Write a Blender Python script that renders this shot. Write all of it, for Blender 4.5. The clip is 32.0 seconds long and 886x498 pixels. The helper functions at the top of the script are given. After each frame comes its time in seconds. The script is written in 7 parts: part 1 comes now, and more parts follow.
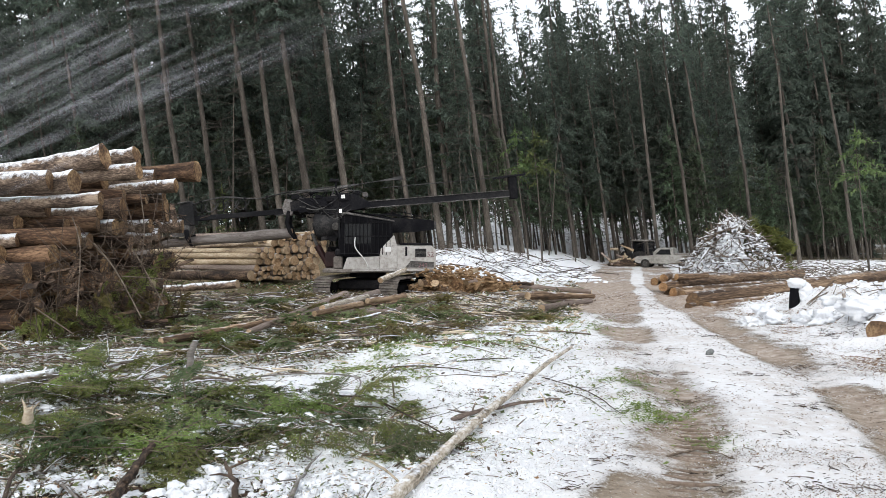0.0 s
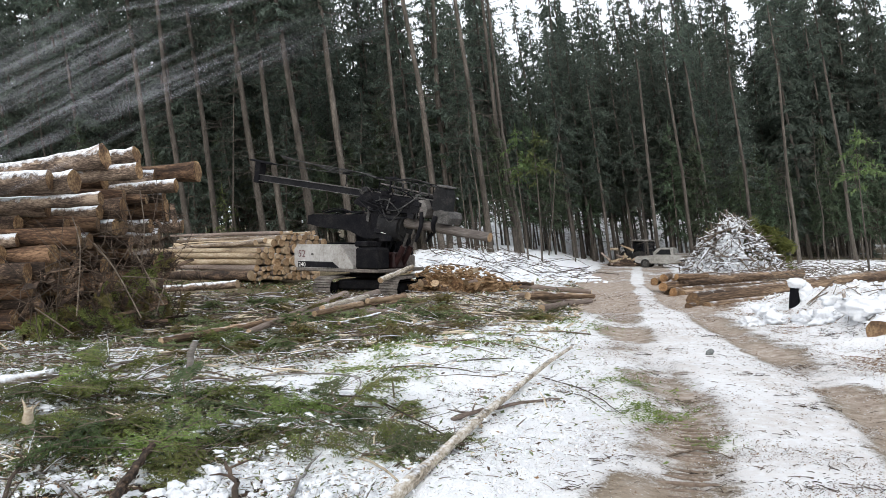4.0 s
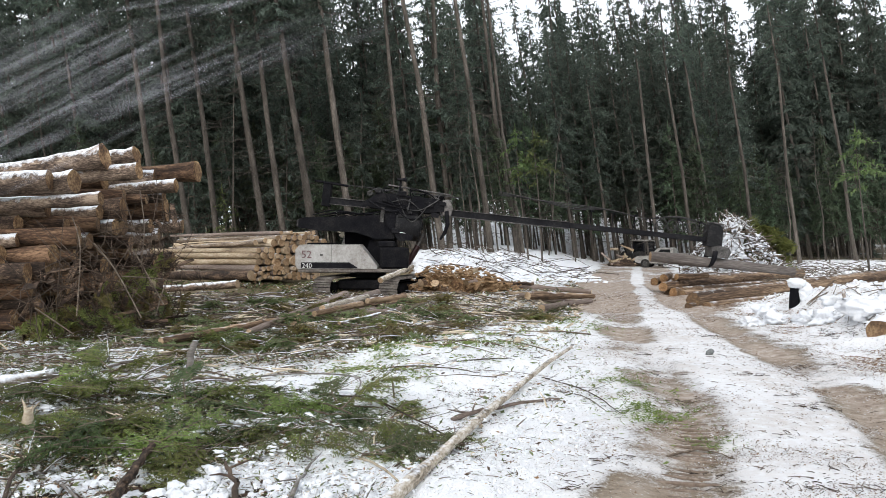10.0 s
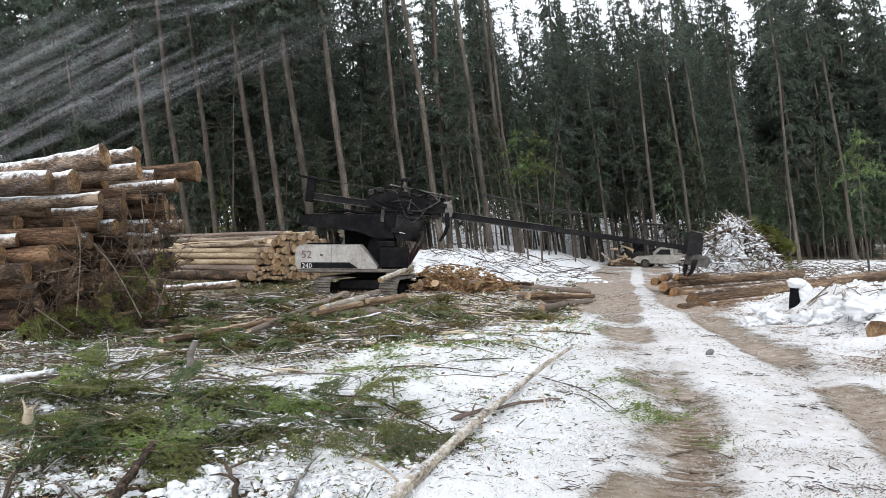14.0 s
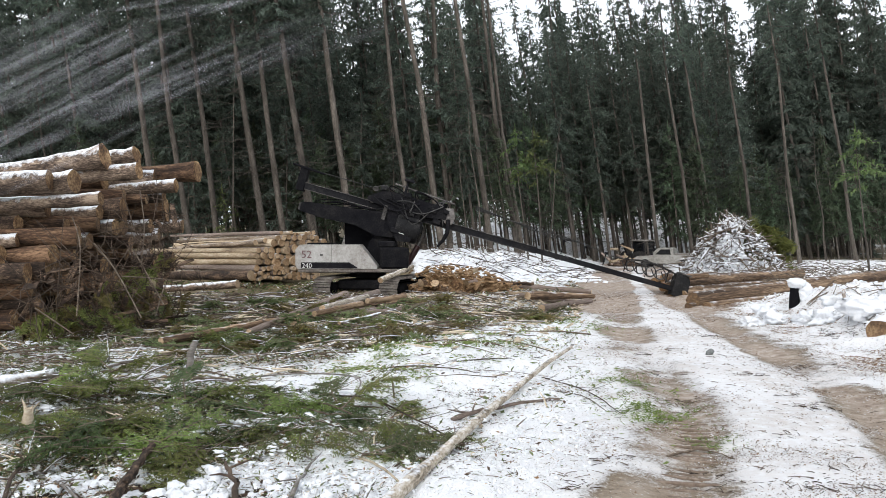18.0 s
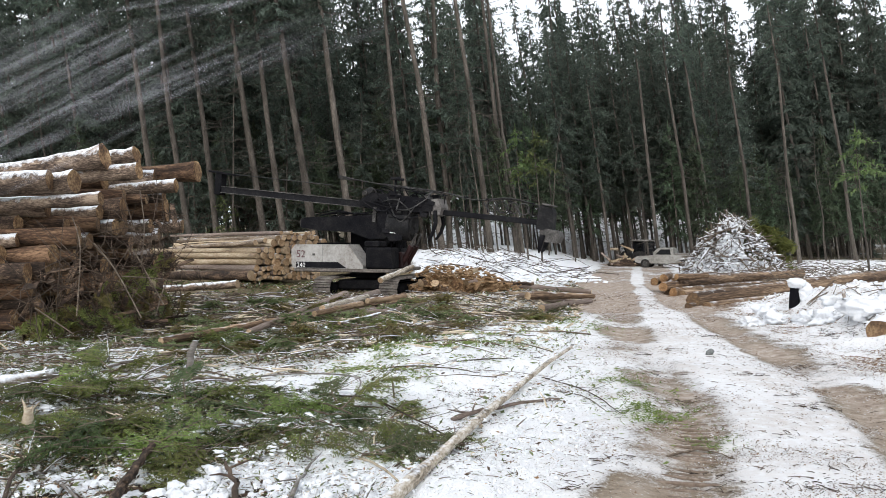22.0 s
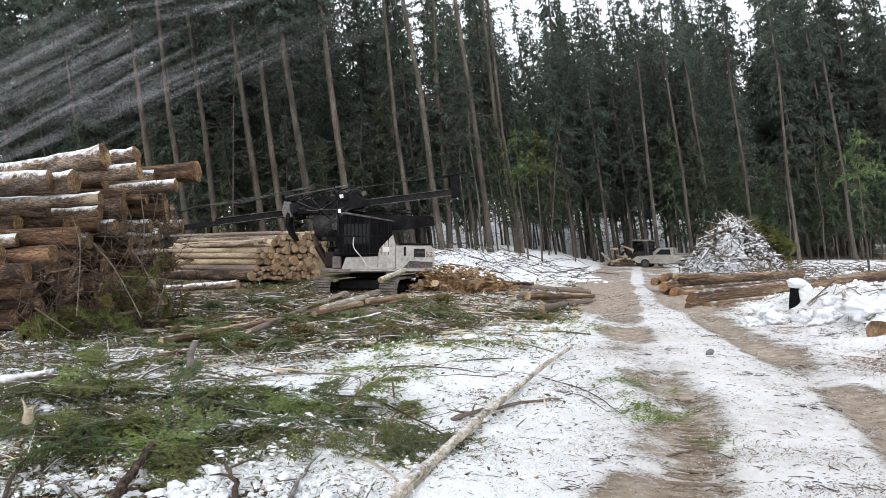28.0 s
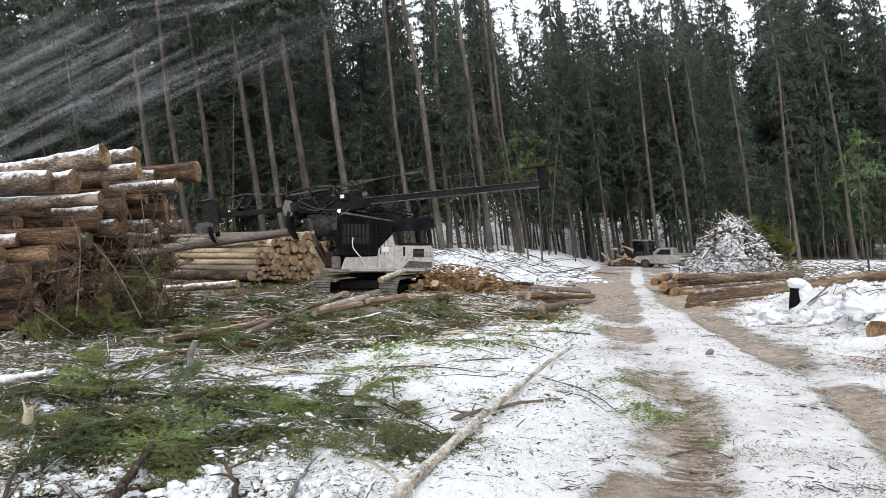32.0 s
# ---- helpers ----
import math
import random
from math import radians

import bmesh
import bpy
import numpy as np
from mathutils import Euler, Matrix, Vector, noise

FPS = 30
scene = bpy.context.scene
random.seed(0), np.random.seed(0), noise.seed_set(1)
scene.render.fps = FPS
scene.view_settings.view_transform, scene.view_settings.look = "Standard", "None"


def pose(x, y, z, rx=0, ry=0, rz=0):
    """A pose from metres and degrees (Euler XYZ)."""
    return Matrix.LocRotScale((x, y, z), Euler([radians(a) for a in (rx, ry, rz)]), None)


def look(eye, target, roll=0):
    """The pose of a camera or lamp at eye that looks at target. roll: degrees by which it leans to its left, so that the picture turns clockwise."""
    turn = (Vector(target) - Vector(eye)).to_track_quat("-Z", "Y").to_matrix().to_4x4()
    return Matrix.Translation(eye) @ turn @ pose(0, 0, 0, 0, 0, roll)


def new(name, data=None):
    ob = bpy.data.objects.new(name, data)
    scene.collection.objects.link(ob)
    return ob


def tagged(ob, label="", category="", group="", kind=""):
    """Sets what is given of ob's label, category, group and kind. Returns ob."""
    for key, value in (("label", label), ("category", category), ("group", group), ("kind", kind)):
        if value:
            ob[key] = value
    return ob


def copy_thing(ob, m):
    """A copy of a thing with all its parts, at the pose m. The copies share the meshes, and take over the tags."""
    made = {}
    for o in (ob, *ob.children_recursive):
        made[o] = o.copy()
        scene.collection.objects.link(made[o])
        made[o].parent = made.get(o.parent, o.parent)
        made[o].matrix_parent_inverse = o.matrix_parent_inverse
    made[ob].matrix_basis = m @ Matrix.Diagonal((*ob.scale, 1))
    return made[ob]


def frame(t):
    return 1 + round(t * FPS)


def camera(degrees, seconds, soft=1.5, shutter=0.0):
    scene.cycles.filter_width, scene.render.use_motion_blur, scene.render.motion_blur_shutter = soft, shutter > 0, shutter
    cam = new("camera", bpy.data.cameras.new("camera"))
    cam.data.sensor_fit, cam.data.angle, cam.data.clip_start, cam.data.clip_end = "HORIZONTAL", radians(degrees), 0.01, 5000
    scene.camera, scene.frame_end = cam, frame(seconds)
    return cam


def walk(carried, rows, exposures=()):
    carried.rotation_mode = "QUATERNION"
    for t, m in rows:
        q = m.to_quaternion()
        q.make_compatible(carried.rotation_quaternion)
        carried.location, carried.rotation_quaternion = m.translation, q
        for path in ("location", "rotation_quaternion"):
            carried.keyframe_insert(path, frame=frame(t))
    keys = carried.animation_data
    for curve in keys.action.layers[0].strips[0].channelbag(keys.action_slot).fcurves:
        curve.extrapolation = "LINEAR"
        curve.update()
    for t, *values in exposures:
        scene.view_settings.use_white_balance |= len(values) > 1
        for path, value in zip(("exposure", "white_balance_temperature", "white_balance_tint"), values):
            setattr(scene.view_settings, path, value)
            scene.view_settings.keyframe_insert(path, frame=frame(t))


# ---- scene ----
# ---------------------------------------------------------------- camera: stands still on the truck's dash, 2.4 m up
EYE = (0.0, 0.0, 2.4)
cam = camera(60, 32.0, soft=0.55, shutter=0.4)
walk(cam, [(0.0, look(EYE, (0.0, 100.0, 0.706))), (32.0, look(EYE, (0.0, 100.0, 0.706)))])

# ---------------------------------------------------------------- overcast winter daylight
world = bpy.data.worlds.new("world")
scene.world = world
world.use_nodes = True
wn, wl = world.node_tree.nodes, world.node_tree.links
sky = wn.new("ShaderNodeTexSky")
sky.sky_type = "NISHITA"
sky.sun_disc = False
sky.sun_elevation = radians(38)
sky.sun_rotation = radians(200)
sky.air_density, sky.dust_density, sky.ozone_density = 1.0, 3.0, 1.0
grey = wn.new("ShaderNodeHueSaturation")
grey.inputs["Saturation"].default_value = 0.16
cloud = wn.new("ShaderNodeMixRGB")
cloud.inputs[0].default_value = 0.6
cloud.inputs[2].default_value = (8.1, 8.55, 9.25, 1)
wl.new(sky.outputs[0], grey.inputs["Color"])
wl.new(grey.outputs[0], cloud.inputs[1])
wl.new(cloud.outputs[0], wn["Background"].inputs["Color"])
wn["Background"].inputs["Strength"].default_value = 0.165
sun = new("sun", bpy.data.lights.new("sun", "SUN"))
sun.data.energy, sun.data.angle, sun.data.color = 0.8, radians(25), (1.0, 0.97, 0.93)
sun.matrix_world = look((-20, -40, 42), (0, 20, 0))
scene.view_settings.exposure = 0.07

# ---------------------------------------------------------------- mesh helpers
class Geo:
    """Collects faces for one mesh."""

    def __init__(self):
        self.v, self.f, self.s = [], [], []

    def add(self, verts, faces, smooth=False):
        n = len(self.v)
        self.v.extend(verts)
        self.f.extend([tuple(i + n for i in q) for q in faces])
        self.s.extend([smooth] * len(faces))

    def box(self, lo, hi, m=None, c=0.02):
        """A box with chamfered edges between two corners."""
        cx = [(a + b) / 2 for a, b in zip(lo, hi)]
        h = [abs(b - a) / 2 for a, b in zip(lo, hi)]
        c = min(c, 0.45 * min(h))
        verts, idx = [], {}
        for sx in (-1, 1):
            for sy in (-1, 1):
                for sz in (-1, 1):
                    for ax in range(3):
                        k = [h[0] - c, h[1] - c, h[2] - c]
                        k[ax] = h[ax]
                        idx[(sx, sy, sz, ax)] = len(verts)
                        p = Vector((cx[0] + sx * k[0], cx[1] + sy * k[1], cx[2] + sz * k[2]))
                        verts.append(tuple(m @ p) if m else tuple(p))
        faces = []
        for ax in range(3):
            o = [i for i in range(3) if i != ax]
            for s in (-1, 1):
                q = []
                for a, b in ((-1, -1), (1, -1), (1, 1), (-1, 1)):
                    key = [0, 0, 0]
                    key[ax], key[o[0]], key[o[1]] = s, a, b
                    q.append(idx[(*key, ax)])
                flip = (s > 0) == (ax == 1)
                faces.append(tuple(reversed(q)) if flip else tuple(q))
            for a in (-1, 1):
                for b in (-1, 1):
                    q = []
                    for e, which in ((-1, 0), (1, 0), (1, 1), (-1, 1)):
                        key = [0, 0, 0]
                        key[ax], key[o[0]], key[o[1]] = e, a, b
                        q.append(idx[(*key, o[which])])
                    faces.append(tuple(q))
        for sx in (-1, 1):
            for sy in (-1, 1):
                for sz in (-1, 1):
                    faces.append(tuple(idx[(sx, sy, sz, ax)] for ax in range(3)))
        self.add(verts, faces)

    def tube(self, pts, radii, n=8, caps=True, smooth=True, rough=0.0, rng=None):
        """A round bar along points; rough: uneven radius."""
        pts = [Vector(p) for p in pts]
        rings, up = [], None
        for i, p in enumerate(pts):
            d = (pts[min(i + 1, len(pts) - 1)] - pts[max(i - 1, 0)]).normalized()
            if up is None:
                up = Vector((0, 0, 1)) if abs(d.z) < 0.9 else Vector((1, 0, 0))
            side = d.cross(up).normalized()
            up = side.cross(d).normalized()
            r = radii[i] if hasattr(radii, "__len__") else radii
            ring = []
            for k in range(n):
                a = 2 * math.pi * k / n
                rr = r * (1 + (rng.uniform(-rough, rough) if rng else 0))
                ring.append(tuple(p + side * (rr * math.cos(a)) + up * (rr * math.sin(a))))
            rings.append(ring)
        verts = [q for r in rings for q in r]
        faces = []
        for i in range(len(rings) - 1):
            for k in range(n):
                a, b = i * n + k, i * n + (k + 1) % n
                faces.append((a, a + n, b + n, b))
        self.add(verts, faces, smooth)
        if caps:
            self.add(rings[0], [tuple(range(n))])
            self.add(rings[-1], [tuple(reversed(range(n)))])
        return rings

    def blob(self, c, r, rng, rough=0.25, nu=9, nv=6, smooth=True):
        """An uneven lump."""
        verts = [(c[0], c[1], c[2] + r[2])]
        for j in range(1, nv):
            for i in range(nu):
                th, ph = math.pi * j / nv, 2 * math.pi * (i + 0.5 * (j % 2)) / nu
                k = 1 + rng.uniform(-rough, rough)
                verts.append((c[0] + r[0] * k * math.sin(th) * math.cos(ph), c[1] + r[1] * k * math.sin(th) * math.sin(ph), c[2] + r[2] * k * math.cos(th)))
        verts.append((c[0], c[1], c[2] - r[2]))
        faces = [(0, 1 + i, 1 + (i + 1) % nu) for i in range(nu)]
        for j in range(nv - 2):
            for i in range(nu):
                a, b = 1 + j * nu + i, 1 + j * nu + (i + 1) % nu
                faces.append((a, a + nu, b + nu, b))
        e, last = len(verts) - 1, 1 + (nv - 2) * nu
        faces += [(e, last + (i + 1) % nu, last + i) for i in range(nu)]
        self.add(verts, faces, smooth)

    def heap(self, c, r, seed, rough=0.35, nu=40, nv=22):
        """A lump with a crumbly, folded surface."""
        n0 = len(self.v)
        self.blob((0, 0, 0), (1, 1, 1), random.Random(seed), 0.02, nu, nv)
        off = Vector((seed * 7.31, seed * 3.7, 0))
        for i in range(n0, len(self.v)):
            p = Vector(self.v[i])
            k = 1 + rough * noise.fractal(p * 1.7 + off, 0.9, 2.1, 4) + 0.16 * noise.fractal(p * 6.0 + off, 0.8, 2.1, 3)
            self.v[i] = (c[0] + p.x * r[0] * k, c[1] + p.y * r[1] * k, c[2] + p.z * r[2] * k)

    def plate(self, outline, y0, y1):
        """A sheet with that outline in x and z, between two values of y."""
        n = len(outline)
        verts = [(x, y0, z) for x, z in outline] + [(x, y1, z) for x, z in outline]
        faces = [tuple(range(n)), tuple(reversed(range(n, 2 * n)))]
        faces += [(i, i + n, (i + 1) % n + n, (i + 1) % n) for i in range(n)]
        self.add(verts, faces)

    def mesh(self, name, *mats):
        me = bpy.data.meshes.new(name)
        me.from_pydata(self.v, [], self.f)
        me.polygons.foreach_set("use_smooth", self.s)
        for m in mats:
            me.materials.append(m)
        me.update()
        return me


def thing(name, geo, material, label, category, group="", kind="", at=None):
    ob = new(name, geo.mesh(name, material) if geo else None)
    if at is not None:
        ob.matrix_basis = at
    return tagged(ob, label, category, group, kind)


def part(name, geo, material, parent, label=""):
    ob = new(name, geo.mesh(name, material))
    ob.parent = parent
    return tagged(ob, label) if label else ob


def axis_pose(p, d):
    """A pose at p whose x axis runs along d."""
    return Matrix.Translation(p) @ Vector(d).to_track_quat("X", "Z").to_matrix().to_4x4()


def fuzz(x, y, seed=0, scale=1.0):
    """Smooth value noise on arrays, 0 to 1."""
    x, y = np.asarray(x, float) / scale, np.asarray(y, float) / scale
    i, j = np.floor(x).astype(np.int64), np.floor(y).astype(np.int64)
    u, w = x - i, y - j
    u, w = u * u * (3 - 2 * u), w * w * (3 - 2 * w)

    def h(a, b):
        k = (a * 374761393 + b * 668265263 + seed * 974634777) & 0x7FFFFFFF
        k = ((k ^ (k >> 13)) * 1274126177) & 0x7FFFFFFF
        return ((k ^ (k >> 16)) & 0xFFFF) / 65535.0
    return (h(i, j) * (1 - u) + h(i + 1, j) * u) * (1 - w) + (h(i, j + 1) * (1 - u) + h(i + 1, j + 1) * u) * w


def step(a, b, x):
    t = np.clip((np.asarray(x, float) - a) / (b - a), 0, 1)
    return t * t * (3 - 2 * t)


# ---------------------------------------------------------------- materials
def surface(name, cols, scale=3.0, fine=30.0, rough=0.85, bump=0.3, depth=0.02, metal=0.0, stretch=(1, 1, 1), snow=0.0, vary=0.25, spec=0.3, snow_scale=5.0, spread=0.14):
    """Three colours mixed by noise at two scales, with relief; snow: how much lies on top."""
    m = bpy.data.materials.new(name)
    m.use_nodes = True
    n, l = m.node_tree.nodes, m.node_tree.links
    bsdf = n["Principled BSDF"]
    bsdf.inputs["Metallic"].default_value = metal
    bsdf.inputs["Specular IOR Level"].default_value = spec
    tc, mp = n.new("ShaderNodeTexCoord"), n.new("ShaderNodeMapping")
    mp.inputs["Scale"].default_value = stretch
    l.new(tc.outputs["Object"], mp.inputs["Vector"])
    info = n.new("ShaderNodeObjectInfo")
    big, small = n.new("ShaderNodeTexNoise"), n.new("ShaderNodeTexNoise")
    big.noise_dimensions = small.noise_dimensions = "4D"
    for t, sc in ((big, scale), (small, fine)):
        t.inputs["Scale"].default_value = sc
        t.inputs["Detail"].default_value = 4
        t.inputs["Roughness"].default_value = 0.65
        l.new(mp.outputs[0], t.inputs["Vector"])
        w = n.new("ShaderNodeMath")
        w.operation = "MULTIPLY"
        w.inputs[1].default_value = 17.0
        l.new(info.outputs["Random"], w.inputs[0])
        l.new(w.outputs[0], t.inputs["W"])
    ramp = n.new("ShaderNodeValToRGB")
    e = ramp.color_ramp.elements
    e[0].position, e[1].position = 0.5 - spread, 0.5 + spread
    e[0].color, e[1].color = (*cols[0], 1), (*cols[2], 1)
    mid = e.new(0.5)
    mid.color = (*cols[1], 1)
    mixf = n.new("ShaderNodeMixRGB")
    mixf.blend_type = "MIX"
    mixf.inputs[0].default_value = 0.45
    l.new(big.outputs["Fac"], mixf.inputs[1])
    l.new(small.outputs["Fac"], mixf.inputs[2])
    l.new(mixf.outputs[0], ramp.inputs[0])
    hsv = n.new("ShaderNodeHueSaturation")
    val = n.new("ShaderNodeMapRange")
    val.inputs["To Min"].default_value, val.inputs["To Max"].default_value = 1 - vary, 1 + vary
    l.new(info.outputs["Random"], val.inputs["Value"])
    l.new(val.outputs[0], hsv.inputs["Value"])
    l.new(ramp.outputs[0], hsv.inputs["Color"])
    col, rgh = hsv.outputs[0], None
    bsdf.inputs["Roughness"].default_value = rough
    if snow > 0:
        g, sep = n.new("ShaderNodeNewGeometry"), n.new("ShaderNodeSeparateXYZ")
        l.new(g.outputs["Normal"], sep.inputs[0])
        sn = n.new("ShaderNodeTexNoise")
        sn.inputs["Scale"].default_value = snow_scale
        sn.inputs["Detail"].default_value = 6
        sn.inputs["Roughness"].default_value = 0.7
        l.new(g.outputs["Position"], sn.inputs["Vector"])
        add = n.new("ShaderNodeMath")
        add.operation = "ADD"
        add.operation = "MULTIPLY_ADD"
        add.inputs[1].default_value = 2.2
        l.new(sn.outputs["Fac"], add.inputs[0])
        l.new(sep.outputs["Z"], add.inputs[2])
        sr = n.new("ShaderNodeMapRange")
        sr.inputs["From Min"].default_value, sr.inputs["From Max"].default_value = 2.15 - snow, 2.6 - snow
        l.new(add.outputs[0], sr.inputs["Value"])
        mx = n.new("ShaderNodeMixRGB")
        mx.inputs[2].default_value = (0.8, 0.82, 0.86, 1)
        l.new(sr.outputs[0], mx.inputs[0])
        l.new(col, mx.inputs[1])
        col = mx.outputs[0]
    l.new(col, bsdf.inputs["Base Color"])
    b = n.new("ShaderNodeBump")
    b.inputs["Strength"].default_value, b.inputs["Distance"].default_value = bump, depth
    l.new(mixf.outputs[0], b.inputs["Height"])
    l.new(b.outputs[0], bsdf.inputs["Normal"])
    return m


def foliage(name, dark, light, island=True, snow=0.0):
    """Needles: leaves differ one by one."""
    m = bpy.data.materials.new(name)
    m.use_nodes = True
    n, l = m.node_tree.nodes, m.node_tree.links
    bsdf = n["Principled BSDF"]
    bsdf.inputs["Roughness"].default_value, bsdf.inputs["Specular IOR Level"].default_value = 0.6, 0.25
    g, info = n.new("ShaderNodeNewGeometry"), n.new("ShaderNodeObjectInfo")
    ramp = n.new("ShaderNodeValToRGB")
    e = ramp.color_ramp.elements
    e[0].color, e[1].color = (*dark, 1), (*light, 1)
    tn = n.new("ShaderNodeTexNoise")
    tn.inputs["Scale"].default_value = 0.9
    l.new(g.outputs["Position"], tn.inputs["Vector"])
    mix = n.new("ShaderNodeMath")
    mix.operation = "MULTIPLY_ADD"
    mix.inputs[1].default_value = 0.75
    l.new(g.outputs["Random Per Island"], mix.inputs[0])
    half = n.new("ShaderNodeMath")
    half.operation = "MULTIPLY_ADD"
    half.inputs[1].default_value, half.inputs[2].default_value = 1.2, -0.48
    l.new(tn.outputs["Fac"], half.inputs[0])
    l.new(half.outputs[0], mix.inputs[2])
    l.new(mix.outputs[0], ramp.inputs[0])
    hsv = n.new("ShaderNodeHueSaturation")
    for k, a, b in (("Hue", 0.475, 0.525), ("Value", 0.7, 1.3)):
        mr = n.new("ShaderNodeMapRange")
        mr.inputs["To Min"].default_value, mr.inputs["To Max"].default_value = a, b
        l.new(info.outputs["Random"], mr.inputs["Value"])
        l.new(mr.outputs[0], hsv.inputs[k])
    l.new(ramp.outputs[0], hsv.inputs["Color"])
    l.new(hsv.outputs[0], bsdf.inputs["Base Color"])
    thin, both = n.new("ShaderNodeBsdfTranslucent"), n.new("ShaderNodeMixShader")
    l.new(hsv.outputs[0], thin.inputs["Color"])
    both.inputs[0].default_value = 0.5
    l.new(bsdf.outputs[0], both.inputs[1])
    l.new(thin.outputs[0], both.inputs[2])
    l.new(both.outputs[0], n["Material Output"].inputs["Surface"])
    return m


def ground_material():
    """Snow, mud and litter, laid out by two painted weights: how much snow lies there, how much is trodden mud."""
    m = bpy.data.materials.new("ground_snow_and_mud")
    m.use_nodes = True
    n, l = m.node_tree.nodes, m.node_tree.links
    bsdf = n["Principled BSDF"]
    g = n.new("ShaderNodeNewGeometry")

    def tex(scale, detail=5, rough=0.6):
        t = n.new("ShaderNodeTexNoise")
        t.inputs["Scale"].default_value, t.inputs["Detail"].default_value, t.inputs["Roughness"].default_value = scale, detail, rough
        l.new(g.outputs["Position"], t.inputs["Vector"])
        return t.outputs["Fac"]

    def math_node(op, a, b, c=None):
        k = n.new("ShaderNodeMath")
        k.operation = op
        for i, q in enumerate((a, b, c)):
            if q is None:
                continue
            if isinstance(q, (int, float)):
                k.inputs[i].default_value = q
            else:
                l.new(q, k.inputs[i])
        return k.outputs[0]

    def ramp(fac, *stops):
        r = n.new("ShaderNodeValToRGB")
        e = r.color_ramp.elements
        e[0].position, e[0].color = stops[0][0], (*stops[0][1], 1)
        e[1].position, e[1].color = stops[-1][0], (*stops[-1][1], 1)
        for p, c in stops[1:-1]:
            e.new(p).color = (*c, 1)
        l.new(fac, r.inputs[0])
        return r.outputs[0]

    def mix(fac, a, b):
        k = n.new("ShaderNodeMixRGB")
        l.new(fac, k.inputs[0])
        l.new(a, k.inputs[1])
        l.new(b, k.inputs[2])
        return k.outputs[0]
    snow_at, mud_at = n.new("ShaderNodeAttribute"), n.new("ShaderNodeAttribute")
    snow_at.attribute_name, mud_at.attribute_name = "snow", "mud"
    coarse, mid, fine = tex(0.8), tex(4.5, 6, 0.7), tex(28, 4, 0.7)
    litter = ramp(fine, (0.32, (0.05, 0.04, 0.025)), (0.45, (0.14, 0.115, 0.065)), (0.55, (0.2, 0.155, 0.095)), (0.68, (0.42, 0.34, 0.23)))
    mud = ramp(mid, (0.3, (0.22, 0.165, 0.125)), (0.5, (0.4, 0.325, 0.265)), (0.7, (0.6, 0.53, 0.47)))
    base = mix(mud_at.outputs["Fac"], litter, mud)
    snow = ramp(coarse, (0.3, (0.87, 0.885, 0.91)), (0.7, (0.93, 0.935, 0.945)))
    dirt_at = n.new("ShaderNodeAttribute")
    dirt_at.attribute_name = "dirt"
    snow = mix(math_node("MULTIPLY", dirt_at.outputs["Fac"], ramp(mid, (0.35, (0.1, 0.1, 0.1)), (0.65, (0.75, 0.75, 0.75)))), snow, mud)
    finest = tex(95, 3, 0.7)
    a = math_node("MULTIPLY_ADD", mid, 1.4, snow_at.outputs["Fac"])
    a = math_node("MULTIPLY_ADD", fine, 1.2, a)
    a = math_node("MULTIPLY_ADD", finest, 0.7, a)
    sr = n.new("ShaderNodeMapRange")
    sr.inputs["From Min"].default_value, sr.inputs["From Max"].default_value = 1.72, 2.0
    l.new(a, sr.inputs["Value"])
    l.new(mix(sr.outputs[0], base, snow), bsdf.inputs["Base Color"])
    bsdf.inputs["Roughness"].default_value, bsdf.inputs["Specular IOR Level"].default_value = 0.8, 0.25
    hgt = math_node("MULTIPLY_ADD", sr.outputs[0], 0.6, math_node("ADD", mid, math_node("MULTIPLY_ADD", finest, 0.25, math_node("MULTIPLY", fine, 0.6))))
    b = n.new("ShaderNodeBump")
    b.inputs["Strength"].default_value, b.inputs["Distance"].default_value = 0.65, 0.06
    l.new(hgt, b.inputs["Height"])
    l.new(b.outputs[0], bsdf.inputs["Normal"])
    return m


GROUND = ground_material()
BARK = surface("bark", [(0.018, 0.013, 0.01), (0.062, 0.041, 0.029), (0.23, 0.155, 0.105)], 2.2, 20, 0.9, 1.0, 0.05, stretch=(0.5, 1.6, 1.6), spread=0.09)
BARK_SNOWY = surface("bark_with_snow", [(0.045, 0.032, 0.025), (0.15, 0.108, 0.08), (0.38, 0.29, 0.215)], 2.2, 20, 0.9, 1.0, 0.03, stretch=(0.5, 1.6, 1.6), snow=0.68, snow_scale=6, spread=0.09)
PEELED = surface("peeled_log", [(0.14, 0.1, 0.07), (0.38, 0.29, 0.19), (0.6, 0.52, 0.4)], 1.6, 16, 0.75, 0.4, 0.015, stretch=(0.3, 1.8, 1.8), snow=0.0)
REDDISH = surface("reddish_peeled_log", [(0.045, 0.028, 0.018), (0.16, 0.102, 0.063), (0.4, 0.285, 0.185)], 1.8, 14, 0.85, 0.8, 0.03, stretch=(0.16, 2.2, 2.2), snow=0.12, snow_scale=2.5, spread=0.09)
GREYLOG = surface("grey_brown_log", [(0.1, 0.075, 0.06), (0.2, 0.155, 0.13), (0.36, 0.3, 0.26)], 1.4, 16, 0.85, 0.5, 0.02, stretch=(0.25, 1.8, 1.8))
PEELED_SNOWY = surface("peeled_log_with_snow", [(0.14, 0.1, 0.07), (0.38, 0.29, 0.19), (0.6, 0.52, 0.4)], 1.6, 16, 0.75, 0.4, 0.015, stretch=(0.3, 1.8, 1.8), snow=0.55, snow_scale=3)
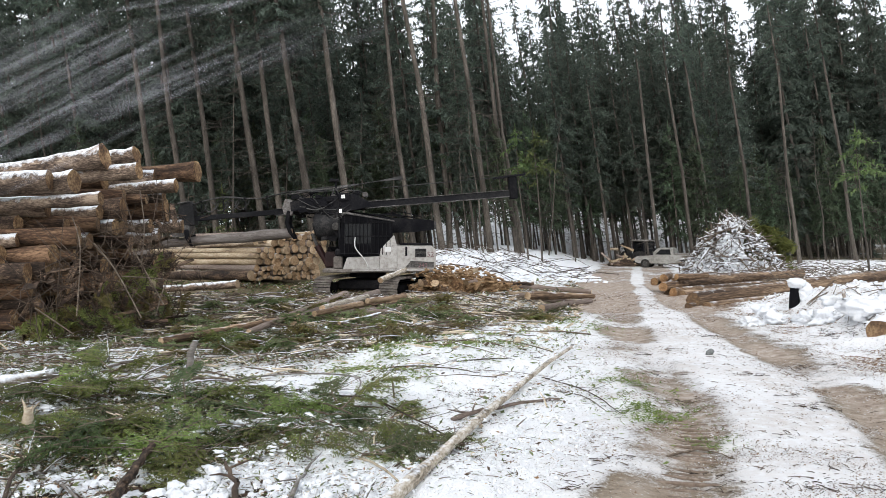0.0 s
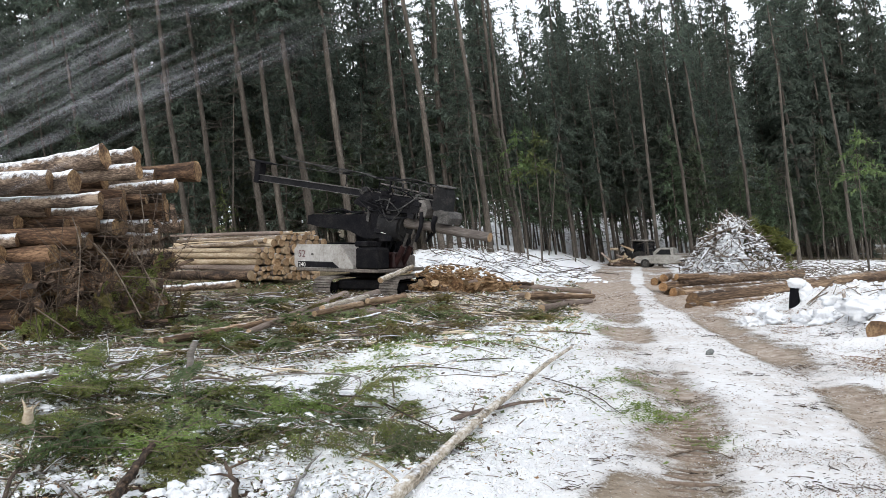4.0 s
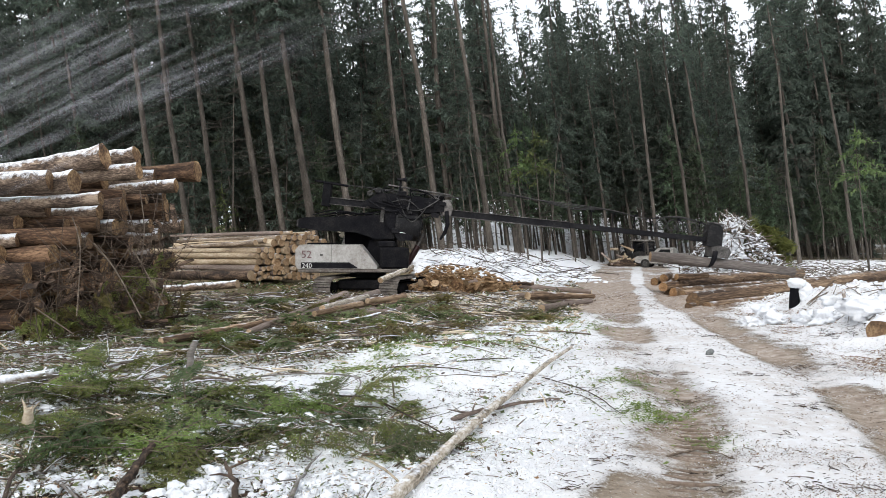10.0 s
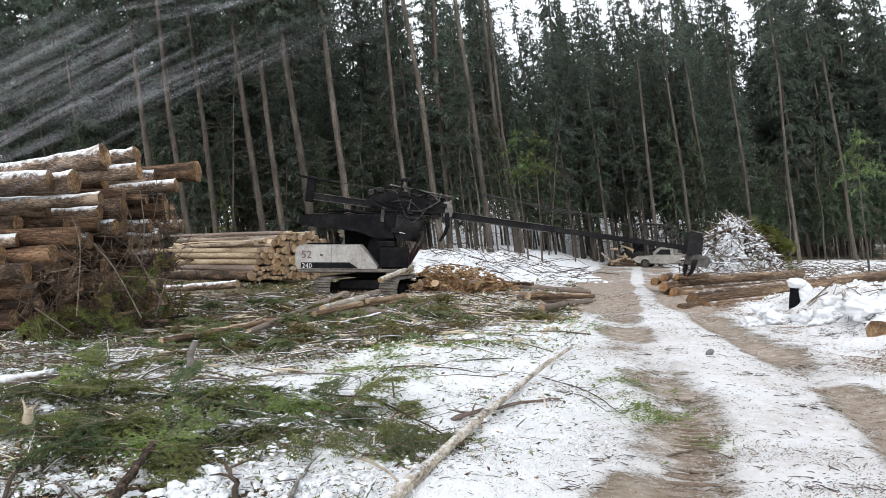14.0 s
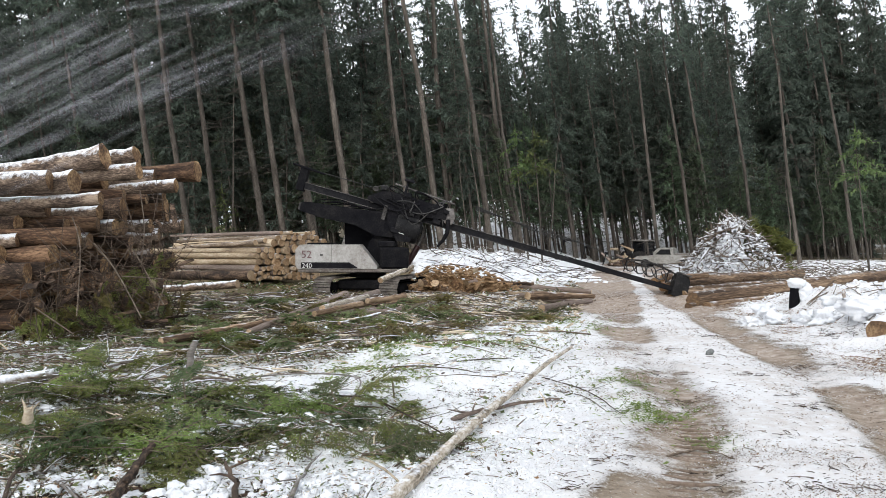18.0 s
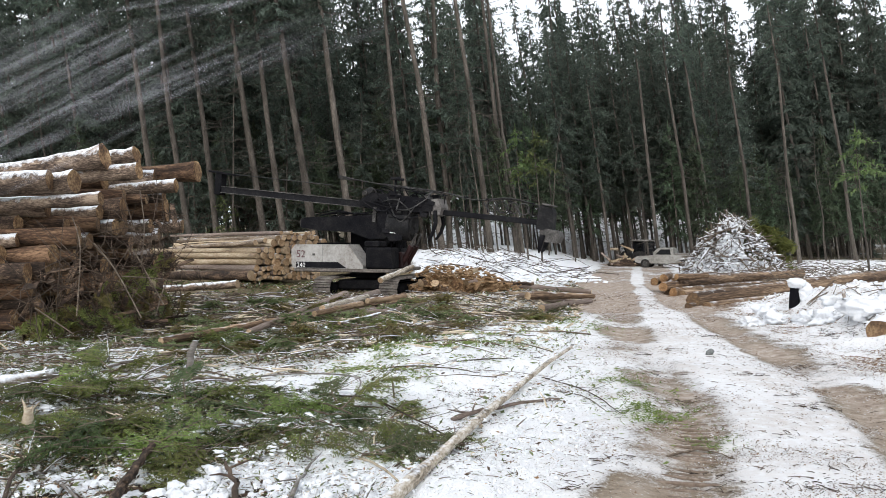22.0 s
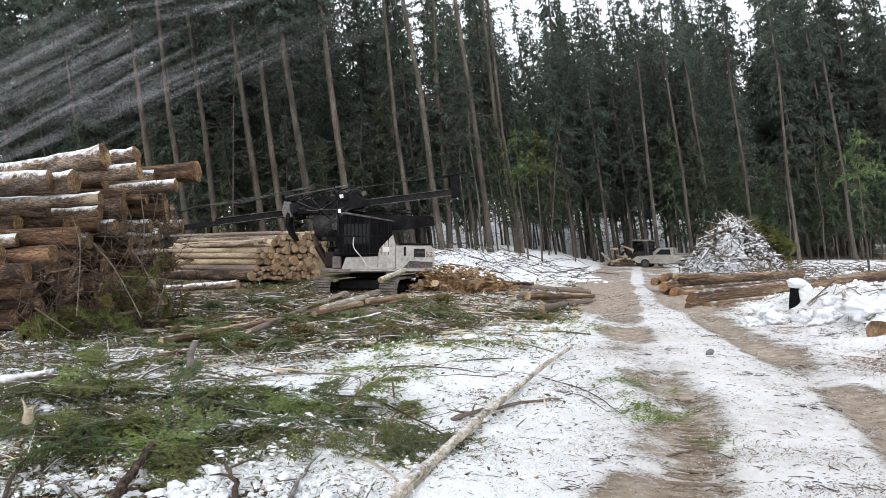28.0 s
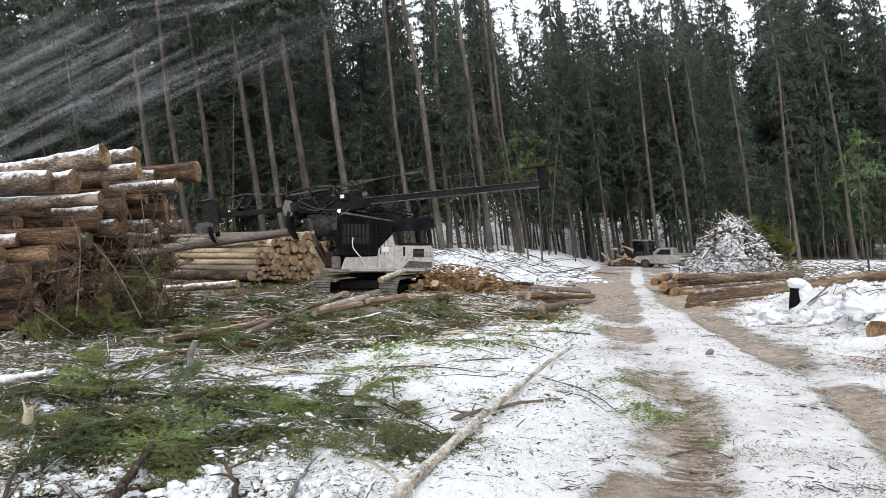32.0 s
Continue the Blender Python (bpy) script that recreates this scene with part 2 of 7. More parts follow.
PALEBARK = surface("pale_thin_bark", [(0.09, 0.072, 0.05), (0.34, 0.29, 0.225), (0.6, 0.56, 0.5)], 5, 30, 0.85, 0.7, 0.012, stretch=(0.6, 1.5, 1.5), snow=0.2, snow_scale=9, spread=0.11)
CUT = surface("cut_wood", [(0.2, 0.13, 0.076), (0.38, 0.272, 0.17), (0.57, 0.45, 0.31)], 3, 26, 0.8, 0.3, 0.006)
CUT_TAN = surface("tan_cut_wood", [(0.15, 0.085, 0.042), (0.32, 0.21, 0.12), (0.5, 0.37, 0.23)], 3, 26, 0.8, 0.3, 0.006)
BUTT = surface("torn_orange_butt", [(0.09, 0.045, 0.02), (0.27, 0.15, 0.07), (0.5, 0.33, 0.18)], 4, 22, 0.85, 0.8, 0.03)
CUT_WET = surface("weathered_cut_wood", [(0.045, 0.028, 0.018), (0.15, 0.092, 0.052), (0.36, 0.24, 0.13)], 2.2, 22, 0.85, 0.6, 0.02)
TRUNK = surface("tree_bark", [(0.032, 0.028, 0.024), (0.082, 0.07, 0.058), (0.185, 0.16, 0.135)], 1.5, 14, 0.95, 0.7, 0.03, stretch=(2.2, 2.2, 0.5))
# Leaf tones vary at random; the light end stands in for lit needles.
NEEDLE = foliage("needles", (0.043, 0.058, 0.047), (0.155, 0.192, 0.15))
NEEDLE_MID = foliage("fresh_needles", (0.048, 0.07, 0.042), (0.16, 0.208, 0.128))
NEEDLE_LIGHT = foliage("light_needles", (0.065, 0.092, 0.038), (0.175, 0.225, 0.085))
NEEDLE_CUT = foliage("cut_needles", (0.08, 0.112, 0.03), (0.28, 0.335, 0.1))
SNOW = surface("snow", [(0.72, 0.75, 0.8), (0.82, 0.84, 0.87), (0.88, 0.89, 0.9)], 4, 26, 0.75, 0.8, 0.05, vary=0.04)
STEEL_BLACK = surface("worn_black_steel", [(0.006, 0.006, 0.008), (0.012, 0.012, 0.014), (0.03, 0.028, 0.028)], 2, 18, 0.75, 0.2, 0.005, spec=0.05)
STEEL_GREY = surface("worn_grey_steel", [(0.03, 0.029, 0.027), (0.075, 0.07, 0.066), (0.19, 0.18, 0.17)], 2.5, 20, 0.6, 0.2, 0.004, spec=0.25)
WHITE_PAINT = surface("dirty_white_paint", [(0.2, 0.175, 0.155), (0.4, 0.38, 0.355), (0.55, 0.54, 0.525)], 0.8, 9, 0.5, 0.05, 0.003, vary=0.04, spec=0.5)
DIRTY = surface("mud_caked_steel", [(0.07, 0.062, 0.055), (0.15, 0.13, 0.115), (0.27, 0.25, 0.22)], 2, 14, 0.8, 0.3, 0.01)
RED_PAINT = surface("dull_red_paint", [(0.012, 0.005, 0.005), (0.02, 0.007, 0.007), (0.04, 0.018, 0.016)], 2, 15, 0.5, 0.1, 0.003)

# ---------------------------------------------------------------- ground
ROAD_Y = [-30, 0, 7, 8.5, 11.6, 17.9, 25.7, 39.7, 62.7, 90, 200]
ROAD_X = [-6, 0.9, 3.4, 4.05, 4.9, 5.75, 7.0, 10.0, 15.8, 23, 55]


def off_road(x, y):
    """Signed distance to the road's middle, to its right positive."""
    return (x - np.interp(y, ROAD_Y, ROAD_X)) * 0.93


def land(x, y, rough=True):
    """The height of the ground."""
    x, y = np.asarray(x, float), np.asarray(y, float)
    d = off_road(x, y)
    z = 1.45 * step(38, 49, y) * step(-2.0, -9.0, d) * step(-60, -30, x)
    z = z + 0.7 * step(50, 75, y) * step(2.5, 8, d)
    z = z + 6.0 * step(85, 260, y)
    z = z + 5.2 * step(69, 90, y) * step(-0.05, 0.0, x / np.maximum(y, 1)) * step(0.40, 0.33, x / np.maximum(y, 1))
    z = z + (fuzz(x, y, 8, 0.9) * 0.5 + fuzz(x, y, 9, 0.45) * 0.35) * step(3.6, 4.8, d) * step(14, 17, y) * step(30, 24, y)
    z = z + 0.3 * step(3.2, 5.2, d) * step(14, 18, y) * step(32, 24, y)
    z = z - 0.1 * np.exp(-((d + 1.15) / 0.42) ** 2) * step(60, 40, y) - 0.09 * np.exp(-((d - 1.1) / 0.3) ** 2) * step(60, 40, y)
    if rough:
        far = step(2.0, 3.4, np.abs(d))
        z = z + (fuzz(x, y, 3, 2.6) - 0.5) * 0.34 * far + (fuzz(x, y, 4, 0.8) - 0.5) * 0.16 * far * step(60, 30, y) + (fuzz(x, y, 5, 0.3) - 0.5) * 0.05 * (0.35 + far)
    return z


def snowfield(x, y):
    """The open snow between the slash and the road, 0 to 1."""
    x, y = np.asarray(x, float), np.asarray(y, float)
    left = np.interp(y, [5, 7, 8.2, 8.9, 9.6, 10.4, 11.6, 14.7, 17.9, 21, 25], [-2.7, -2.7, -2.3, -0.9, -0.6, -1.6, -3.1, -3.0, -1.0, 1.4, 3.6])
    return step(-0.35, 0.35, x - left + (fuzz(x, y, 19, 0.9) - 0.5) * 1.4) * step(-1.9, -2.4, off_road(x, y)) * step(25, 21, y)


def height(x, y):
    return float(land(np.array([x]), np.array([y]))[0])


def ground_sheet():
    xs = np.concatenate([-np.geomspace(1500, 17, 36), np.arange(-16.6, 16.6, 0.14), np.geomspace(17, 1500, 36)])
    ys = np.concatenate([[-400, -120, -40, -15, -5, 0], np.arange(3, 30, 0.13), np.geomspace(30.2, 75, 120), np.geomspace(77, 3000, 34)])
    gx, gy = np.meshgrid(xs, ys)
    x, y = gx.ravel(), gy.ravel()
    z = land(x, y)
    me = bpy.data.meshes.new("ground")
    nx, ny = len(xs), len(ys)
    i = (np.arange(ny - 1)[:, None] * nx + np.arange(nx - 1)[None, :]).ravel()
    faces = np.stack([i, i + 1, i + nx + 1, i + nx], 1)
    me.from_pydata(np.stack([x, y, z], 1).tolist(), [], faces.tolist())
    me.polygons.foreach_set("use_smooth", [True] * len(faces))
    d = off_road(x, y)
    # trodden: two wheel tracks, the bend, the worked ground about the machine
    mud = np.exp(-((d + 1.3) / 0.78) ** 2) + np.exp(-((d - 1.2) / 0.55) ** 2) + np.exp(-(((y - 31) / 6) ** 4)) * step(4.5, 2.5, np.abs(d))
    mud = mud + step(42, 50, y) * step(2.6, 1.6, np.abs(d)) * step(80, 60, y)
    mud = mud + step(22, 29, y) * step(3.4, 2.2, np.abs(d)) * step(78, 62, y)
    mud = np.clip(mud * (0.55 + 0.7 * fuzz(x, y, 17, 0.8)), 0, 1)
    snow = 0.3 + 0.6 * fuzz(x, y, 11, 2.2) * step(-14, -5, x)
    snow = snow + 0.5 * np.exp(-(((x + 0.6) / 3.2) ** 2 + ((y - 12.2) / 3.0) ** 2)) + 0.5 * step(-3.6, -2.6, d) * step(-1.7, -2.2, d) * step(24, 15, y)
    snow = snow + 0.6 * step(1.9, 3.0, d) * step(12, 15, y) + 0.5 * step(38, 42, y)
    slash = np.exp(-(((x + 4) / 7.5) ** 2 + ((y - 24.5) / 7.5) ** 4)) + np.exp(-(((x + 5.0) / 3.2) ** 2 + ((y - 12.5) / 4.0) ** 2))
    snow = snow - 0.42 * np.clip(slash, 0, 1) * (1 - 0.6 * step(-4.2, -5.5, x) * step(18, 16, y)) - np.interp(y, [7.5, 9.5, 20, 27, 38, 42], [0.95, 0.66, 0.68, 0.85, 0.9, 1.15]) * np.clip(mud, 0, 1) - 0.8 * np.exp(-((x + 6.5) / 7.5) ** 4 - ((y - 33) / 6.3) ** 4)
    snow = snow + 0.9 * np.exp(-((d - 0.05) / np.interp(y, [18, 28, 45], [0.62, 0.4, 0.3])) ** 4) * step(75, 40, y)
    snow = snow * (1 - 0.6 * snowfield(x, y)) + 0.75 * snowfield(x, y)
    snow = snow + 0.7 * np.exp(-(((x + 1.8) / 1.5) ** 4 + ((y - 7.6) / 1.0) ** 4))
    snow = snow - 1.1 * step(46, 53, y) * step(-0.04, -0.08, x / np.maximum(y, 1)) - 1.6 * step(58, 64, y) * step(0.36, 0.42, x / np.maximum(y, 1)) - 1.9 * step(-0.8, -2.6, x) * step(34, 37, y) - 0.15 * step(36, 42, y) * step(4, 8, d)
    snow = snow + 0.35 * np.exp(-((x + 3.6) / 2.6) ** 2 - ((y - 13.5) / 4.5) ** 2)
    snow = snow - 0.75 * step(-2.3, -2.9, x) * step(9.2, 8.4, y) * (0.4 + 0.9 * fuzz(x, y, 41, 0.5)) + 0.55 * np.exp(-((x + 8.2) / 1.9) ** 2 - ((y - 15.8) / 1.7) ** 2)
    snow = np.clip(snow + (fuzz(x, y, 12, 1.1) - 0.5) * 0.5 + (fuzz(x, y, 14, 0.35) - 0.5) * 0.45, -0.6, 1.0)
    dirt = step(3.4, 1.5, np.abs(d)) * (0.3 + 0.7 * fuzz(x, y, 15, 0.9)) + 0.6 * step(2.0, 3.2, d) * fuzz(x, y, 16, 1.7) * step(30, 22, y)
    dirt = np.clip(dirt, 0, 1)
    for name, val in (("snow", snow), ("mud", mud), ("dirt", dirt)):
        a = me.attributes.new(name, "FLOAT", "POINT")
        a.data.foreach_set("value", val.astype(np.float32))
    me.materials.append(GROUND)
    return tagged(new("ground", me), "muddy logging-road clearing under patchy snow and litter", "ground", kind="structure")


ground_sheet()

# ---------------------------------------------------------------- forest
def conifer(name, seed, tall, crown_from, reach, needle, dead=16, thick=0.2, dens=1.0, big=1.0):
    """A slim forest conifer: tapered trunk, bare dead limbs below, drooping sprays above."""
    rng = random.Random(seed)
    trunk, limbs, crown = Geo(), Geo(), Geo()
    zs = [0, 0.4, 2, tall * 0.3, tall * 0.6, tall * 0.85, tall]
    bow = [rng.uniform(-0.12, 0.12) for _ in zs]
    pts = [(bow[i] * min(1, z / 4), bow[-i] * min(1, z / 4), z) for i, z in enumerate(zs)]
    trunk.tube(pts, [thick * 1.2, thick * 1.0, thick * 0.9, thick * 0.72, thick * 0.5, thick * 0.25, 0.02], 9, rough=0.05, rng=rng)
    for _ in range(dead):
        z = rng.uniform(1.5, tall * crown_from + 2)
        a, ln = rng.uniform(0, 6.28), rng.uniform(0.4, 2.0)
        e = (math.cos(a) * ln, math.sin(a) * ln, z - rng.uniform(-0.1, 0.5))
        limbs.tube([(0, 0, z), e], [0.022, 0.006], 3, caps=False)
        for k in range(2):
            q = rng.uniform(0.3, 1)
            b = a + rng.uniform(-0.9, 0.9)
            limbs.tube([(e[0] * q, e[1] * q, z + (e[2] - z) * q), (e[0] * q + math.cos(b) * 0.5, e[1] * q + math.sin(b) * 0.5, e[2] - rng.uniform(0, 0.3))], [0.009, 0.004], 3, caps=False)
    z = tall * crown_from
    while z < tall - 0.3:
        f = (z - tall * crown_from) / (tall * (1 - crown_from))
        ln_max = reach * (min(1, 0.55 + f * 1.6) if f < 0.28 else (1 - f) ** 0.7 * 1.22) + 0.22
        for _ in range(rng.choice((2, 3, 3, 4))):
            if rng.random() > 0.93 * dens:
                continue
            zb = min(tall - 0.2, z + rng.uniform(-0.25, 0.25))
            a, ln = rng.uniform(0, 6.28), ln_max * rng.uniform(0.45, 1.2)
            droop = rng.uniform(0.0, 0.55) + 0.2 * (1 - f)
            c, s = math.cos(a), math.sin(a)
            p = [Vector((c * ln * t, s * ln * t, zb + 0.12 * ln * t - droop * ln * t * t)) for t in (0, 0.5, 1)]
            limbs.tube([p[0], p[2]], [0.025, 0.005], 3, caps=False)
            side = Vector((-s, c, 0))
            k = max(4, int(ln * 15.5 * dens / big))
            for i in range(k):
                t = (i + rng.random()) / k * 0.92 + 0.08
                o = p[0].lerp(p[1], t * 2) if t < 0.5 else p[1].lerp(p[2], t * 2 - 1)
                o = o + Vector((rng.gauss(0, 0.05), rng.gauss(0, 0.05), rng.gauss(-0.03, 0.07))) * big
                for sg in (-1, 1):
                    w = rng.uniform(0.18, 0.46) * (1.1 - 0.45 * t) * (0.75 + 0.16 * min(ln, 3)) * big ** 0.8
                    d = (side * sg * rng.uniform(0.1, 1) + Vector((c, s, 0)) * rng.uniform(-0.1, 0.9) + Vector((0, 0, rng.uniform(-1.5, 0.35)))).normalized()
                    u = d.cross(Vector((rng.uniform(-1.5, 1.5), rng.uniform(-1.5, 1.5), 1))).normalized() * w * rng.uniform(0.13, 0.27)
                    crown.add([tuple(o + u), tuple(o + d * w), tuple(o - u + d * w * rng.uniform(-0.1, 0.3))], [(0, 1, 2)])
        z += rng.uniform(0.22, 0.46) / max(0.7, dens) * big ** 0.5
    crown.tube([(0, 0, tall - 1.0), (0, 0, tall + 0.35)], [0.1, 0.01], 4)
    ob = thing(name, None, None, "", "tree", "forest trees")
    part("trunk", trunk, TRUNK, ob)
    tagged(part("branchwork", limbs, TRUNK, ob), kind="stuff")
    tagged(part("crown", crown, needle, ob), kind="stuff")
    return ob


KINDS = [
    tagged(conifer("conifer_tree", 1, 25, 0.30, 2.5, NEEDLE, 30, 0.2, 1.0), "tall dark-green conifer with bare lower trunk in dense forest"),
    tagged(conifer("conifer_tree", 2, 27, 0.42, 2.3, NEEDLE, 44, 0.22, 1.0), "tall slim conifer with long bare grey trunk"),
    tagged(conifer("conifer_tree", 3, 23, 0.13, 2.6, NEEDLE, 10, 0.17, 1.0), "dense dark-green conifer with branches low down"),
    tagged(conifer("conifer_tree", 4, 28, 0.46, 2.2, NEEDLE, 50, 0.24, 1.0), "old conifer with bare trunk and high dark crown"),
    tagged(conifer("conifer_tree", 5, 24, 0.24, 2.2, NEEDLE, 26, 0.15, 0.95), "thin ragged conifer at the forest edge"),
    tagged(conifer("young_conifer", 6, 9, 0.05, 1.9, NEEDLE_LIGHT, 4, 0.07, 0.8), "young bright-green conifer below the tall trees"),
    tagged(conifer("conifer_tree", 7, 26, 0.22, 3.0, NEEDLE, 14, 0.2, 0.95, 2.3), "dark conifer deep inside the dense forest"),
    tagged(conifer("conifer_tree", 8, 24, 0.10, 3.0, NEEDLE, 6, 0.2, 0.95, 2.3), "dark low-branched conifer deep inside the dense forest"),
    tagged(conifer("dead_pole_tree", 9, 13, 0.9, 0.4, NEEDLE, 46, 0.08, 0.3), "thin dead bare conifer pole among taller trees"),
    tagged(conifer("young_conifer", 12, 8.2, 0.6, 1.5, NEEDLE_LIGHT, 8, 0.06, 0.9), "thin yellow-green sapling beside the cleared field"),
    tagged(conifer("young_conifer", 14, 9, 0.05, 1.9, NEEDLE, 4, 0.07, 0.8), "young dark-green conifer in the shade of tall trees"),
    tagged(conifer("conifer_tree", 21, 16, 0.22, 2.5, NEEDLE_MID, 12, 0.13, 1.0), "middle-sized fresh-green conifer under the tall trees"),
    tagged(conifer("pole_pine", 22, 25, 0.66, 1.7, NEEDLE, 34, 0.17, 0.9), "tall pine with a long bare grey trunk and a small crown"),
]
used = set()


def plant(kind, x, y, size=1.0, lean=-4.5, away=0.0, turn=None, rng=random.Random(5)):
    """Puts one tree of a kind at x, y; lean: degrees towards the right."""
    turn = rng.uniform(0, 360) if turn is None else turn
    m = pose(x, y, height(x, y) - 0.12, away, lean, 0) @ pose(0, 0, 0, 0, 0, turn) @ Matrix.Scale(size, 4)
    if kind in used:
        return copy_thing(KINDS[kind], m)
    used.add(kind)
    KINDS[kind].matrix_basis = m
    return KINDS[kind]


def woods(spots, kinds, rng):
    """The far forest as one mass: copies of the given trees, joined."""
    for which, name, material in (("trunk", "far_trunks", TRUNK), ("crown", "far_crowns", NEEDLE)):
        verts, faces, n = [], [], 0
        for k, m in spots:
            me = [c for c in KINDS[k].children if c.name.startswith(which)][0].data
            co = np.empty(len(me.vertices) * 3)
            me.vertices.foreach_get("co", co)
            a = np.array(m)
            verts.append(co.reshape(-1, 3) @ a[:3, :3].T + a[:3, 3])
            faces += [tuple(v + n for v in p.vertices) for p in me.polygons]
            n += len(me.vertices)
        me = bpy.data.meshes.new(name)
        me.from_pydata(np.concatenate(verts).tolist(), [], faces)
        me.materials.append(material)
        ob = new(name, me)
        tagged(ob, "dark conifer mass filling the depth of the forest", "forest", kind="stuff")


# the forest's roofline, as seen from the road: where across, per metre of distance, and how high above the eye
ROOF_AT = [-0.62, -0.45, -0.435, -0.42, -0.41, -0.295, -0.285, -0.275, -0.265, -0.18, -0.168, -0.1, -0.09, -0.066, -0.058, -0.046, -0.036, 0.050, 0.062, 0.076, 0.096, 0.112, 0.14, 0.158, 0.18, 0.203, 0.214, 0.228, 0.24, 0.262, 0.30, 0.385, 0.41, 0.44, 0.468, 0.5, 0.72]
ROOF_UP = [0.45, 0.45, 0.33, 0.33, 0.45, 0.45, 0.31, 0.31, 0.43, 0.41, 0.355, 0.36, 0.40, 0.37, 0.3, 0.3, 0.41, 0.43, 0.34, 0.22, 0.31, 0.43, 0.415, 0.40, 0.41, 0.365, 0.362, 0.40, 0.42, 0.41, 0.415, 0.415, 0.415, 0.385, 0.385, 0.37, 0.37]
TALL = [25, 27, 23, 28, 24, 9, 26, 24, 13, 8, 9, 16, 25]
LEAN = math.tan(radians(8))


def under_roof(k, across, y, rng, low=0.84, high=1.0, cap=42.0):
    """Where a tree of a kind stands, and its size, so that its leaning top meets the roofline there."""
    up = float(np.interp(across, ROOF_AT, ROOF_UP)) * rng.uniform(low, high)
    x = across * y
    tall = 10.0
    for _ in range(3):
        tall = min(cap, 2.4 + up * y - float(land(x + LEAN * tall, y, False)))
    return x + LEAN * tall, tall / (TALL[k] + 0.3)


def forest():
    rng = random.Random(21)
    # trunks at the forest's edge: kind, where across at eye height, distance, size, lean
    for k, across, y, s, ln in ((3, -0.371, 48, 1.0, -7.8), (12, -0.33, 46, 1.15, -7.9), (1, -0.295, 47, 0.95, -6.7), (8, -0.274, 46.5, 0.9, 1), (3, -0.2325, 47, 1.0, -8.4), (3, -0.2075, 47.5, 0.95, -6.5),
                                (3, -0.167, 46.5, 1.05, -8.6), (1, -0.171, 48.5, 1.0, -8.2), (3, -0.119, 47, 1.05, -7), (12, -0.04, 49, 0.95, -7.5), (12, -0.061, 52, 1.2, -2.6), (12, -0.003, 50, 1.2, -9), (12, 0.008, 52, 1.15, -4),
                                (12, 0.06, 50, 1.1, -7.8), (12, 0.094, 52, 1.02, -8.5), (12, 0.1, 53, 1.0, -8.3), (8, 0.05, 49.5, 0.95, -6), (8, 0.07, 51, 0.8, -6.5), (8, 0.03, 50, 0.7, -5),
                                (8, 0.14, 60, 0.95, 4.5), (12, 0.279, 61, 0.88, -7.5), (12, 0.3215, 61, 0.86, -8.1), (12, 0.353, 63, 0.9, -9.5), (12, 0.4025, 61, 0.84, -7.5), (12, 0.461, 61, 0.86, -7.5), (8, 0.452, 61, 0.9, -3), (8, 0.4955, 62, 1.0, -7), (12, 0.534, 62, 0.9, -9.5),
                                (8, 0.17, 61, 0.6, -6), (8, 0.215, 61, 0.5, -5), (8, 0.262, 61.5, 0.6, -6), (8, 0.335, 61.5, 0.5, -5)):
        x = across * y
        x += (2.4 - height(x, y)) * math.tan(radians(-ln))
        plant(k, x, y, s, ln, rng.uniform(-1.5, 1.5))
    # the trees about the notch in the roofline, each under its own top
    for i, across in enumerate((0.071, 0.079, 0.087, 0.094, 0.101, 0.110, 0.119, 0.127, 0.136, 0.147, 0.158, 0.168, 0.18, 0.192, 0.203, 0.214, 0.224, 0.233, 0.241, 0.252)):
        k = (0, 4, 4, 0, 4)[i % 5]
        y = 64 + 1.8 * (i * 7 % 5)
        x, size = under_roof(k, across, y, rng, 0.97, 1.0)
        plant(k, x, y, size, -8, rng.uniform(-1, 1))
    # the belt behind them
    n = 0
    while n < 150:
        across = -0.62 + 1.24 * ((n * 0.618034 + rng.uniform(0, 0.06)) % 1.0)
        y = rng.uniform(50.5, 74) if across < -0.08 else rng.uniform(50.5, 58) if across < 0.0 else rng.uniform(63.5, 71) if across < 0.3 else rng.uniform(63.5, 86)
        k = rng.choice((0, 0, 2, 4, 4, 2)) if across < 0.03 else rng.choice((0, 2, 4, 0, 4, 2)) if across > 0.36 else rng.choice((0, 4, 4))
        x, size = under_roof(k, across, y, rng)
        if size < 0.35 or (x / y > 0.05 and y < 63) or abs(float(off_road(np.array([x]), np.array([y]))[0])) < 3.0 and y < 68:
            continue
        plant(k, x, y, size, rng.gauss(-8, 1.0), rng.uniform(-2, 2))
        n += 1
    # middle-sized trees that fill the gaps below the tall crowns
    for across, y, size in ((0.055, 53, 0.62), (0.035, 54, 0.7), (0.1, 63.5, 0.8), (-0.07, 54, 0.75), (-0.12, 55, 0.8), (-0.03, 56, 0.72), (-0.37, 52, 0.8), (-0.28, 53, 0.85), (-0.46, 53, 0.9), (-0.2, 55, 0.9), (-0.24, 58, 1.0), (-0.33, 57, 1.0), (-0.1, 60, 1.0),
                            (0.13, 69, 1.3), (0.16, 66, 1.25), (0.2, 67, 1.3), (0.24, 68, 1.35), (0.3, 67, 1.3), (0.35, 66, 1.25), (0.42, 66, 1.0), (0.47, 67, 1.0), (0.53, 66, 0.95), (0.58, 65, 1.0), (0.38, 69, 1.2), (0.27, 71, 1.4), (-0.15, 52, 0.7), (0.0, 58, 0.9), (0.5, 64, 0.8), (0.56, 69, 1.1)):
        plant(11, across * y, y, size, rng.gauss(-6, 2), rng.uniform(-3, 3))
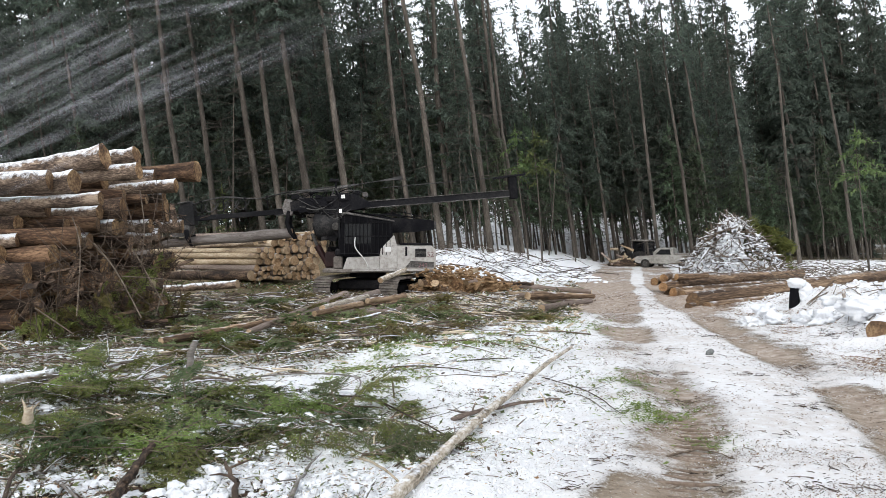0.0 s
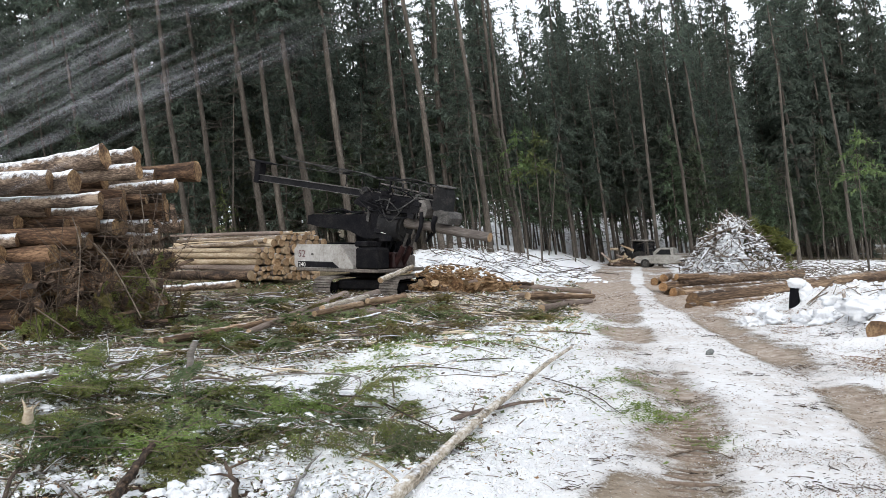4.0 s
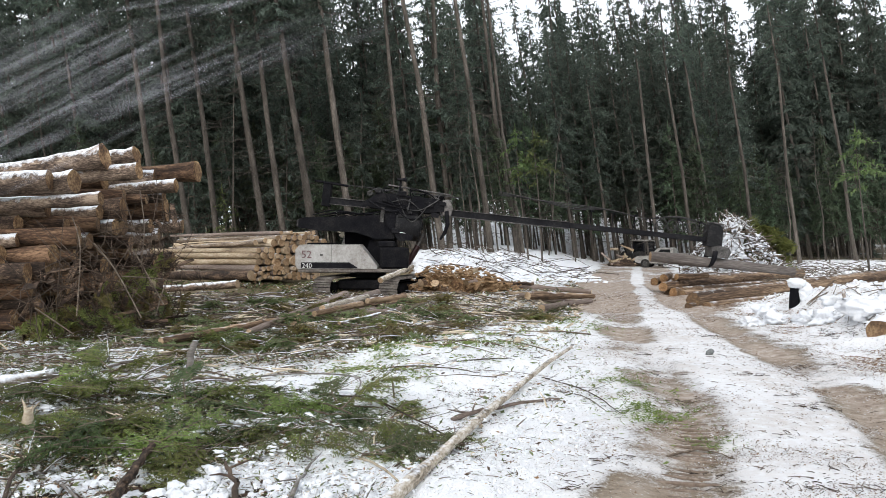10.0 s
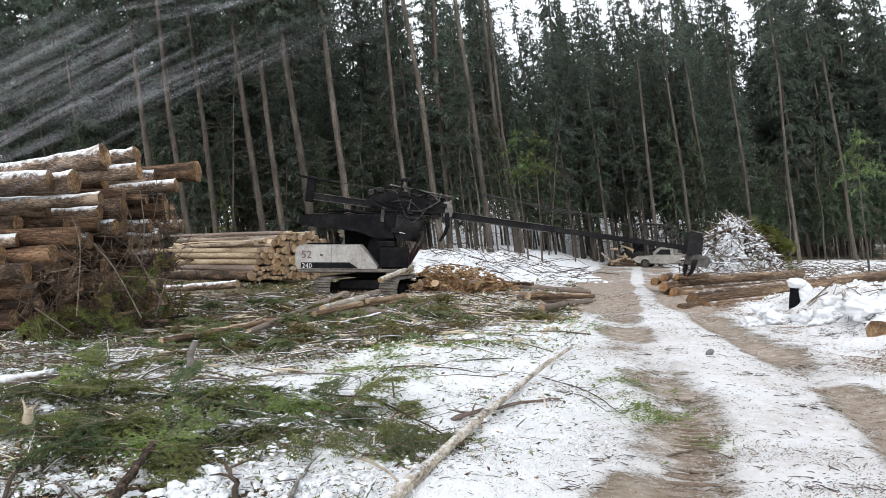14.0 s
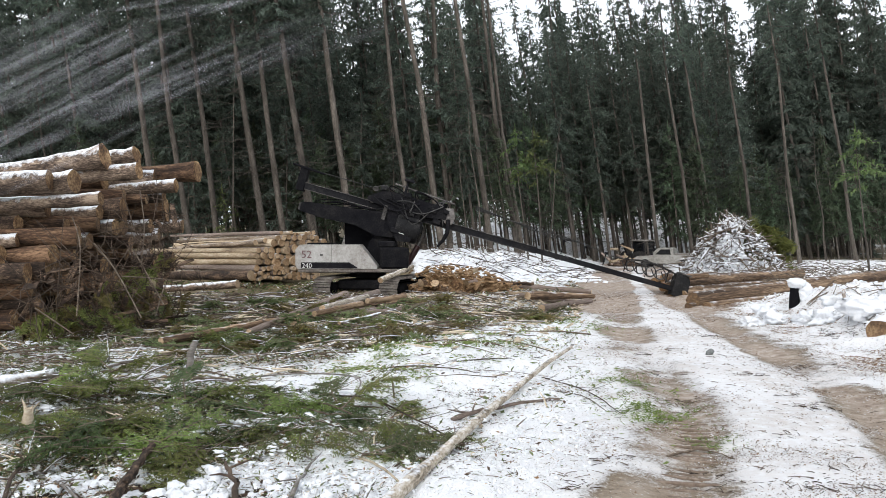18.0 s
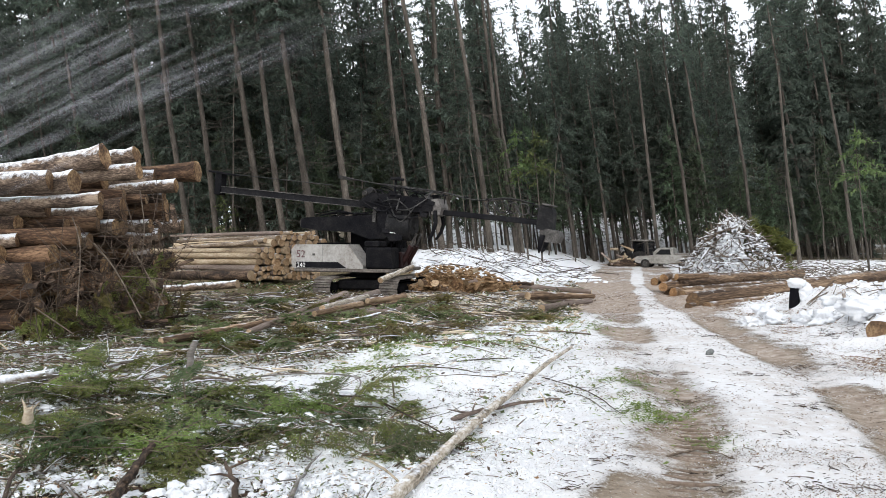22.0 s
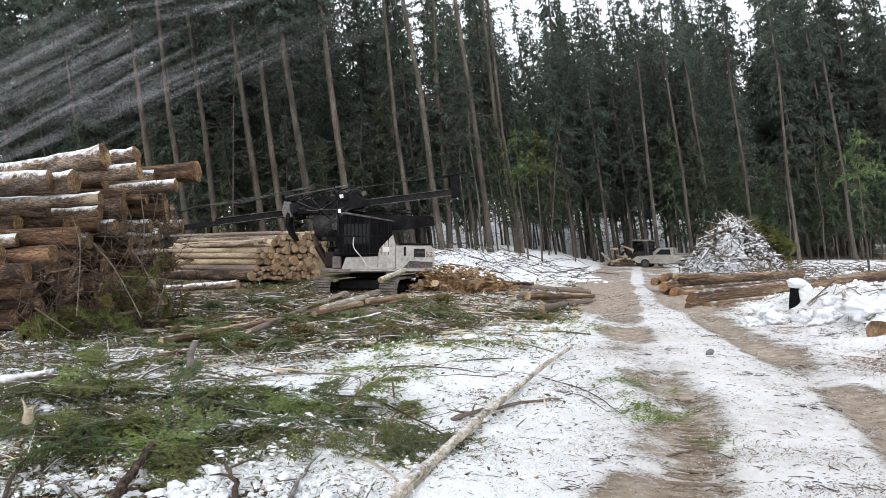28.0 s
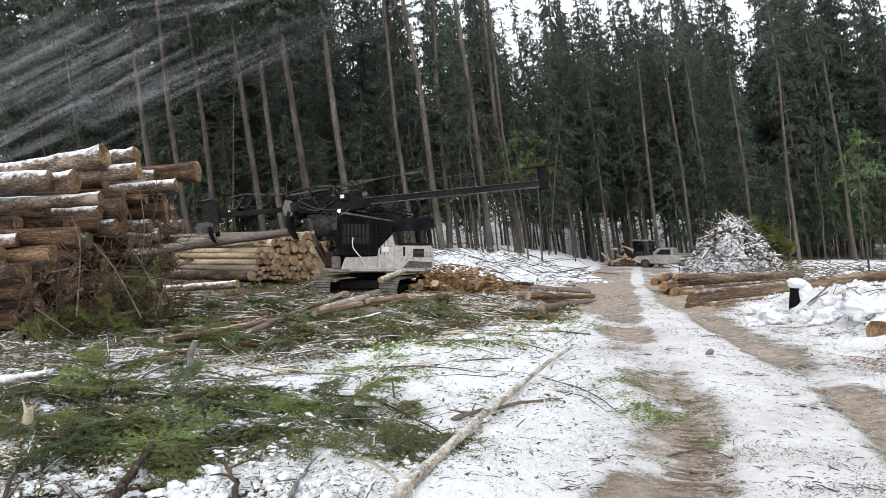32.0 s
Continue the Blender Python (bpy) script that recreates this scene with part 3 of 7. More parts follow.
    for i in range(30):
        across = 0.115 + 0.47 * ((i * 0.618034) % 1.0)
        y = rng.uniform(62.2, 66)
        if abs(float(off_road(np.array([across * y]), np.array([y]))[0])) > 3.2:
            plant(11, across * y, y, rng.uniform(1.0, 1.3) if across < 0.36 else rng.uniform(0.7, 1.2), rng.gauss(-7, 2), rng.uniform(-3, 3))
    for i in range(13):
        across = -0.16 + 0.26 * ((i * 0.618034) % 1.0)
        plant(11, across * 52, rng.uniform(50.5, 55), rng.uniform(0.75, 1.15), rng.gauss(-7, 2), rng.uniform(-3, 3))
    spots = []
    while len(spots) < 165:
        across = -0.6 + 1.2 * ((len(spots) * 0.618034 + rng.uniform(0, 0.1)) % 1.0)
        y = rng.uniform(62, 120) if across < -0.09 or across > 0.36 else rng.uniform(122, 165)
        if -0.07 < across < -0.03 and y < 100:
            continue
        k = rng.choice((6, 7, 7))
        x, size = under_roof(k, across, y, rng, 0.7, 0.97)
        spots.append((k, pose(x, y, height(x, y) - 0.2, rng.uniform(-3, 3), rng.gauss(-8, 1.2), 0) @ pose(0, 0, 0, 0, 0, rng.uniform(0, 360)) @ Matrix.Scale(size, 4)))
    woods(spots, KINDS, rng)
    plant(6, -30, 64, 1.1, -8)
    plant(7, 41, 82, 1.2, -8)
    for _ in range(22):
        y = rng.uniform(49, 75)
        b = rng.uniform(-0.6, 0.6)
        if y > (49 if b < 0.07 else 62) and abs(float(off_road(np.array([b * y]), np.array([y]))[0])) > 3:
            plant(8, b * y, y, rng.uniform(0.6, 1.3), rng.gauss(-7, 3), rng.uniform(-5, 5))
    plant(9, 6.3, 48.5, 1.05, -4)
    plant(9, 5.5, 49.2, 1.0, -6)
    for x, y, s in ((-12.8, 46, 0.5), (-3.2, 50, 0.9), (-13.8, 45.5, 0.45), (-9, 52, 0.9), (-17, 52, 1.0), (-13, 54, 0.8), (-20, 55, 1.1), (-15.5, 49, 1.2), (-5.2, 50.5, 1.3), (-10.4, 51.5, 1.2), (-18.5, 58, 1.5), (-8.4, 60, 1.6), (-7, 56, 1.2), (-4.5, 58, 0.9), (-11, 60, 1.3), (-16, 62, 1.2), (-2, 60, 1.3),
                    (25, 66, 1.2), (29, 65, 1.1), (33, 66, 1.2), (37, 66, 1.1), (27, 70, 1.3), (35, 70, 1.3)):
        plant(5 if y < 48 else 10, x, y, s, rng.gauss(-3, 2))
    plant(9, 23.4, 42, 1.0, -6)
    # a second row behind the notch and the thin stretches of the roofline
    fill = random.Random(77)
    for i, across in enumerate((0.104, 0.115, 0.123, 0.131, 0.141, 0.152, 0.163, 0.175, 0.187, 0.372, 0.379, 0.386, 0.393, 0.400, 0.407, 0.414, 0.290, 0.312, 0.45, 0.48)):
        k = (4, 0, 4)[i % 3]
        y = 72 + 2.1 * (i * 7 % 5)
        x, size = under_roof(k, across, y, fill, 0.9, 0.99)
        plant(k, x, y, size, -8, fill.uniform(-1, 1))


forest()

# ---------------------------------------------------------------- logs and piles
def log(p, d, length, r0, r1, bark, cut, label, group="", seed=0, name="log", bend=0.0, sides=12):
    """A felled log from its butt at p along d, with sawn faces at both ends."""
    rng = random.Random(seed)
    g = Geo()
    n = 10
    pts = [(length * i / n, bend * math.sin(math.pi * i / n) + rng.uniform(-0.015, 0.015), rng.uniform(-0.015, 0.015)) for i in range(n + 1)]
    radii = [(r0 + (r1 - r0) * i / n) * rng.uniform(0.96, 1.04) for i in range(n + 1)]
    radii[0] *= rng.choice((0.92, 1.0, 1.06, 1.14))
    rings = g.tube(pts, radii, sides, caps=False, rough=0.1, rng=rng)
    for _ in range(rng.randint(0, 3)):
        x, a = rng.uniform(0.1, 0.95) * length, rng.uniform(0, 6.28)
        r = r0 + (r1 - r0) * x / length
        g.tube([(x, math.cos(a) * r * 0.8, math.sin(a) * r * 0.8), (x + 0.04, math.cos(a) * r * 1.22, math.sin(a) * r * 1.22)], [0.03, 0.022], 5)
    ob = thing(name, g, bark, label, "log", group, at=axis_pose(p, d))
    for ring, sign in ((rings[0], 1), (rings[-1], -1)):
        c = Geo()
        ctr = sum((Vector(q) for q in ring), Vector()) / len(ring)
        inner = [tuple(ctr.lerp(Vector(q), 0.93) + Vector((-0.012 * sign + rng.uniform(-0.008, 0.008), 0, 0))) for q in ring]
        m = len(ring)
        order = (lambda q: q) if sign > 0 else (lambda q: tuple(reversed(q)))
        c.add(list(ring) + inner, [order((i, (i + 1) % m, m + (i + 1) % m, m + i)) for i in range(m)])
        c.add(inner, [order(tuple(range(m)))])
        part("cut_end", c, cut, ob, "sawn pale wood face")
    return ob


def lay(a, b, r0, r1, bark, cut, label, group="", seed=0, bend=0.0, name="log"):
    """A log between two points."""
    a, b = Vector(a), Vector(b)
    return log(a, b - a, (b - a).length, r0, r1, bark, cut, label, group, seed, name, bend)


def pile(base, away, across, length, top, radii, barks, cut, label, group, seed, jitter=0.4, width=6.0, taper=0.75, crown=lambda s: 1.0, slope=0.0, mess=0.012, missing=0.0, undercut=0.0, sheltered=None):
    """A deck of logs; base: the near bottom corner of the end face, away: along the logs, across: along the end face."""
    rng = random.Random(seed)
    base, away, across = Vector(base), Vector(away).normalized(), Vector(across).normalized()
    z, row = 0.0, 0
    while z < top:
        r_row = rng.uniform(*radii)
        s = rng.uniform(0, r_row) + (row % 2) * r_row * 0.7
        while s < width:
            r = r_row * rng.uniform(0.72, 1.2)
            if z + r < top * crown(s / width) and rng.random() > missing * max(0.0, 1 - z / top):
                p = base + across * (s + r) + Vector((0, 0, z + r + rng.uniform(-0.05, 0.05))) + away * (rng.uniform(-jitter, jitter) + undercut * (1 - z / top))
                d = away + across * rng.uniform(-3, 3) * mess + Vector((0, 0, slope + rng.uniform(-1, 1) * mess))
                ln = length * rng.uniform(0.85, 1.1)
                bark = rng.choice(barks)
                if sheltered and z < 0.45 * top:
                    bark = sheltered[row % len(sheltered)]
                log(p, d, ln, r, r * taper, bark, rng.choice(cut), label, group, rng.randint(0, 99999))
            s += 2 * r * rng.uniform(0.96, 1.06)
        z += r_row * 1.72
        row += 1


# the big deck of rough-barked logs
RUSTBARK = surface("rusty_wet_bark", [(0.03, 0.018, 0.012), (0.105, 0.06, 0.036), (0.3, 0.185, 0.11)], 1.8, 15, 0.85, 1.0, 0.04, stretch=(0.4, 1.8, 1.8), spread=0.09)
ENDWOOD = surface("weathered_broken_butt", [(0.05, 0.028, 0.016), (0.17, 0.098, 0.05), (0.44, 0.3, 0.16)], 1.6, 14, 0.85, 0.8, 0.03, stretch=(1, 1, 1), snow=0.0, spread=0.11)
pile((-10.3, 17.0, -0.1), (-0.995, -0.06, 0), (0.3, 0.95, 0), 7.5, 4.3, (0.17, 0.31), [BARK, RUSTBARK, BARK_SNOWY, BARK_SNOWY], [CUT_WET, ENDWOOD, ENDWOOD], "rough brown bark log in a tall snow-dusted log deck", "logs of the tall deck", 31,
     0.8, 7.0, 0.85, lambda s: min(1.0, 0.3 + 1.15 * s) if s < 0.85 else 1.0 - 0.9 * (s - 0.85), slope=-0.05, mess=0.06, missing=0.2, undercut=1.1, sheltered=(BARK, RUSTBARK))
for a, b, r, sd in (((-8.98, 20.40, 4.50), (-12.79, 20.60, 3.91), 0.29, 1), ((-8.60, 21.60, 4.67), (-11.50, 21.60, 4.24), 0.24, 2), ((-7.16, 22.40, 4.29), (-10.54, 22.60, 4.06), 0.28, 3), ((-8.15, 20.60, 4.16), (-11.53, 20.80, 3.87), 0.22, 4),
                    ((-7.64, 22.00, 3.82), (-11.39, 22.00, 3.60), 0.2, 5), ((-9.01, 18.80, 3.73), (-12.07, 19.00, 3.55), 0.28, 6), ((-9.42, 18.40, 3.75), (-12.10, 18.20, 3.58), 0.26, 7), ((-8.38, 18.80, 3.31), (-11.12, 18.80, 3.15), 0.17, 8)):
    lay(a, b, r, r * 0.85, BARK_SNOWY if sd != 3 else RUSTBARK, ENDWOOD, "large bark-covered log on top of the tall deck, dusted with snow", "logs of the tall deck", sd)
TANLOG = surface("tan_delimbed_log", [(0.1, 0.075, 0.055), (0.26, 0.2, 0.145), (0.46, 0.39, 0.31)], 1.6, 16, 0.8, 0.5, 0.02, stretch=(0.3, 1.8, 1.8), snow=0.22, snow_scale=6, spread=0.1)
# the deck of clean logs behind the machine
pile((-9.09, 36.50, 0.28), (-0.72, 0.69, 0), (0.9, 0.43, 0), 10.5, 2.25, (0.1, 0.22), [GREYLOG, TANLOG, TANLOG, TANLOG, PEELED], [CUT, CUT_TAN, CUT_TAN], "clean delimbed log with pale sawn end in a stacked deck", "logs of the clean deck", 32,
     0.1, 3.3, 0.72, lambda s: min(1.0, 0.62 + 1.2 * s), slope=-0.02)
for i, (a, b) in enumerate((((-8.95, 36.60, 2.08), (-15.68, 44.00, 1.69)), ((-8.56, 37.00, 2.18), (-15.05, 45.00, 1.80)), ((-7.86, 37.60, 2.23), (-14.02, 46.00, 1.93)))):
    lay(a, b, 0.12, 0.09, TANLOG, CUT, "snow-dusted log on top of the clean deck", "logs of the clean deck", 80 + i)
lay((-8.27, 33.00, 0.70), (-12.95, 36.00, 0.54), 0.22, 0.2, BARK, CUT, "stray snow-dusted log before the clean deck", "loose logs", 44)
lay((-8.05, 30.00, 0.52), (-11.29, 31.00, 0.25), 0.16, 0.13, BARK_SNOWY, CUT, "stray snow-dusted log before the clean deck", "loose logs", 45)
# long logs beside the road
ROADSIDE = "long reddish-brown log lying in a low roadside pile"
lay((8.67, 26.60, 0.16), (23.97, 38.00, 0.72), 0.31, 0.24, REDDISH, CUT_WET, ROADSIDE, "logs by the road", 51)
lay((9.04, 26.20, -0.05), (23.34, 37.00, 0.16), 0.2, 0.17, REDDISH, CUT_WET, ROADSIDE, "logs by the road", 52)
lay((9.87, 32.60, 0.38), (19.71, 42.18, 0.35), 0.27, 0.23, REDDISH, CUT_WET, ROADSIDE, "logs by the road", 53)
lay((9.53, 32.15, -0.06), (19.24, 41.04, -0.09), 0.31, 0.23, REDDISH, CUT_WET, ROADSIDE, "logs by the road", 54)
lay((9.91, 31.92, 0.05), (21.64, 42.18, 0.04), 0.23, 0.18, REDDISH, CUT_WET, ROADSIDE, "logs by the road", 55)
lay((9.77, 31.46, -0.12), (22.26, 42.18, -0.12), 0.27, 0.23, REDDISH, CUT_WET, ROADSIDE, "logs by the road", 56)
lay((9.78, 33.52, 0.20), (19.66, 43.32, 0.20), 0.25, 0.23, REDDISH, CUT_WET, ROADSIDE, "logs by the road", 57)
lay((12.31, 32.38, -0.04), (27.39, 44.46, -0.03), 0.23, 0.18, REDDISH, CUT_WET, ROADSIDE, "logs by the road", 58)
# torn butts at the pile's end
for i, (x, y, z, r, turn_to) in enumerate(((9.15, 31.9, 0.3, 0.2, 40), (9.3, 32.3, 0.62, 0.16, 65), (9.5, 31.7, 0.05, 0.22, 30), (9.05, 32.8, 0.45, 0.17, 55), (9.8, 32.2, 0.68, 0.14, 20), (8.75, 27.0, -0.02, 0.17, 48))):
    log((x, y, z), (math.cos(radians(turn_to)), math.sin(radians(turn_to)), 0.02), 1.6, r, r * 0.9, REDDISH, BUTT, "torn orange butt end in the roadside pile", "logs by the road", 590 + i)
# logs about the machine's tracks and towards the road
TRACKSIDE = "bark-stripped log lying loose beside the tracks"
for i, (a, b, r0, r1, bark) in enumerate((
        ((-3.44, 27.13, 0.32), (-4.74, 18.66, 0.06), 0.17, 0.08, GREYLOG), ((-2.37, 27.68, 0.36), (-3.60, 22.26, 0.2), 0.15, 0.11, GREYLOG), ((-2.68, 24.70, 0.16), (-0.81, 26.18, 0.2), 0.18, 0.14, REDDISH),
        ((-2.40, 22.60, 0.4), (-3.47, 20.63, 0.3), 0.12, 0.09, REDDISH), ((-2.12, 23.60, 0.12), (-3.60, 21.77, 0.12), 0.13, 0.1, GREYLOG), ((-2.37, 29.00, 0.73), (-1.23, 31.00, 1.17), 0.13, 0.09, PALEBARK),
        ((-3.14, 23.94, 0.14), (-4.38, 20.89, 0.12), 0.12, 0.1, GREYLOG), ((-1.28, 25.59, 0.4), (-2.31, 23.35, 0.42), 0.12, 0.1, REDDISH), ((-0.83, 25.57, 0.1), (-1.69, 24.37, 0.1), 0.1, 0.09, GREYLOG),
        ((-3.78, 26.42, 0.16), (-4.29, 22.05, 0.14), 0.13, 0.1, GREYLOG),

        ((2.48, 32.38, 0.3), (6.02, 31.15, 0.15), 0.17, 0.1, GREYLOG), ((2.80, 25.34, 0.42), (5.52, 28.15, 0.2), 0.17, 0.1, REDDISH), ((3.10, 24.16, 0.12), (5.24, 27.13, 0.12), 0.14, 0.09, GREYLOG),
        ((2.22, 31.44, 0.5), (3.77, 31.93, 0.4), 0.09, 0.07, BARK), ((2.52, 28.98, 0.2), (4.73, 28.37, 0.12), 0.15, 0.1, PEELED), ((2.83, 28.67, 0.16), (4.60, 26.43, 0.12), 0.14, 0.1, GREYLOG), ((1.55, 34.00, 0.90), (-1.28, 31.00, 0.39), 0.13, 0.1, PEELED))):
    lay(a, b, r0 * 0.85, r1 * 0.85, bark, CUT, TRACKSIDE if i < 10 else "brown log in a low heap near the road", "loose logs", 60 + i)
for i, (a, b, r) in enumerate((((-2.93, 25.43, 0.3), (-3.91, 20.71, 0.2), 0.13), ((-1.78, 25.71, 0.22), (-2.91, 22.95, 0.2), 0.12), ((-2.40, 24.27, 0.45), (-3.34, 21.19, 0.4), 0.11), ((-1.27, 23.99, 0.1), (-2.40, 22.60, 0.1), 0.1), ((-3.44, 25.36, 0.1), (-4.00, 20.51, 0.1), 0.11))):
    lay(a, b, r, r * 0.8, (GREYLOG, REDDISH, PALEBARK)[i % 3], CUT, TRACKSIDE, "loose logs", 90 + i)

# ---------------------------------------------------------------- the stroke delimber
MX, MY = -3.13, 32.0
PIVOT = Vector((1.3, -0.3, 2.8))


def words(name, text, size, m, material, parent):
    """Lettering in the built-in font, flat on a panel."""
    c = bpy.data.curves.new(name, "FONT")
    c.body, c.size, c.extrude, c.resolution_u = text, size, 0.004, 3
    c.materials.append(material)
    ob = new(name, c)
    ob.parent, ob.matrix_basis = parent, m
    return ob


def hose(pts, r=0.022, n=6, sub=6):
    """A slack hose through points."""
    g = Geo()
    pts = [Vector(p) for p in pts]
    out = []
    for i in range(len(pts) - 1):
        p0, p1, p2, p3 = pts[max(i - 1, 0)], pts[i], pts[i + 1], pts[min(i + 2, len(pts) - 1)]
        for k in range(sub):
            t = k / sub
            out.append(0.5 * ((2 * p1) + (p2 - p0) * t + (2 * p0 - 5 * p1 + 4 * p2 - p3) * t * t + (3 * p1 - p0 - 3 * p2 + p3) * t ** 3))
    out.append(pts[-1])
    g.tube(out, r, n)
    return g


def delimber():
    rng = random.Random(77)
    top = thing("delimber", None, None, "white and black tracked stroke delimber with a long sliding boom", "logging machine", at=pose(MX, MY, height(-3.26, MY) - 0.05))
    # undercarriage: two tracks that point towards the road
    turn = pose(0.33, 0, -0.12, 0, 0, -108)
    foot = Geo()
    foot.box((-1.2, -1.2, 0.35), (1.2, 1.2, 0.75), turn, 0.08)
    foot.box((-0.7, -1.5, 0.3), (-0.3, 1.5, 0.65), turn, 0.05)
    foot.box((0.3, -1.5, 0.3), (0.7, 1.5, 0.65), turn, 0.05)
    part("car_body", foot, STEEL_BLACK, top)
    ring = Geo()
    ring.tube([(0, 0, 0.72), (0, 0, 0.95)], 0.75, 24)
    part("slew_ring", ring, STEEL_BLACK, top)
    shoe = Geo()
    shoe.box((-0.09, -0.38, -0.02), (0.09, 0.38, 0.02), None, 0.01)
    shoe.box((-0.05, -0.38, 0.015), (-0.02, 0.38, 0.06), None, 0.008)
    shoe_mesh = shoe.mesh("track_shoe", DIRTY)
    for sy in (-1.42, 1.42):
        fr = Geo()
        fr.box((-1.75, sy - 0.2, 0.22), (1.75, sy + 0.2, 0.62), turn, 0.05)
        frame_ob = part("track_frame", fr, STEEL_BLACK, top)
        for x in (-1.75, 1.75):
            w = Geo()
            w.tube([turn @ Vector((x, sy - 0.2, 0.43)), turn @ Vector((x, sy + 0.2, 0.43))], 0.34, 18)
            part("idler_wheel", w, STEEL_BLACK, frame_ob)
        for i in range(6):
            w = Geo()
            x = -1.3 + 0.52 * i
            w.tube([turn @ Vector((x, sy - 0.22, 0.2)), turn @ Vector((x, sy + 0.22, 0.2))], 0.15, 12)
            part("track_roller", w, STEEL_BLACK, frame_ob)
        half, rad = 1.75, 0.41
        total = 4 * half + 2 * math.pi * rad
        count = 48
        for i in range(count):
            u = total * i / count
            if u < 2 * half:
                x, z, a = -half + u, 0.43 + rad, 0
            elif u < 2 * half + math.pi * rad:
                q = (u - 2 * half) / rad
                x, z, a = half + math.sin(q) * rad, 0.43 + math.cos(q) * rad, math.degrees(q)
            elif u < 4 * half + math.pi * rad:
                x, z, a = half - (u - 2 * half - math.pi * rad), 0.43 - rad, 180
            else:
                q = (u - 4 * half - math.pi * rad) / rad
                x, z, a = -half - math.sin(q) * rad, 0.43 - math.cos(q) * rad, 180 + math.degrees(q)
            ob = new("track_shoe", shoe_mesh)
            ob.parent = frame_ob
            ob.matrix_basis = turn @ pose(x, sy, z, 0, a, 0)
    # upper works, which turn
    deck = Geo()
    deck.box((-2.64, -1.5, 0.96), (1.75, 1.6, 1.1), None, 0.03)
    deck.box((-2.5, -0.6, 0.9), (1.6, 0.6, 0.98), None, 0.03)
    house = part("turntable", deck, DIRTY, top)

    def piece(name, g, mat, label=""):
        return part(name, g, mat, house, label)

    def boxed(name, lo, hi, mat, c=0.02, label="", m=None):
        g = Geo()
        g.box(lo, hi, m, c)
        return piece(name, g, mat, label)
    # right flank: hood with its dark louvre band
    g = Geo()
    g.plate([(-2.65, 1.1), (-2.74, 1.25), (-2.74, 1.85), (-2.57, 2.06), (-1.3, 2.06), (-1.3, 1.1)], -1.52, -0.5)
    piece("engine_hood", g, WHITE_PAINT, "dirty white engine hood")
    g = Geo()
    g.plate([(-1.285, 1.1), (-1.285, 2.06), (-0.15, 2.06), (0.52, 1.2), (0.5, 1.1)], -1.52, -0.5)
    piece("hood_door", g, WHITE_PAINT, "dirty white hood door")
    g = Geo()
    g.plate([(-2.52, 1.12), (-2.52, 1.36), (-0.6, 1.36), (-0.22, 1.12)], -1.535, -1.5)
    piece("louvre_band", g, STEEL_BLACK)
    boxed("latch", (-1.75, -1.545, 1.62), (-1.65, -1.52, 1.7), STEEL_GREY, 0.005)
    g = Geo()
    g.plate([(-2.65, 1.1), (-2.75, 1.25), (-2.75, 1.85), (-2.59, 2.04), (-1.9, 2.04), (-1.9, 1.1)], -0.5, 0.75)
    piece("counterweight", g, WHITE_PAINT)
    # left flank
    g = Geo()
    g.plate([(-2.65, 1.1), (-2.74, 1.25), (-2.74, 1.85), (-2.59, 2.02), (-1.2, 2.02), (-1.2, 1.1)], 0.75, 1.6)
    piece("rear_side_panel", g, WHITE_PAINT, "dirty white side panel")
    g = Geo()
    g.plate([(-1.185, 1.1), (-1.185, 2.05), (-1.08, 2.45), (-0.55, 1.9), (-0.5, 1.6), (-0.5, 1.1)], 0.75, 1.6)
    piece("fin_panel", g, WHITE_PAINT, "white panel with slanted fin")
    g = Geo()
    g.plate([(-0.485, 1.1), (-0.485, 1.6), (0.78, 1.55), (0.95, 1.1)], 0.75, 1.58)
    piece("sill_panel", g, WHITE_PAINT, "white sill panel below the cab")
    boxed("sill_step", (-2.4, 1.55, 1.0), (0.6, 1.68, 1.08), WHITE_PAINT, 0.02)
    boxed("vent", (-2.36, 1.59, 1.56), (-1.92, 1.615, 1.9), STEEL_BLACK, 0.01)
    for i in range(6):
        boxed("vent_slat", (-2.34, 1.61, 1.59 + 0.05 * i), (-1.94, 1.63, 1.61 + 0.05 * i), STEEL_GREY, 0.004)
    g = Geo()
    g.plate([(-2.66, 1.15), (-2.66, 1.37), (-1.75, 1.42), (-1.5, 1.15)], 1.585, 1.612)
    piece("stripe", g, STEEL_GREY)
    boxed("sign_plate", (-0.95, 1.595, 1.78), (-0.7, 1.612, 1.98), SIGN, 0.004)
    boxed("latch", (-1.6, 1.6, 1.62), (-1.52, 1.63, 1.98), STEEL_BLACK, 0.01)
    boxed("snowy_vent_lid", (-2.6, 0.3, 2.04), (-1.3, 1.4, 2.12), STEEL_BLACK, 0.03)
    # cab with bars
    g = Geo()
    g.plate([(-1.02, 1.6), (-1.02, 2.96), (0.8, 3.26), (0.98, 3.2), (1.1, 2.2), (1.05, 1.6)], 0.44, 1.54)
    piece("cab", g, CAB, "black forestry cab behind steel bars")
    g = Geo()
    g.plate([(-1.1, 2.98), (-1.1, 3.03), (0.8, 3.36), (1.0, 3.34), (1.0, 3.24), (0.8, 3.28)], 0.38, 1.6)
    piece("cab_roof", g, STEEL_GREY, "worn grey cab roof guard")
    for i in range(13):
        x = -0.92 + 0.15 * i
        g = Geo()
        g.tube([(x, 1.59, 1.66), (x, 1.59, 2.97 + 0.16 * (x + 0.9))], 0.018, 6)
        piece("cab_bar", g, STEEL_BLACK)
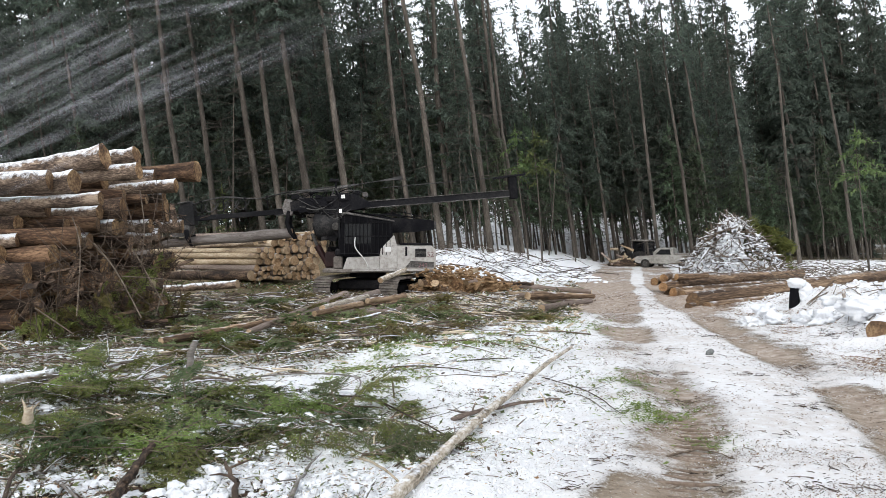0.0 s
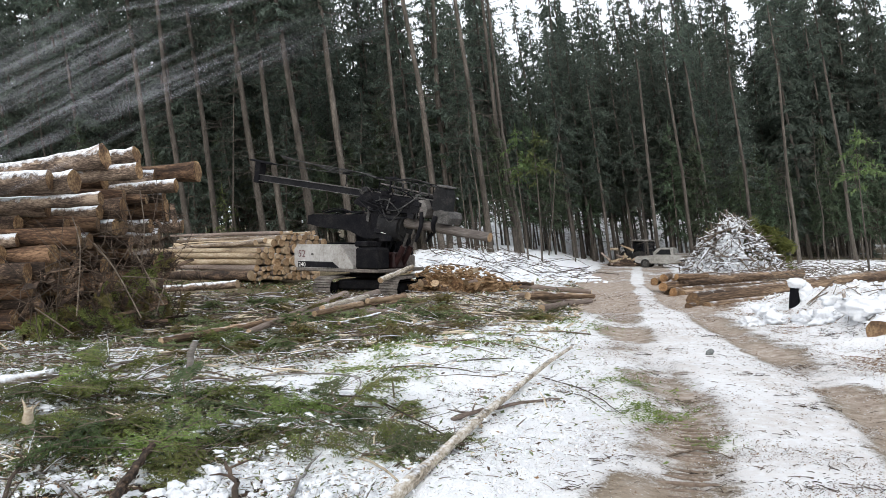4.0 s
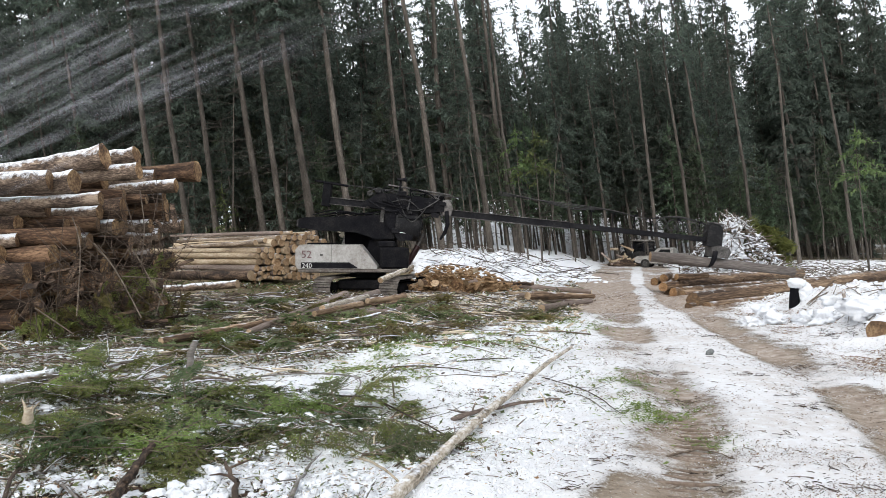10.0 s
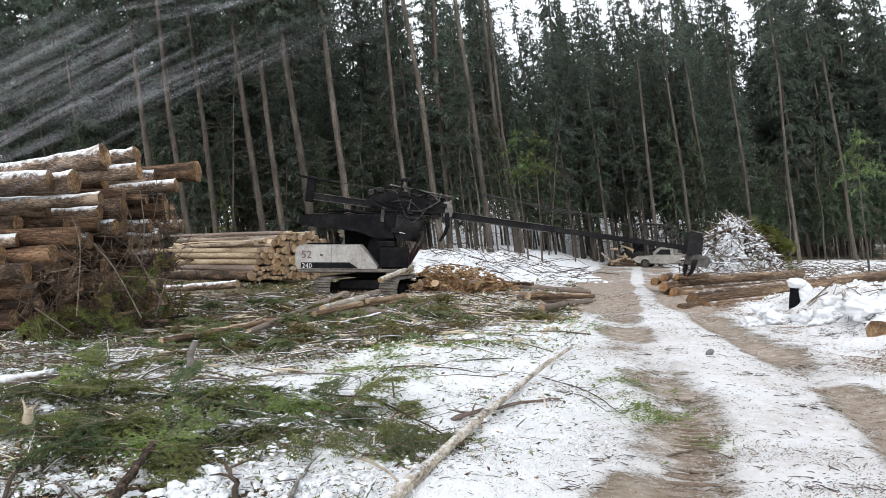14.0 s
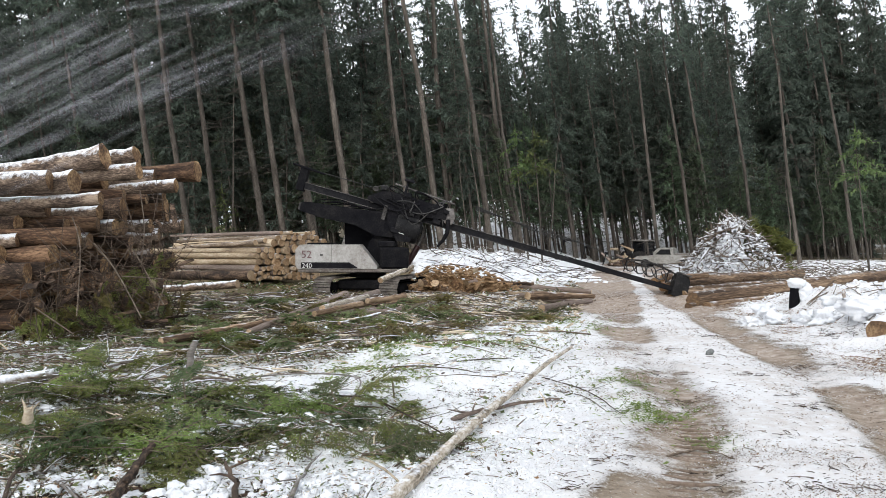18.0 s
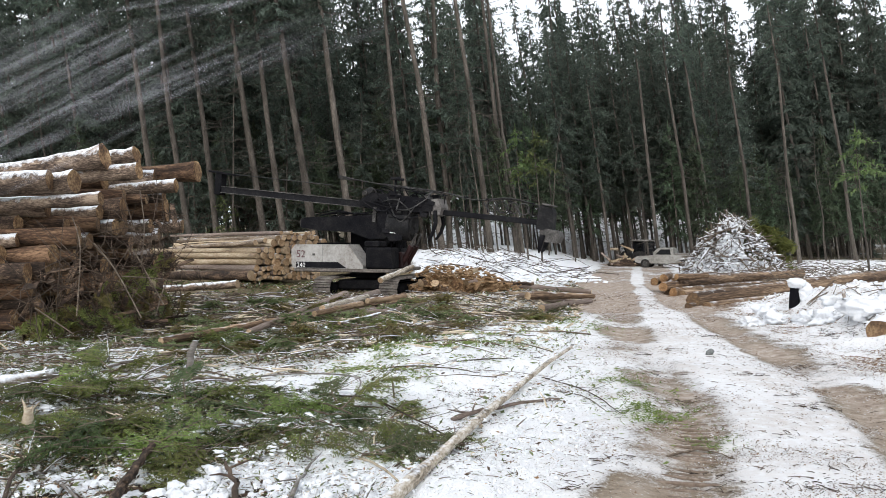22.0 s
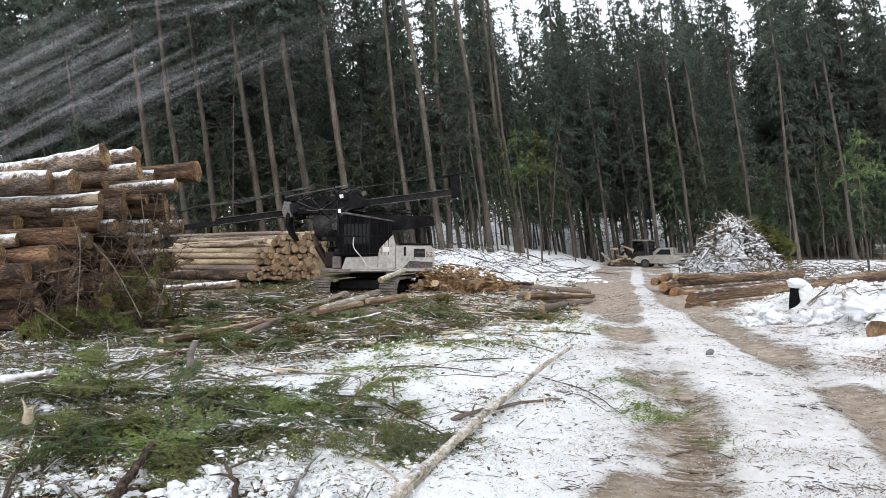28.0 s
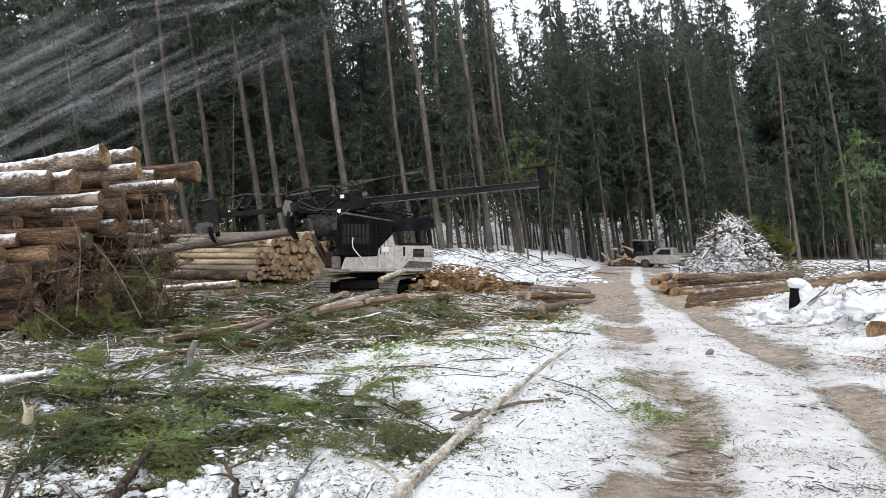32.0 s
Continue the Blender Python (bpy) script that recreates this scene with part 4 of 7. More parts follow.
    for z in (1.7, 2.4, 2.95):
        g = Geo()
        g.tube([(-1.0, 1.57, z), (1.05, 1.57, z)], 0.024, 6)
        piece("cab_rail", g, STEEL_BLACK)
    for i in range(7):
        g = Geo()
        y = 0.5 + 0.16 * i
        g.tube([(1.14, y, 1.75), (1.1, y, 3.2)], 0.016, 6)
        piece("cab_bar", g, STEEL_BLACK)
    boxed("windscreen", (1.06, 0.55, 2.3), (1.105, 1.45, 3.1), DARK_GLASS, 0.01)
    boxed("side_window", (-0.2, 1.54, 2.1), (0.85, 1.56, 2.9), DARK_GLASS, 0.01)
    boxed("apron", (0.97, 0.5, 1.1), (1.32, 1.55, 1.6), DIRTY, 0.05, "dirty grey front apron")
    boxed("foot_guard", (1.0, 0.5, 1.61), (1.26, 1.55, 1.9), STEEL_BLACK, 0.06)
    g = hose([(0.45, 1.66, 2.35), (0.45, 1.68, 1.95), (0.1, 1.7, 1.5), (-0.05, 1.7, 1.2)], 0.025)
    piece("handrail", g, SIGN, "bent white handrail")
    for i, (y, w) in enumerate(((0.46, 0.72), (0.7, 0.82), (0.9, 0.5), (1.14, 0.86), (1.36, 0.7))):
        g = Geo()
        g.tube([(0.9, y, 3.42), (1.0, y, 3.41)], [0.06 * w, 0.1 * w], 14)
        g.box((0.93, y - 0.02, 3.3), (0.97, y + 0.02, 3.4), None, 0.005)
        lamp = piece("work_lamp", g, STEEL_BLACK)
        g = Geo()
        g.tube([(1.0, y, 3.41), (1.04, y, 3.41), (1.08, y, 3.41), (1.1, y, 3.41)], [0.095 * w, 0.095 * w, 0.075 * w, 0.03 * w], 14)
        piece("lamp_lens", g, LENS, "lit white lamp lens")
    # front and middle
    boxed("fuel_tank", (0.62, -1.55, 1.1), (1.75, -0.75, 1.95), STEEL_BLACK, 0.07, "black steel tank")
    boxed("tool_box", (0.55, -1.5, 1.98), (1.2, -0.8, 2.2), STEEL_BLACK, 0.04)
    g = Geo()
    g.plate([(-0.2, 1.1), (0.5, 1.1), (1.2, 2.3), (1.6, 2.9), (0.9, 2.95), (0.1, 2.2)], -0.42, -0.2)
    piece("mast_plate", g, STEEL_BLACK)
    g = Geo()
    g.plate([(-0.2, 1.1), (0.5, 1.1), (1.2, 2.3), (1.6, 2.9), (0.9, 2.95), (0.1, 2.2)], 0.1, 0.32)
    piece("mast_plate", g, STEEL_BLACK)
    g = Geo()
    g.tube([(1.3, -0.55, 2.8), (1.3, 0.45, 2.8)], 0.16, 14)
    piece("pivot_pin", g, STEEL_GREY)
    for y in (-0.3, 0.2):
        g = Geo()
        g.tube([(1.6, y, 1.15), (2.1, y, 2.0)], 0.12, 12)
        piece("lift_cylinder", g, RED_PAINT, "dull red hydraulic cylinder")
        g = Geo()
        g.tube([(2.05, y, 1.92), (2.3, y, 2.5)], 0.06, 10)
        piece("cylinder_rod", g, STEEL_GREY)
    boxed("red_bracket", (1.3, -0.5, 1.1), (1.75, 0.42, 1.75), RED_PAINT, 0.06, "dull red boom-foot bracket")
    for k in range(7):
        y = rng.uniform(-0.4, 0.35)
        piece("hydraulic_hose", hose([(0.7 + rng.uniform(-0.3, 0.4), y, 1.2), (1.2 + rng.uniform(-0.2, 0.4), y + rng.uniform(-0.3, 0.3), 1.9), (1.0 + rng.uniform(-0.3, 0.6), y, 2.6), (1.3 + rng.uniform(-0.4, 0.6), y, 3.2)], 0.028), STEEL_BLACK)
    for text, size, z, x in (("52", 0.42, 1.54, -2.5), ("240", 0.27, 1.14, -2.48)):
        words("number_mark", text, size, pose(x, -1.545, z, 90, 0, 0), FADED_RED if text == "52" else SIGN, house)
    for text, size, z, x in (("52", 0.29, 1.58, -2.38), ("240", 0.24, 1.17, -2.04)):
        words("number_mark", text, size, pose(x, 1.617, z, 90, 0, 180), FADED_RED, house)

    # what pitches about the mast: frame given from the pivot
    pitching, sliding, reaching = [], [], []

    def tilt(name, g, mat, label=""):
        pitching.append(piece(name, g, mat, label))
    g = Geo()
    g.plate([(-4.05, -0.46), (-4.05, -0.1), (-3.8, -0.02), (-1.5, 0.28), (-0.2, 0.5), (-0.1, -0.5), (-0.8, -0.62), (-1.7, -0.42), (-3.2, -0.5)], -0.42, 0.3)
    tilt("boom_base", g, STEEL_BLACK)
    g = Geo()
    g.box((-4.14, -0.36, -0.44), (-3.98, 0.24, -0.12), None, 0.03)
    tilt("boom_base_cap", g, STEEL_GREY)
    g = Geo()
    g.plate([(-1.5, 0.72), (-1.5, 0.86), (-0.9, 1.28), (1.5, 1.26), (1.8, 1.15), (1.8, 0.78), (0.75, 0.62), (0.62, -0.5), (0.1, -0.6), (-0.45, 0.0), (-0.6, 0.6)], -0.5, -0.3)
    tilt("carriage_plate", g, STEEL_BLACK)
    g = Geo()
    g.plate([(-1.5, 0.72), (-1.5, 0.86), (-0.9, 1.28), (1.5, 1.26), (1.8, 1.15), (1.8, 0.78), (0.75, 0.62), (0.62, -0.5), (0.1, -0.6), (-0.45, 0.0), (-0.6, 0.6)], 0.24, 0.42)
    tilt("carriage_plate", g, STEEL_BLACK)
    g = Geo()
    g.box((-1.3, -0.3, 0.62), (1.7, 0.24, 0.76), None, 0.05)
    tilt("carriage_beam", g, STEEL_BLACK)
    for x in (-1.3, 0.0, 1.4):
        for z in (0.74, 1.24):
            g = Geo()
            g.tube([(x, -0.3, z), (x, 0.24, z)], 0.11, 12)
            tilt("guide_roller", g, STEEL_GREY)
    g = Geo()
    g.tube([(-0.1, 0.0, 0.1), (0.75, 0.0, 0.1), (0.86, 0.0, 0.1)], [0.62, 0.64, 0.58], 28)
    g.tube([(0.86, 0.0, 0.1), (0.93, 0.0, 0.1)], [0.44, 0.41], 24)
    g.tube([(0.93, 0.0, 0.1), (1.0, 0.0, 0.1)], [0.16, 0.15], 14)
    tilt("heel_drum", g, STEEL_DARK, "round dark heel drum")
    g = Geo()
    g.box((0.08, -0.53, -0.26), (0.33, -0.5, -0.05), None, 0.004)
    tilt("sign_plate", g, SIGN)
    g = Geo()
    g.box((-0.75, -0.52, 0.1), (-0.6, -0.5, 0.7), None, 0.004)
    tilt("grey_strut", g, STEEL_GREY)
    g = Geo()
    g.box((-0.62, 0.42, 1.05), (-0.2, 0.6, 1.35), None, 0.02)
    tilt("valve_box", g, STEEL_BLACK)
    g = Geo()
    g.box((-0.47, 0.6, 1.13), (-0.31, 0.615, 1.28), None, 0.004)
    tilt("valve_plate", g, SIGN)
    g = Geo()
    g.plate([(1.75, 0.66), (1.7, 1.25), (2.0, 1.3), (2.15, 0.95), (2.1, 0.68), (1.95, 0.6)], -0.46, 0.38)
    tilt("front_guide", g, SCUFFED, "scuffed pale grey guide shoe")
    for y, bend in ((-0.42, -0.1), (0.3, 0.1)):
        g = Geo()
        x0 = 1.9 if y in (-0.42, 0.3) else 1.55
        g.tube([(x0, y, 0.8), (x0 + 0.1, y + bend, 0.3), (x0 + 0.02, y + bend, -0.05), (x0 - 0.14, y, -0.36)], [0.1, 0.085, 0.075, 0.05], 8)
        tilt("grapple_arm", g, STEEL_BLACK)
    for k in range(11):
        x = rng.uniform(-1.4, 1.2)
        y = rng.uniform(-0.45, 0.4)
        tilt("hydraulic_hose", hose([(x, y, 1.25), (x + rng.uniform(-0.2, 0.5), y + rng.uniform(-0.2, 0.2), 1.46 + rng.uniform(-0.1, 0.16)), (x + rng.uniform(0.3, 1.0), y, 1.3), (x + rng.uniform(0.2, 1.0), -0.52 if k % 2 else 0.45, 0.5)], 0.024), HOSE if k % 3 == 0 else STEEL_BLACK)
    for k in range(34):
        x, z = rng.uniform(-1.4, 1.7), rng.uniform(0.55, 1.4)
        if k > 20:
            x, z = rng.uniform(-0.5, 0.6), rng.uniform(-0.5, 0.7)
        y = -0.5 if k % 2 else 0.42
        s = rng.uniform(0.05, 0.17)
        g = Geo()
        g.box((x - s, y - 0.07 - 0.05 * rng.random(), z - s * 0.6), (x + s, y + 0.07 + 0.05 * rng.random(), z + s * 0.6), pose(0, 0, 0, 0, rng.uniform(-4, 4), 0), 0.015)
        tilt(rng.choice(("valve_block", "bracket", "clamp")), g, rng.choice((STEEL_BLACK, STEEL_BLACK, STEEL_DARK)))
    for k in range(16):
        y = -0.56 if k % 2 else 0.48
        x0, x1 = rng.uniform(-1.3, 0.3), rng.uniform(0.2, 1.7)
        tilt("hydraulic_hose", hose([(x0, y, rng.uniform(0.6, 1.3)), ((x0 + x1) / 2, y + (0.08 if y > 0 else -0.08), rng.uniform(0.2, 1.1)), (x1, y, rng.uniform(0.5, 1.35))], 0.024), rng.choice((STEEL_BLACK, HOSE)))
    for k in range(7):
        x0 = rng.uniform(-3.6, -2.2)
        y = rng.uniform(-0.38, 0.26)
        tilt("hydraulic_hose", hose([(x0, y, 0.12), (x0 + 0.9, y, 0.3 + rng.random() * 0.12), (x0 + 1.8, y, 0.35), (-0.5, y, 0.62)], 0.024), STEEL_BLACK)
    g = Geo()
    g.tube([(-0.1, 0, 1.3), (-0.1, 0, 1.95), (0.1, 0, 2.0)], 0.05, 8)
    g.box((-0.25, -0.25, 1.88), (0.15, 0.25, 1.98), None, 0.02)
    tilt("cable_guide", g, STEEL_BLACK)
    g = Geo()
    g.tube([(-0.6, 0, 1.66), (2.0, 0.02, 1.5)], 0.035, 8)
    tilt("pipe", g, STEEL_GREY)

    # the sliding boom, from its tail
    def slide(name, g, mat, label=""):
        sliding.append(piece(name, g, mat, label))
    g = Geo()
    g.box((0, -0.15, -0.135), (10.0, 0.15, 0.135), None, 0.02)
    slide("stroke_boom", g, BOOM)
    for z in (-0.14, 0.13):
        g = Geo()
        g.box((0.1, -0.21, z - 0.012), (9.9, 0.21, z + 0.018), None, 0.006)
        slide("wear_strip", g, STEEL_GREY)
    g = Geo()
    g.box((-0.25, -0.2, -0.25), (0.1, 0.2, 0.7), None, 0.03)
    slide("tail_bracket", g, STEEL_BLACK)
    g = Geo()
    g.box((-0.65, -0.24, 0.68), (0.7, 0.24, 0.76), pose(0, 0, 0, 0, 3, 0), 0.02)
    slide("tail_tray", g, STEEL_BLACK)
    g = Geo()
    g.tube([(0.2, 0, 0.72), (5.5, 0, 0.66)], 0.02, 6)
    slide("tail_cable", g, HOSE)

    # extension and head, from the head's face
    def reach(name, g, mat, label=""):
        reaching.append(piece(name, g, mat, label))
    g = Geo()
    g.box((-9.6, -0.11, -0.105), (-0.1, 0.11, 0.105), None, 0.02)
    reach("boom_extension", g, BOOM)
    g = Geo()
    g.plate([(-0.62, -0.25), (-0.62, 0.5), (-0.52, 0.68), (-0.12, 0.62), (-0.02, 0.42), (0.0, -0.3)], -0.3, 0.3)
    reach("head_block", g, STEEL_DARK, "dark steel head block with sloped top")
    g = Geo()
    g.box((-0.55, -0.38, 0.63), (-0.1, 0.38, 0.69), pose(0, 0, 0, 0, 6, 0), 0.02)
    reach("head_lid", g, STEEL_GREY)
    g = Geo()
    g.plate([(-0.4, -0.66), (-0.45, -0.3), (-0.15, -0.2), (0.25, -0.26), (0.35, -0.45), (0.25, -0.7), (-0.2, -0.7)], -0.44, 0.44)
    reach("knife_housing", g, STEEL_GREY, "scuffed grey knife housing")
    for y in (-0.45, 0.45):
        g = Geo()
        sgn = 1 if y > 0 else -1
        pts = [(-0.3, y, -0.45), (-0.34, y + 0.06 * sgn, -0.75), (-0.38, y - 0.06 * sgn, -0.98), (-0.42, y - 0.24 * sgn, -1.12)]
        g.tube(pts, [0.11, 0.1, 0.08, 0.04], 6)
        reach("delimbing_knife", g, STEEL_BLACK)
    for k in range(5):
        x = -0.9 - 0.42 * k
        pts = [(x, -0.1, 0.2), (x - 0.12, -0.12, 0.5), (x + 0.12, -0.1, 0.66), (x + 0.3, -0.05, 0.46), (x + 0.16, -0.02, 0.24), (x - 0.1, 0.02, 0.3), (x - 0.3, 0.05, 0.56)]
        reach("hose_loop", hose(pts, 0.024), HOSE, "grey looped hydraulic hose")
    for k in range(4):
        pts = [(-0.5, 0.1 - 0.07 * k, 0.6), (-1.8, 0.1 - 0.07 * k, 0.78 + rng.uniform(-0.05, 0.05)), (-3.2, 0.1 - 0.07 * k, 0.62), (-4.6, 0.1 - 0.07 * k, 0.8), (-6.2, 0.1 - 0.07 * k, 0.7 + 0.06 * k), (-7.8, 0.1 - 0.07 * k, 0.92), (-9.3, 0.1 - 0.07 * k, 0.95 + 0.05 * k)]
        reach("hydraulic_hose", hose(pts, 0.02), HOSE)
    for k in range(6):
        g = Geo()
        x = -0.9 - 0.9 * k
        g.tube([(x, 0.05, 0.15), (x, 0.05, 0.72)], 0.022, 6)
        g.box((x - 0.04, -0.2, 0.66), (x + 0.04, 0.2, 0.72), None, 0.01)
        reach("hose_stand", g, STEEL_BLACK)
    return top, house, pitching, sliding, reaching


SIGN = surface("white_plate", [(0.55, 0.55, 0.53), (0.7, 0.7, 0.68), (0.76, 0.76, 0.75)], 3, 20, 0.5, 0.05, 0.002, vary=0.05)
CAB = surface("matt_black_cab", [(0.006, 0.006, 0.008), (0.008, 0.008, 0.01), (0.014, 0.014, 0.016)], 2, 12, 0.7, 0.1, 0.003, spec=0.05)
BOOM = surface("oily_black_boom", [(0.008, 0.008, 0.009), (0.013, 0.013, 0.015), (0.028, 0.027, 0.027)], 0.9, 12, 0.7, 0.15, 0.004, spec=0.07)
SCUFFED = surface("bare_scuffed_steel", [(0.07, 0.062, 0.057), (0.17, 0.155, 0.145), (0.34, 0.32, 0.3)], 3, 16, 0.6, 0.2, 0.004, spec=0.3)
STEEL_DARK = surface("dark_scuffed_steel", [(0.012, 0.012, 0.013), (0.02, 0.02, 0.021), (0.055, 0.052, 0.05)], 2.5, 16, 0.7, 0.2, 0.004, spec=0.1)
HOSE = surface("grey_hose", [(0.015, 0.015, 0.016), (0.04, 0.039, 0.038), (0.12, 0.115, 0.11)], 2, 10, 0.5, 0.05, 0.002)
FADED_RED = surface("faded_red_lettering", [(0.1, 0.05, 0.055), (0.16, 0.08, 0.085), (0.3, 0.2, 0.2)], 4, 20, 0.6, 0.02, 0.001, vary=0.02)
DARK_GLASS = surface("dark_glass", [(0.006, 0.007, 0.008), (0.008, 0.009, 0.01), (0.012, 0.013, 0.014)], 2, 8, 0.25, 0.0, 0.001, spec=0.25)
LENS = bpy.data.materials.new("lit_lens")
LENS.use_nodes = True
LENS.node_tree.nodes["Principled BSDF"].inputs["Emission Color"].default_value = (1.0, 0.97, 0.92, 1)
LENS.node_tree.nodes["Principled BSDF"].inputs["Emission Strength"].default_value = 14.0
DELIMBER, HOUSE, PITCHING, SLIDING, REACHING = delimber()
HEAD = [ob for ob in REACHING if ob.name.startswith("head_block")][0]
HELDLOG = surface("weathered_grey_log", [(0.06, 0.05, 0.045), (0.15, 0.128, 0.115), (0.3, 0.27, 0.25)], 1.4, 16, 0.85, 0.5, 0.02, stretch=(0.25, 1.8, 1.8))
LOG_A = log((0, 0, 0), (1, 0, 0), 6.0, 0.23, 0.17, HELDLOG, CUT_TAN, "grey-brown delimbed log, carried over and dropped on the pile", "", 71)
LOG_B = log((0, 0, 0), (1, 0, 0), 6.5, 0.17, 0.22, HELDLOG, CUT_TAN, "grey-brown log drawn out behind the tall deck", "", 72)
LOG_C = log((0, 0, 0), (1, 0, 0), 8.0, 0.17, 0.13, REDDISH, CUT_WET, "short brown log at the foot of the roadside pile", "", 73)

# ---------------------------------------------------------------- slash, sticks and snow on the ground
def bough_geo(seed, size=1.0, leaf=1.0):
    """A cut conifer bough: a stem with flat sprays to both sides, along x from 0."""
    rng = random.Random(seed)
    stem, green = Geo(), Geo()
    ln = rng.uniform(1.2, 2.0) * size
    sag = rng.uniform(-0.05, 0.18) * size
    yaw = rng.uniform(-0.2, 0.2) * size

    def at(t):
        return Vector((ln * t, yaw * t * t, 0.12 * size * math.sin(3.14 * t) - sag * t * t))
    stem.tube([at(t) for t in (0, 0.33, 0.66, 1)], [0.016 * size, 0.012 * size, 0.008 * size, 0.003], 4)
    k = int(15 * size / leaf ** 0.5) + 5
    for i in range(k):
        t = 0.14 + 0.86 * i / k
        for sg in (-1, 1):
            if rng.random() < 0.3:
                continue
            w = ln * (0.34 * (1 - t) + 0.12) * rng.uniform(0.45, 1.25)
            d = Vector((rng.uniform(0.5, 0.9), sg * rng.uniform(0.6, 1.0), rng.uniform(-0.6, 0.25))).normalized()
            o = at(t)
            m = max(3, int(w / 0.055 / leaf))
            side = d.cross(Vector((rng.uniform(-0.25, 0.25), rng.uniform(-0.25, 0.25), 1))).normalized()
            stem.tube([o, o + d * w], [0.005 * size, 0.002], 3, caps=False)
            for j in range(m):
                q = o + d * (w * (j + 0.6) / m)
                h = (0.055 + 0.065 * (1 - j / m)) * leaf * size ** 0.5 * rng.uniform(0.8, 1.25)
                for s2 in (-1, 1):
                    tip = q + side * s2 * h + d * h * rng.uniform(0.5, 0.9) + Vector((0, 0, rng.uniform(-0.9, 0.35) * h))
                    green.add([tuple(q - d * h * 0.22), tuple(tip - d * h * 0.3 + side * s2 * h * 0.02), tuple(tip), tuple(q + d * h * 0.3)], [(0, 1, 2, 3)])
    return stem, green


def bough(seed, size, needle, label):
    stem, green = bough_geo(seed, size, 0.42)
    ob = thing("cut_bough", None, None, label, "branch", "cut boughs")
    part("stem", stem, TWIG, ob)
    tagged(part("needle_spray", green, needle, ob), kind="stuff")
    return ob


TWIG = surface("twig_bark", [(0.05, 0.038, 0.028), (0.13, 0.1, 0.075), (0.28, 0.23, 0.18)], 4, 30, 0.9, 0.3, 0.004)
PALE = surface("pale_wood", [(0.34, 0.27, 0.19), (0.52, 0.44, 0.33), (0.66, 0.58, 0.47)], 4, 30, 0.85, 0.3, 0.004, stretch=(0.3, 1.5, 1.5))
GREYWOOD = surface("grey_dead_wood", [(0.1, 0.09, 0.08), (0.22, 0.2, 0.18), (0.38, 0.36, 0.33)], 3, 25, 0.9, 0.4, 0.01, stretch=(0.4, 1.6, 1.6), snow=0.1, snow_scale=4)
SNOWY_STICK = surface("snow_covered_stick", [(0.07, 0.055, 0.045), (0.15, 0.125, 0.1), (0.28, 0.24, 0.2)], 3, 25, 0.9, 0.4, 0.01, snow=0.7, snow_scale=3)
CHIP = surface("bark_chips", [(0.08, 0.045, 0.024), (0.2, 0.12, 0.065), (0.4, 0.27, 0.16)], 5, 30, 0.9, 0.4, 0.01)
NEEDLE_TROD = foliage("trodden_needles", (0.06, 0.076, 0.03), (0.22, 0.25, 0.11))
NEEDLE_DARKCUT = foliage("dark_cut_needles", (0.035, 0.062, 0.026), (0.14, 0.185, 0.075))
# Darker copy of TWIG for dark branches; before the deck it stands in for shade.
DARKTWIG = surface("dark_wet_twig", [(0.025, 0.018, 0.014), (0.06, 0.043, 0.032), (0.14, 0.1, 0.07)], 4, 30, 0.9, 0.3, 0.004)
CEDAR = foliage("cedar_sprays", (0.11, 0.14, 0.04), (0.27, 0.31, 0.1))
NEEDLE_BROWN = foliage("browning_needles", (0.07, 0.06, 0.02), (0.2, 0.16, 0.06))


def flat_pose(x, y, lift, rng, tip=0.22):
    return pose(x, y, height(x, y) + lift, math.degrees(rng.uniform(-tip, tip)), math.degrees(rng.uniform(-tip * 0.7, tip * 0.7)), rng.uniform(0, 360))


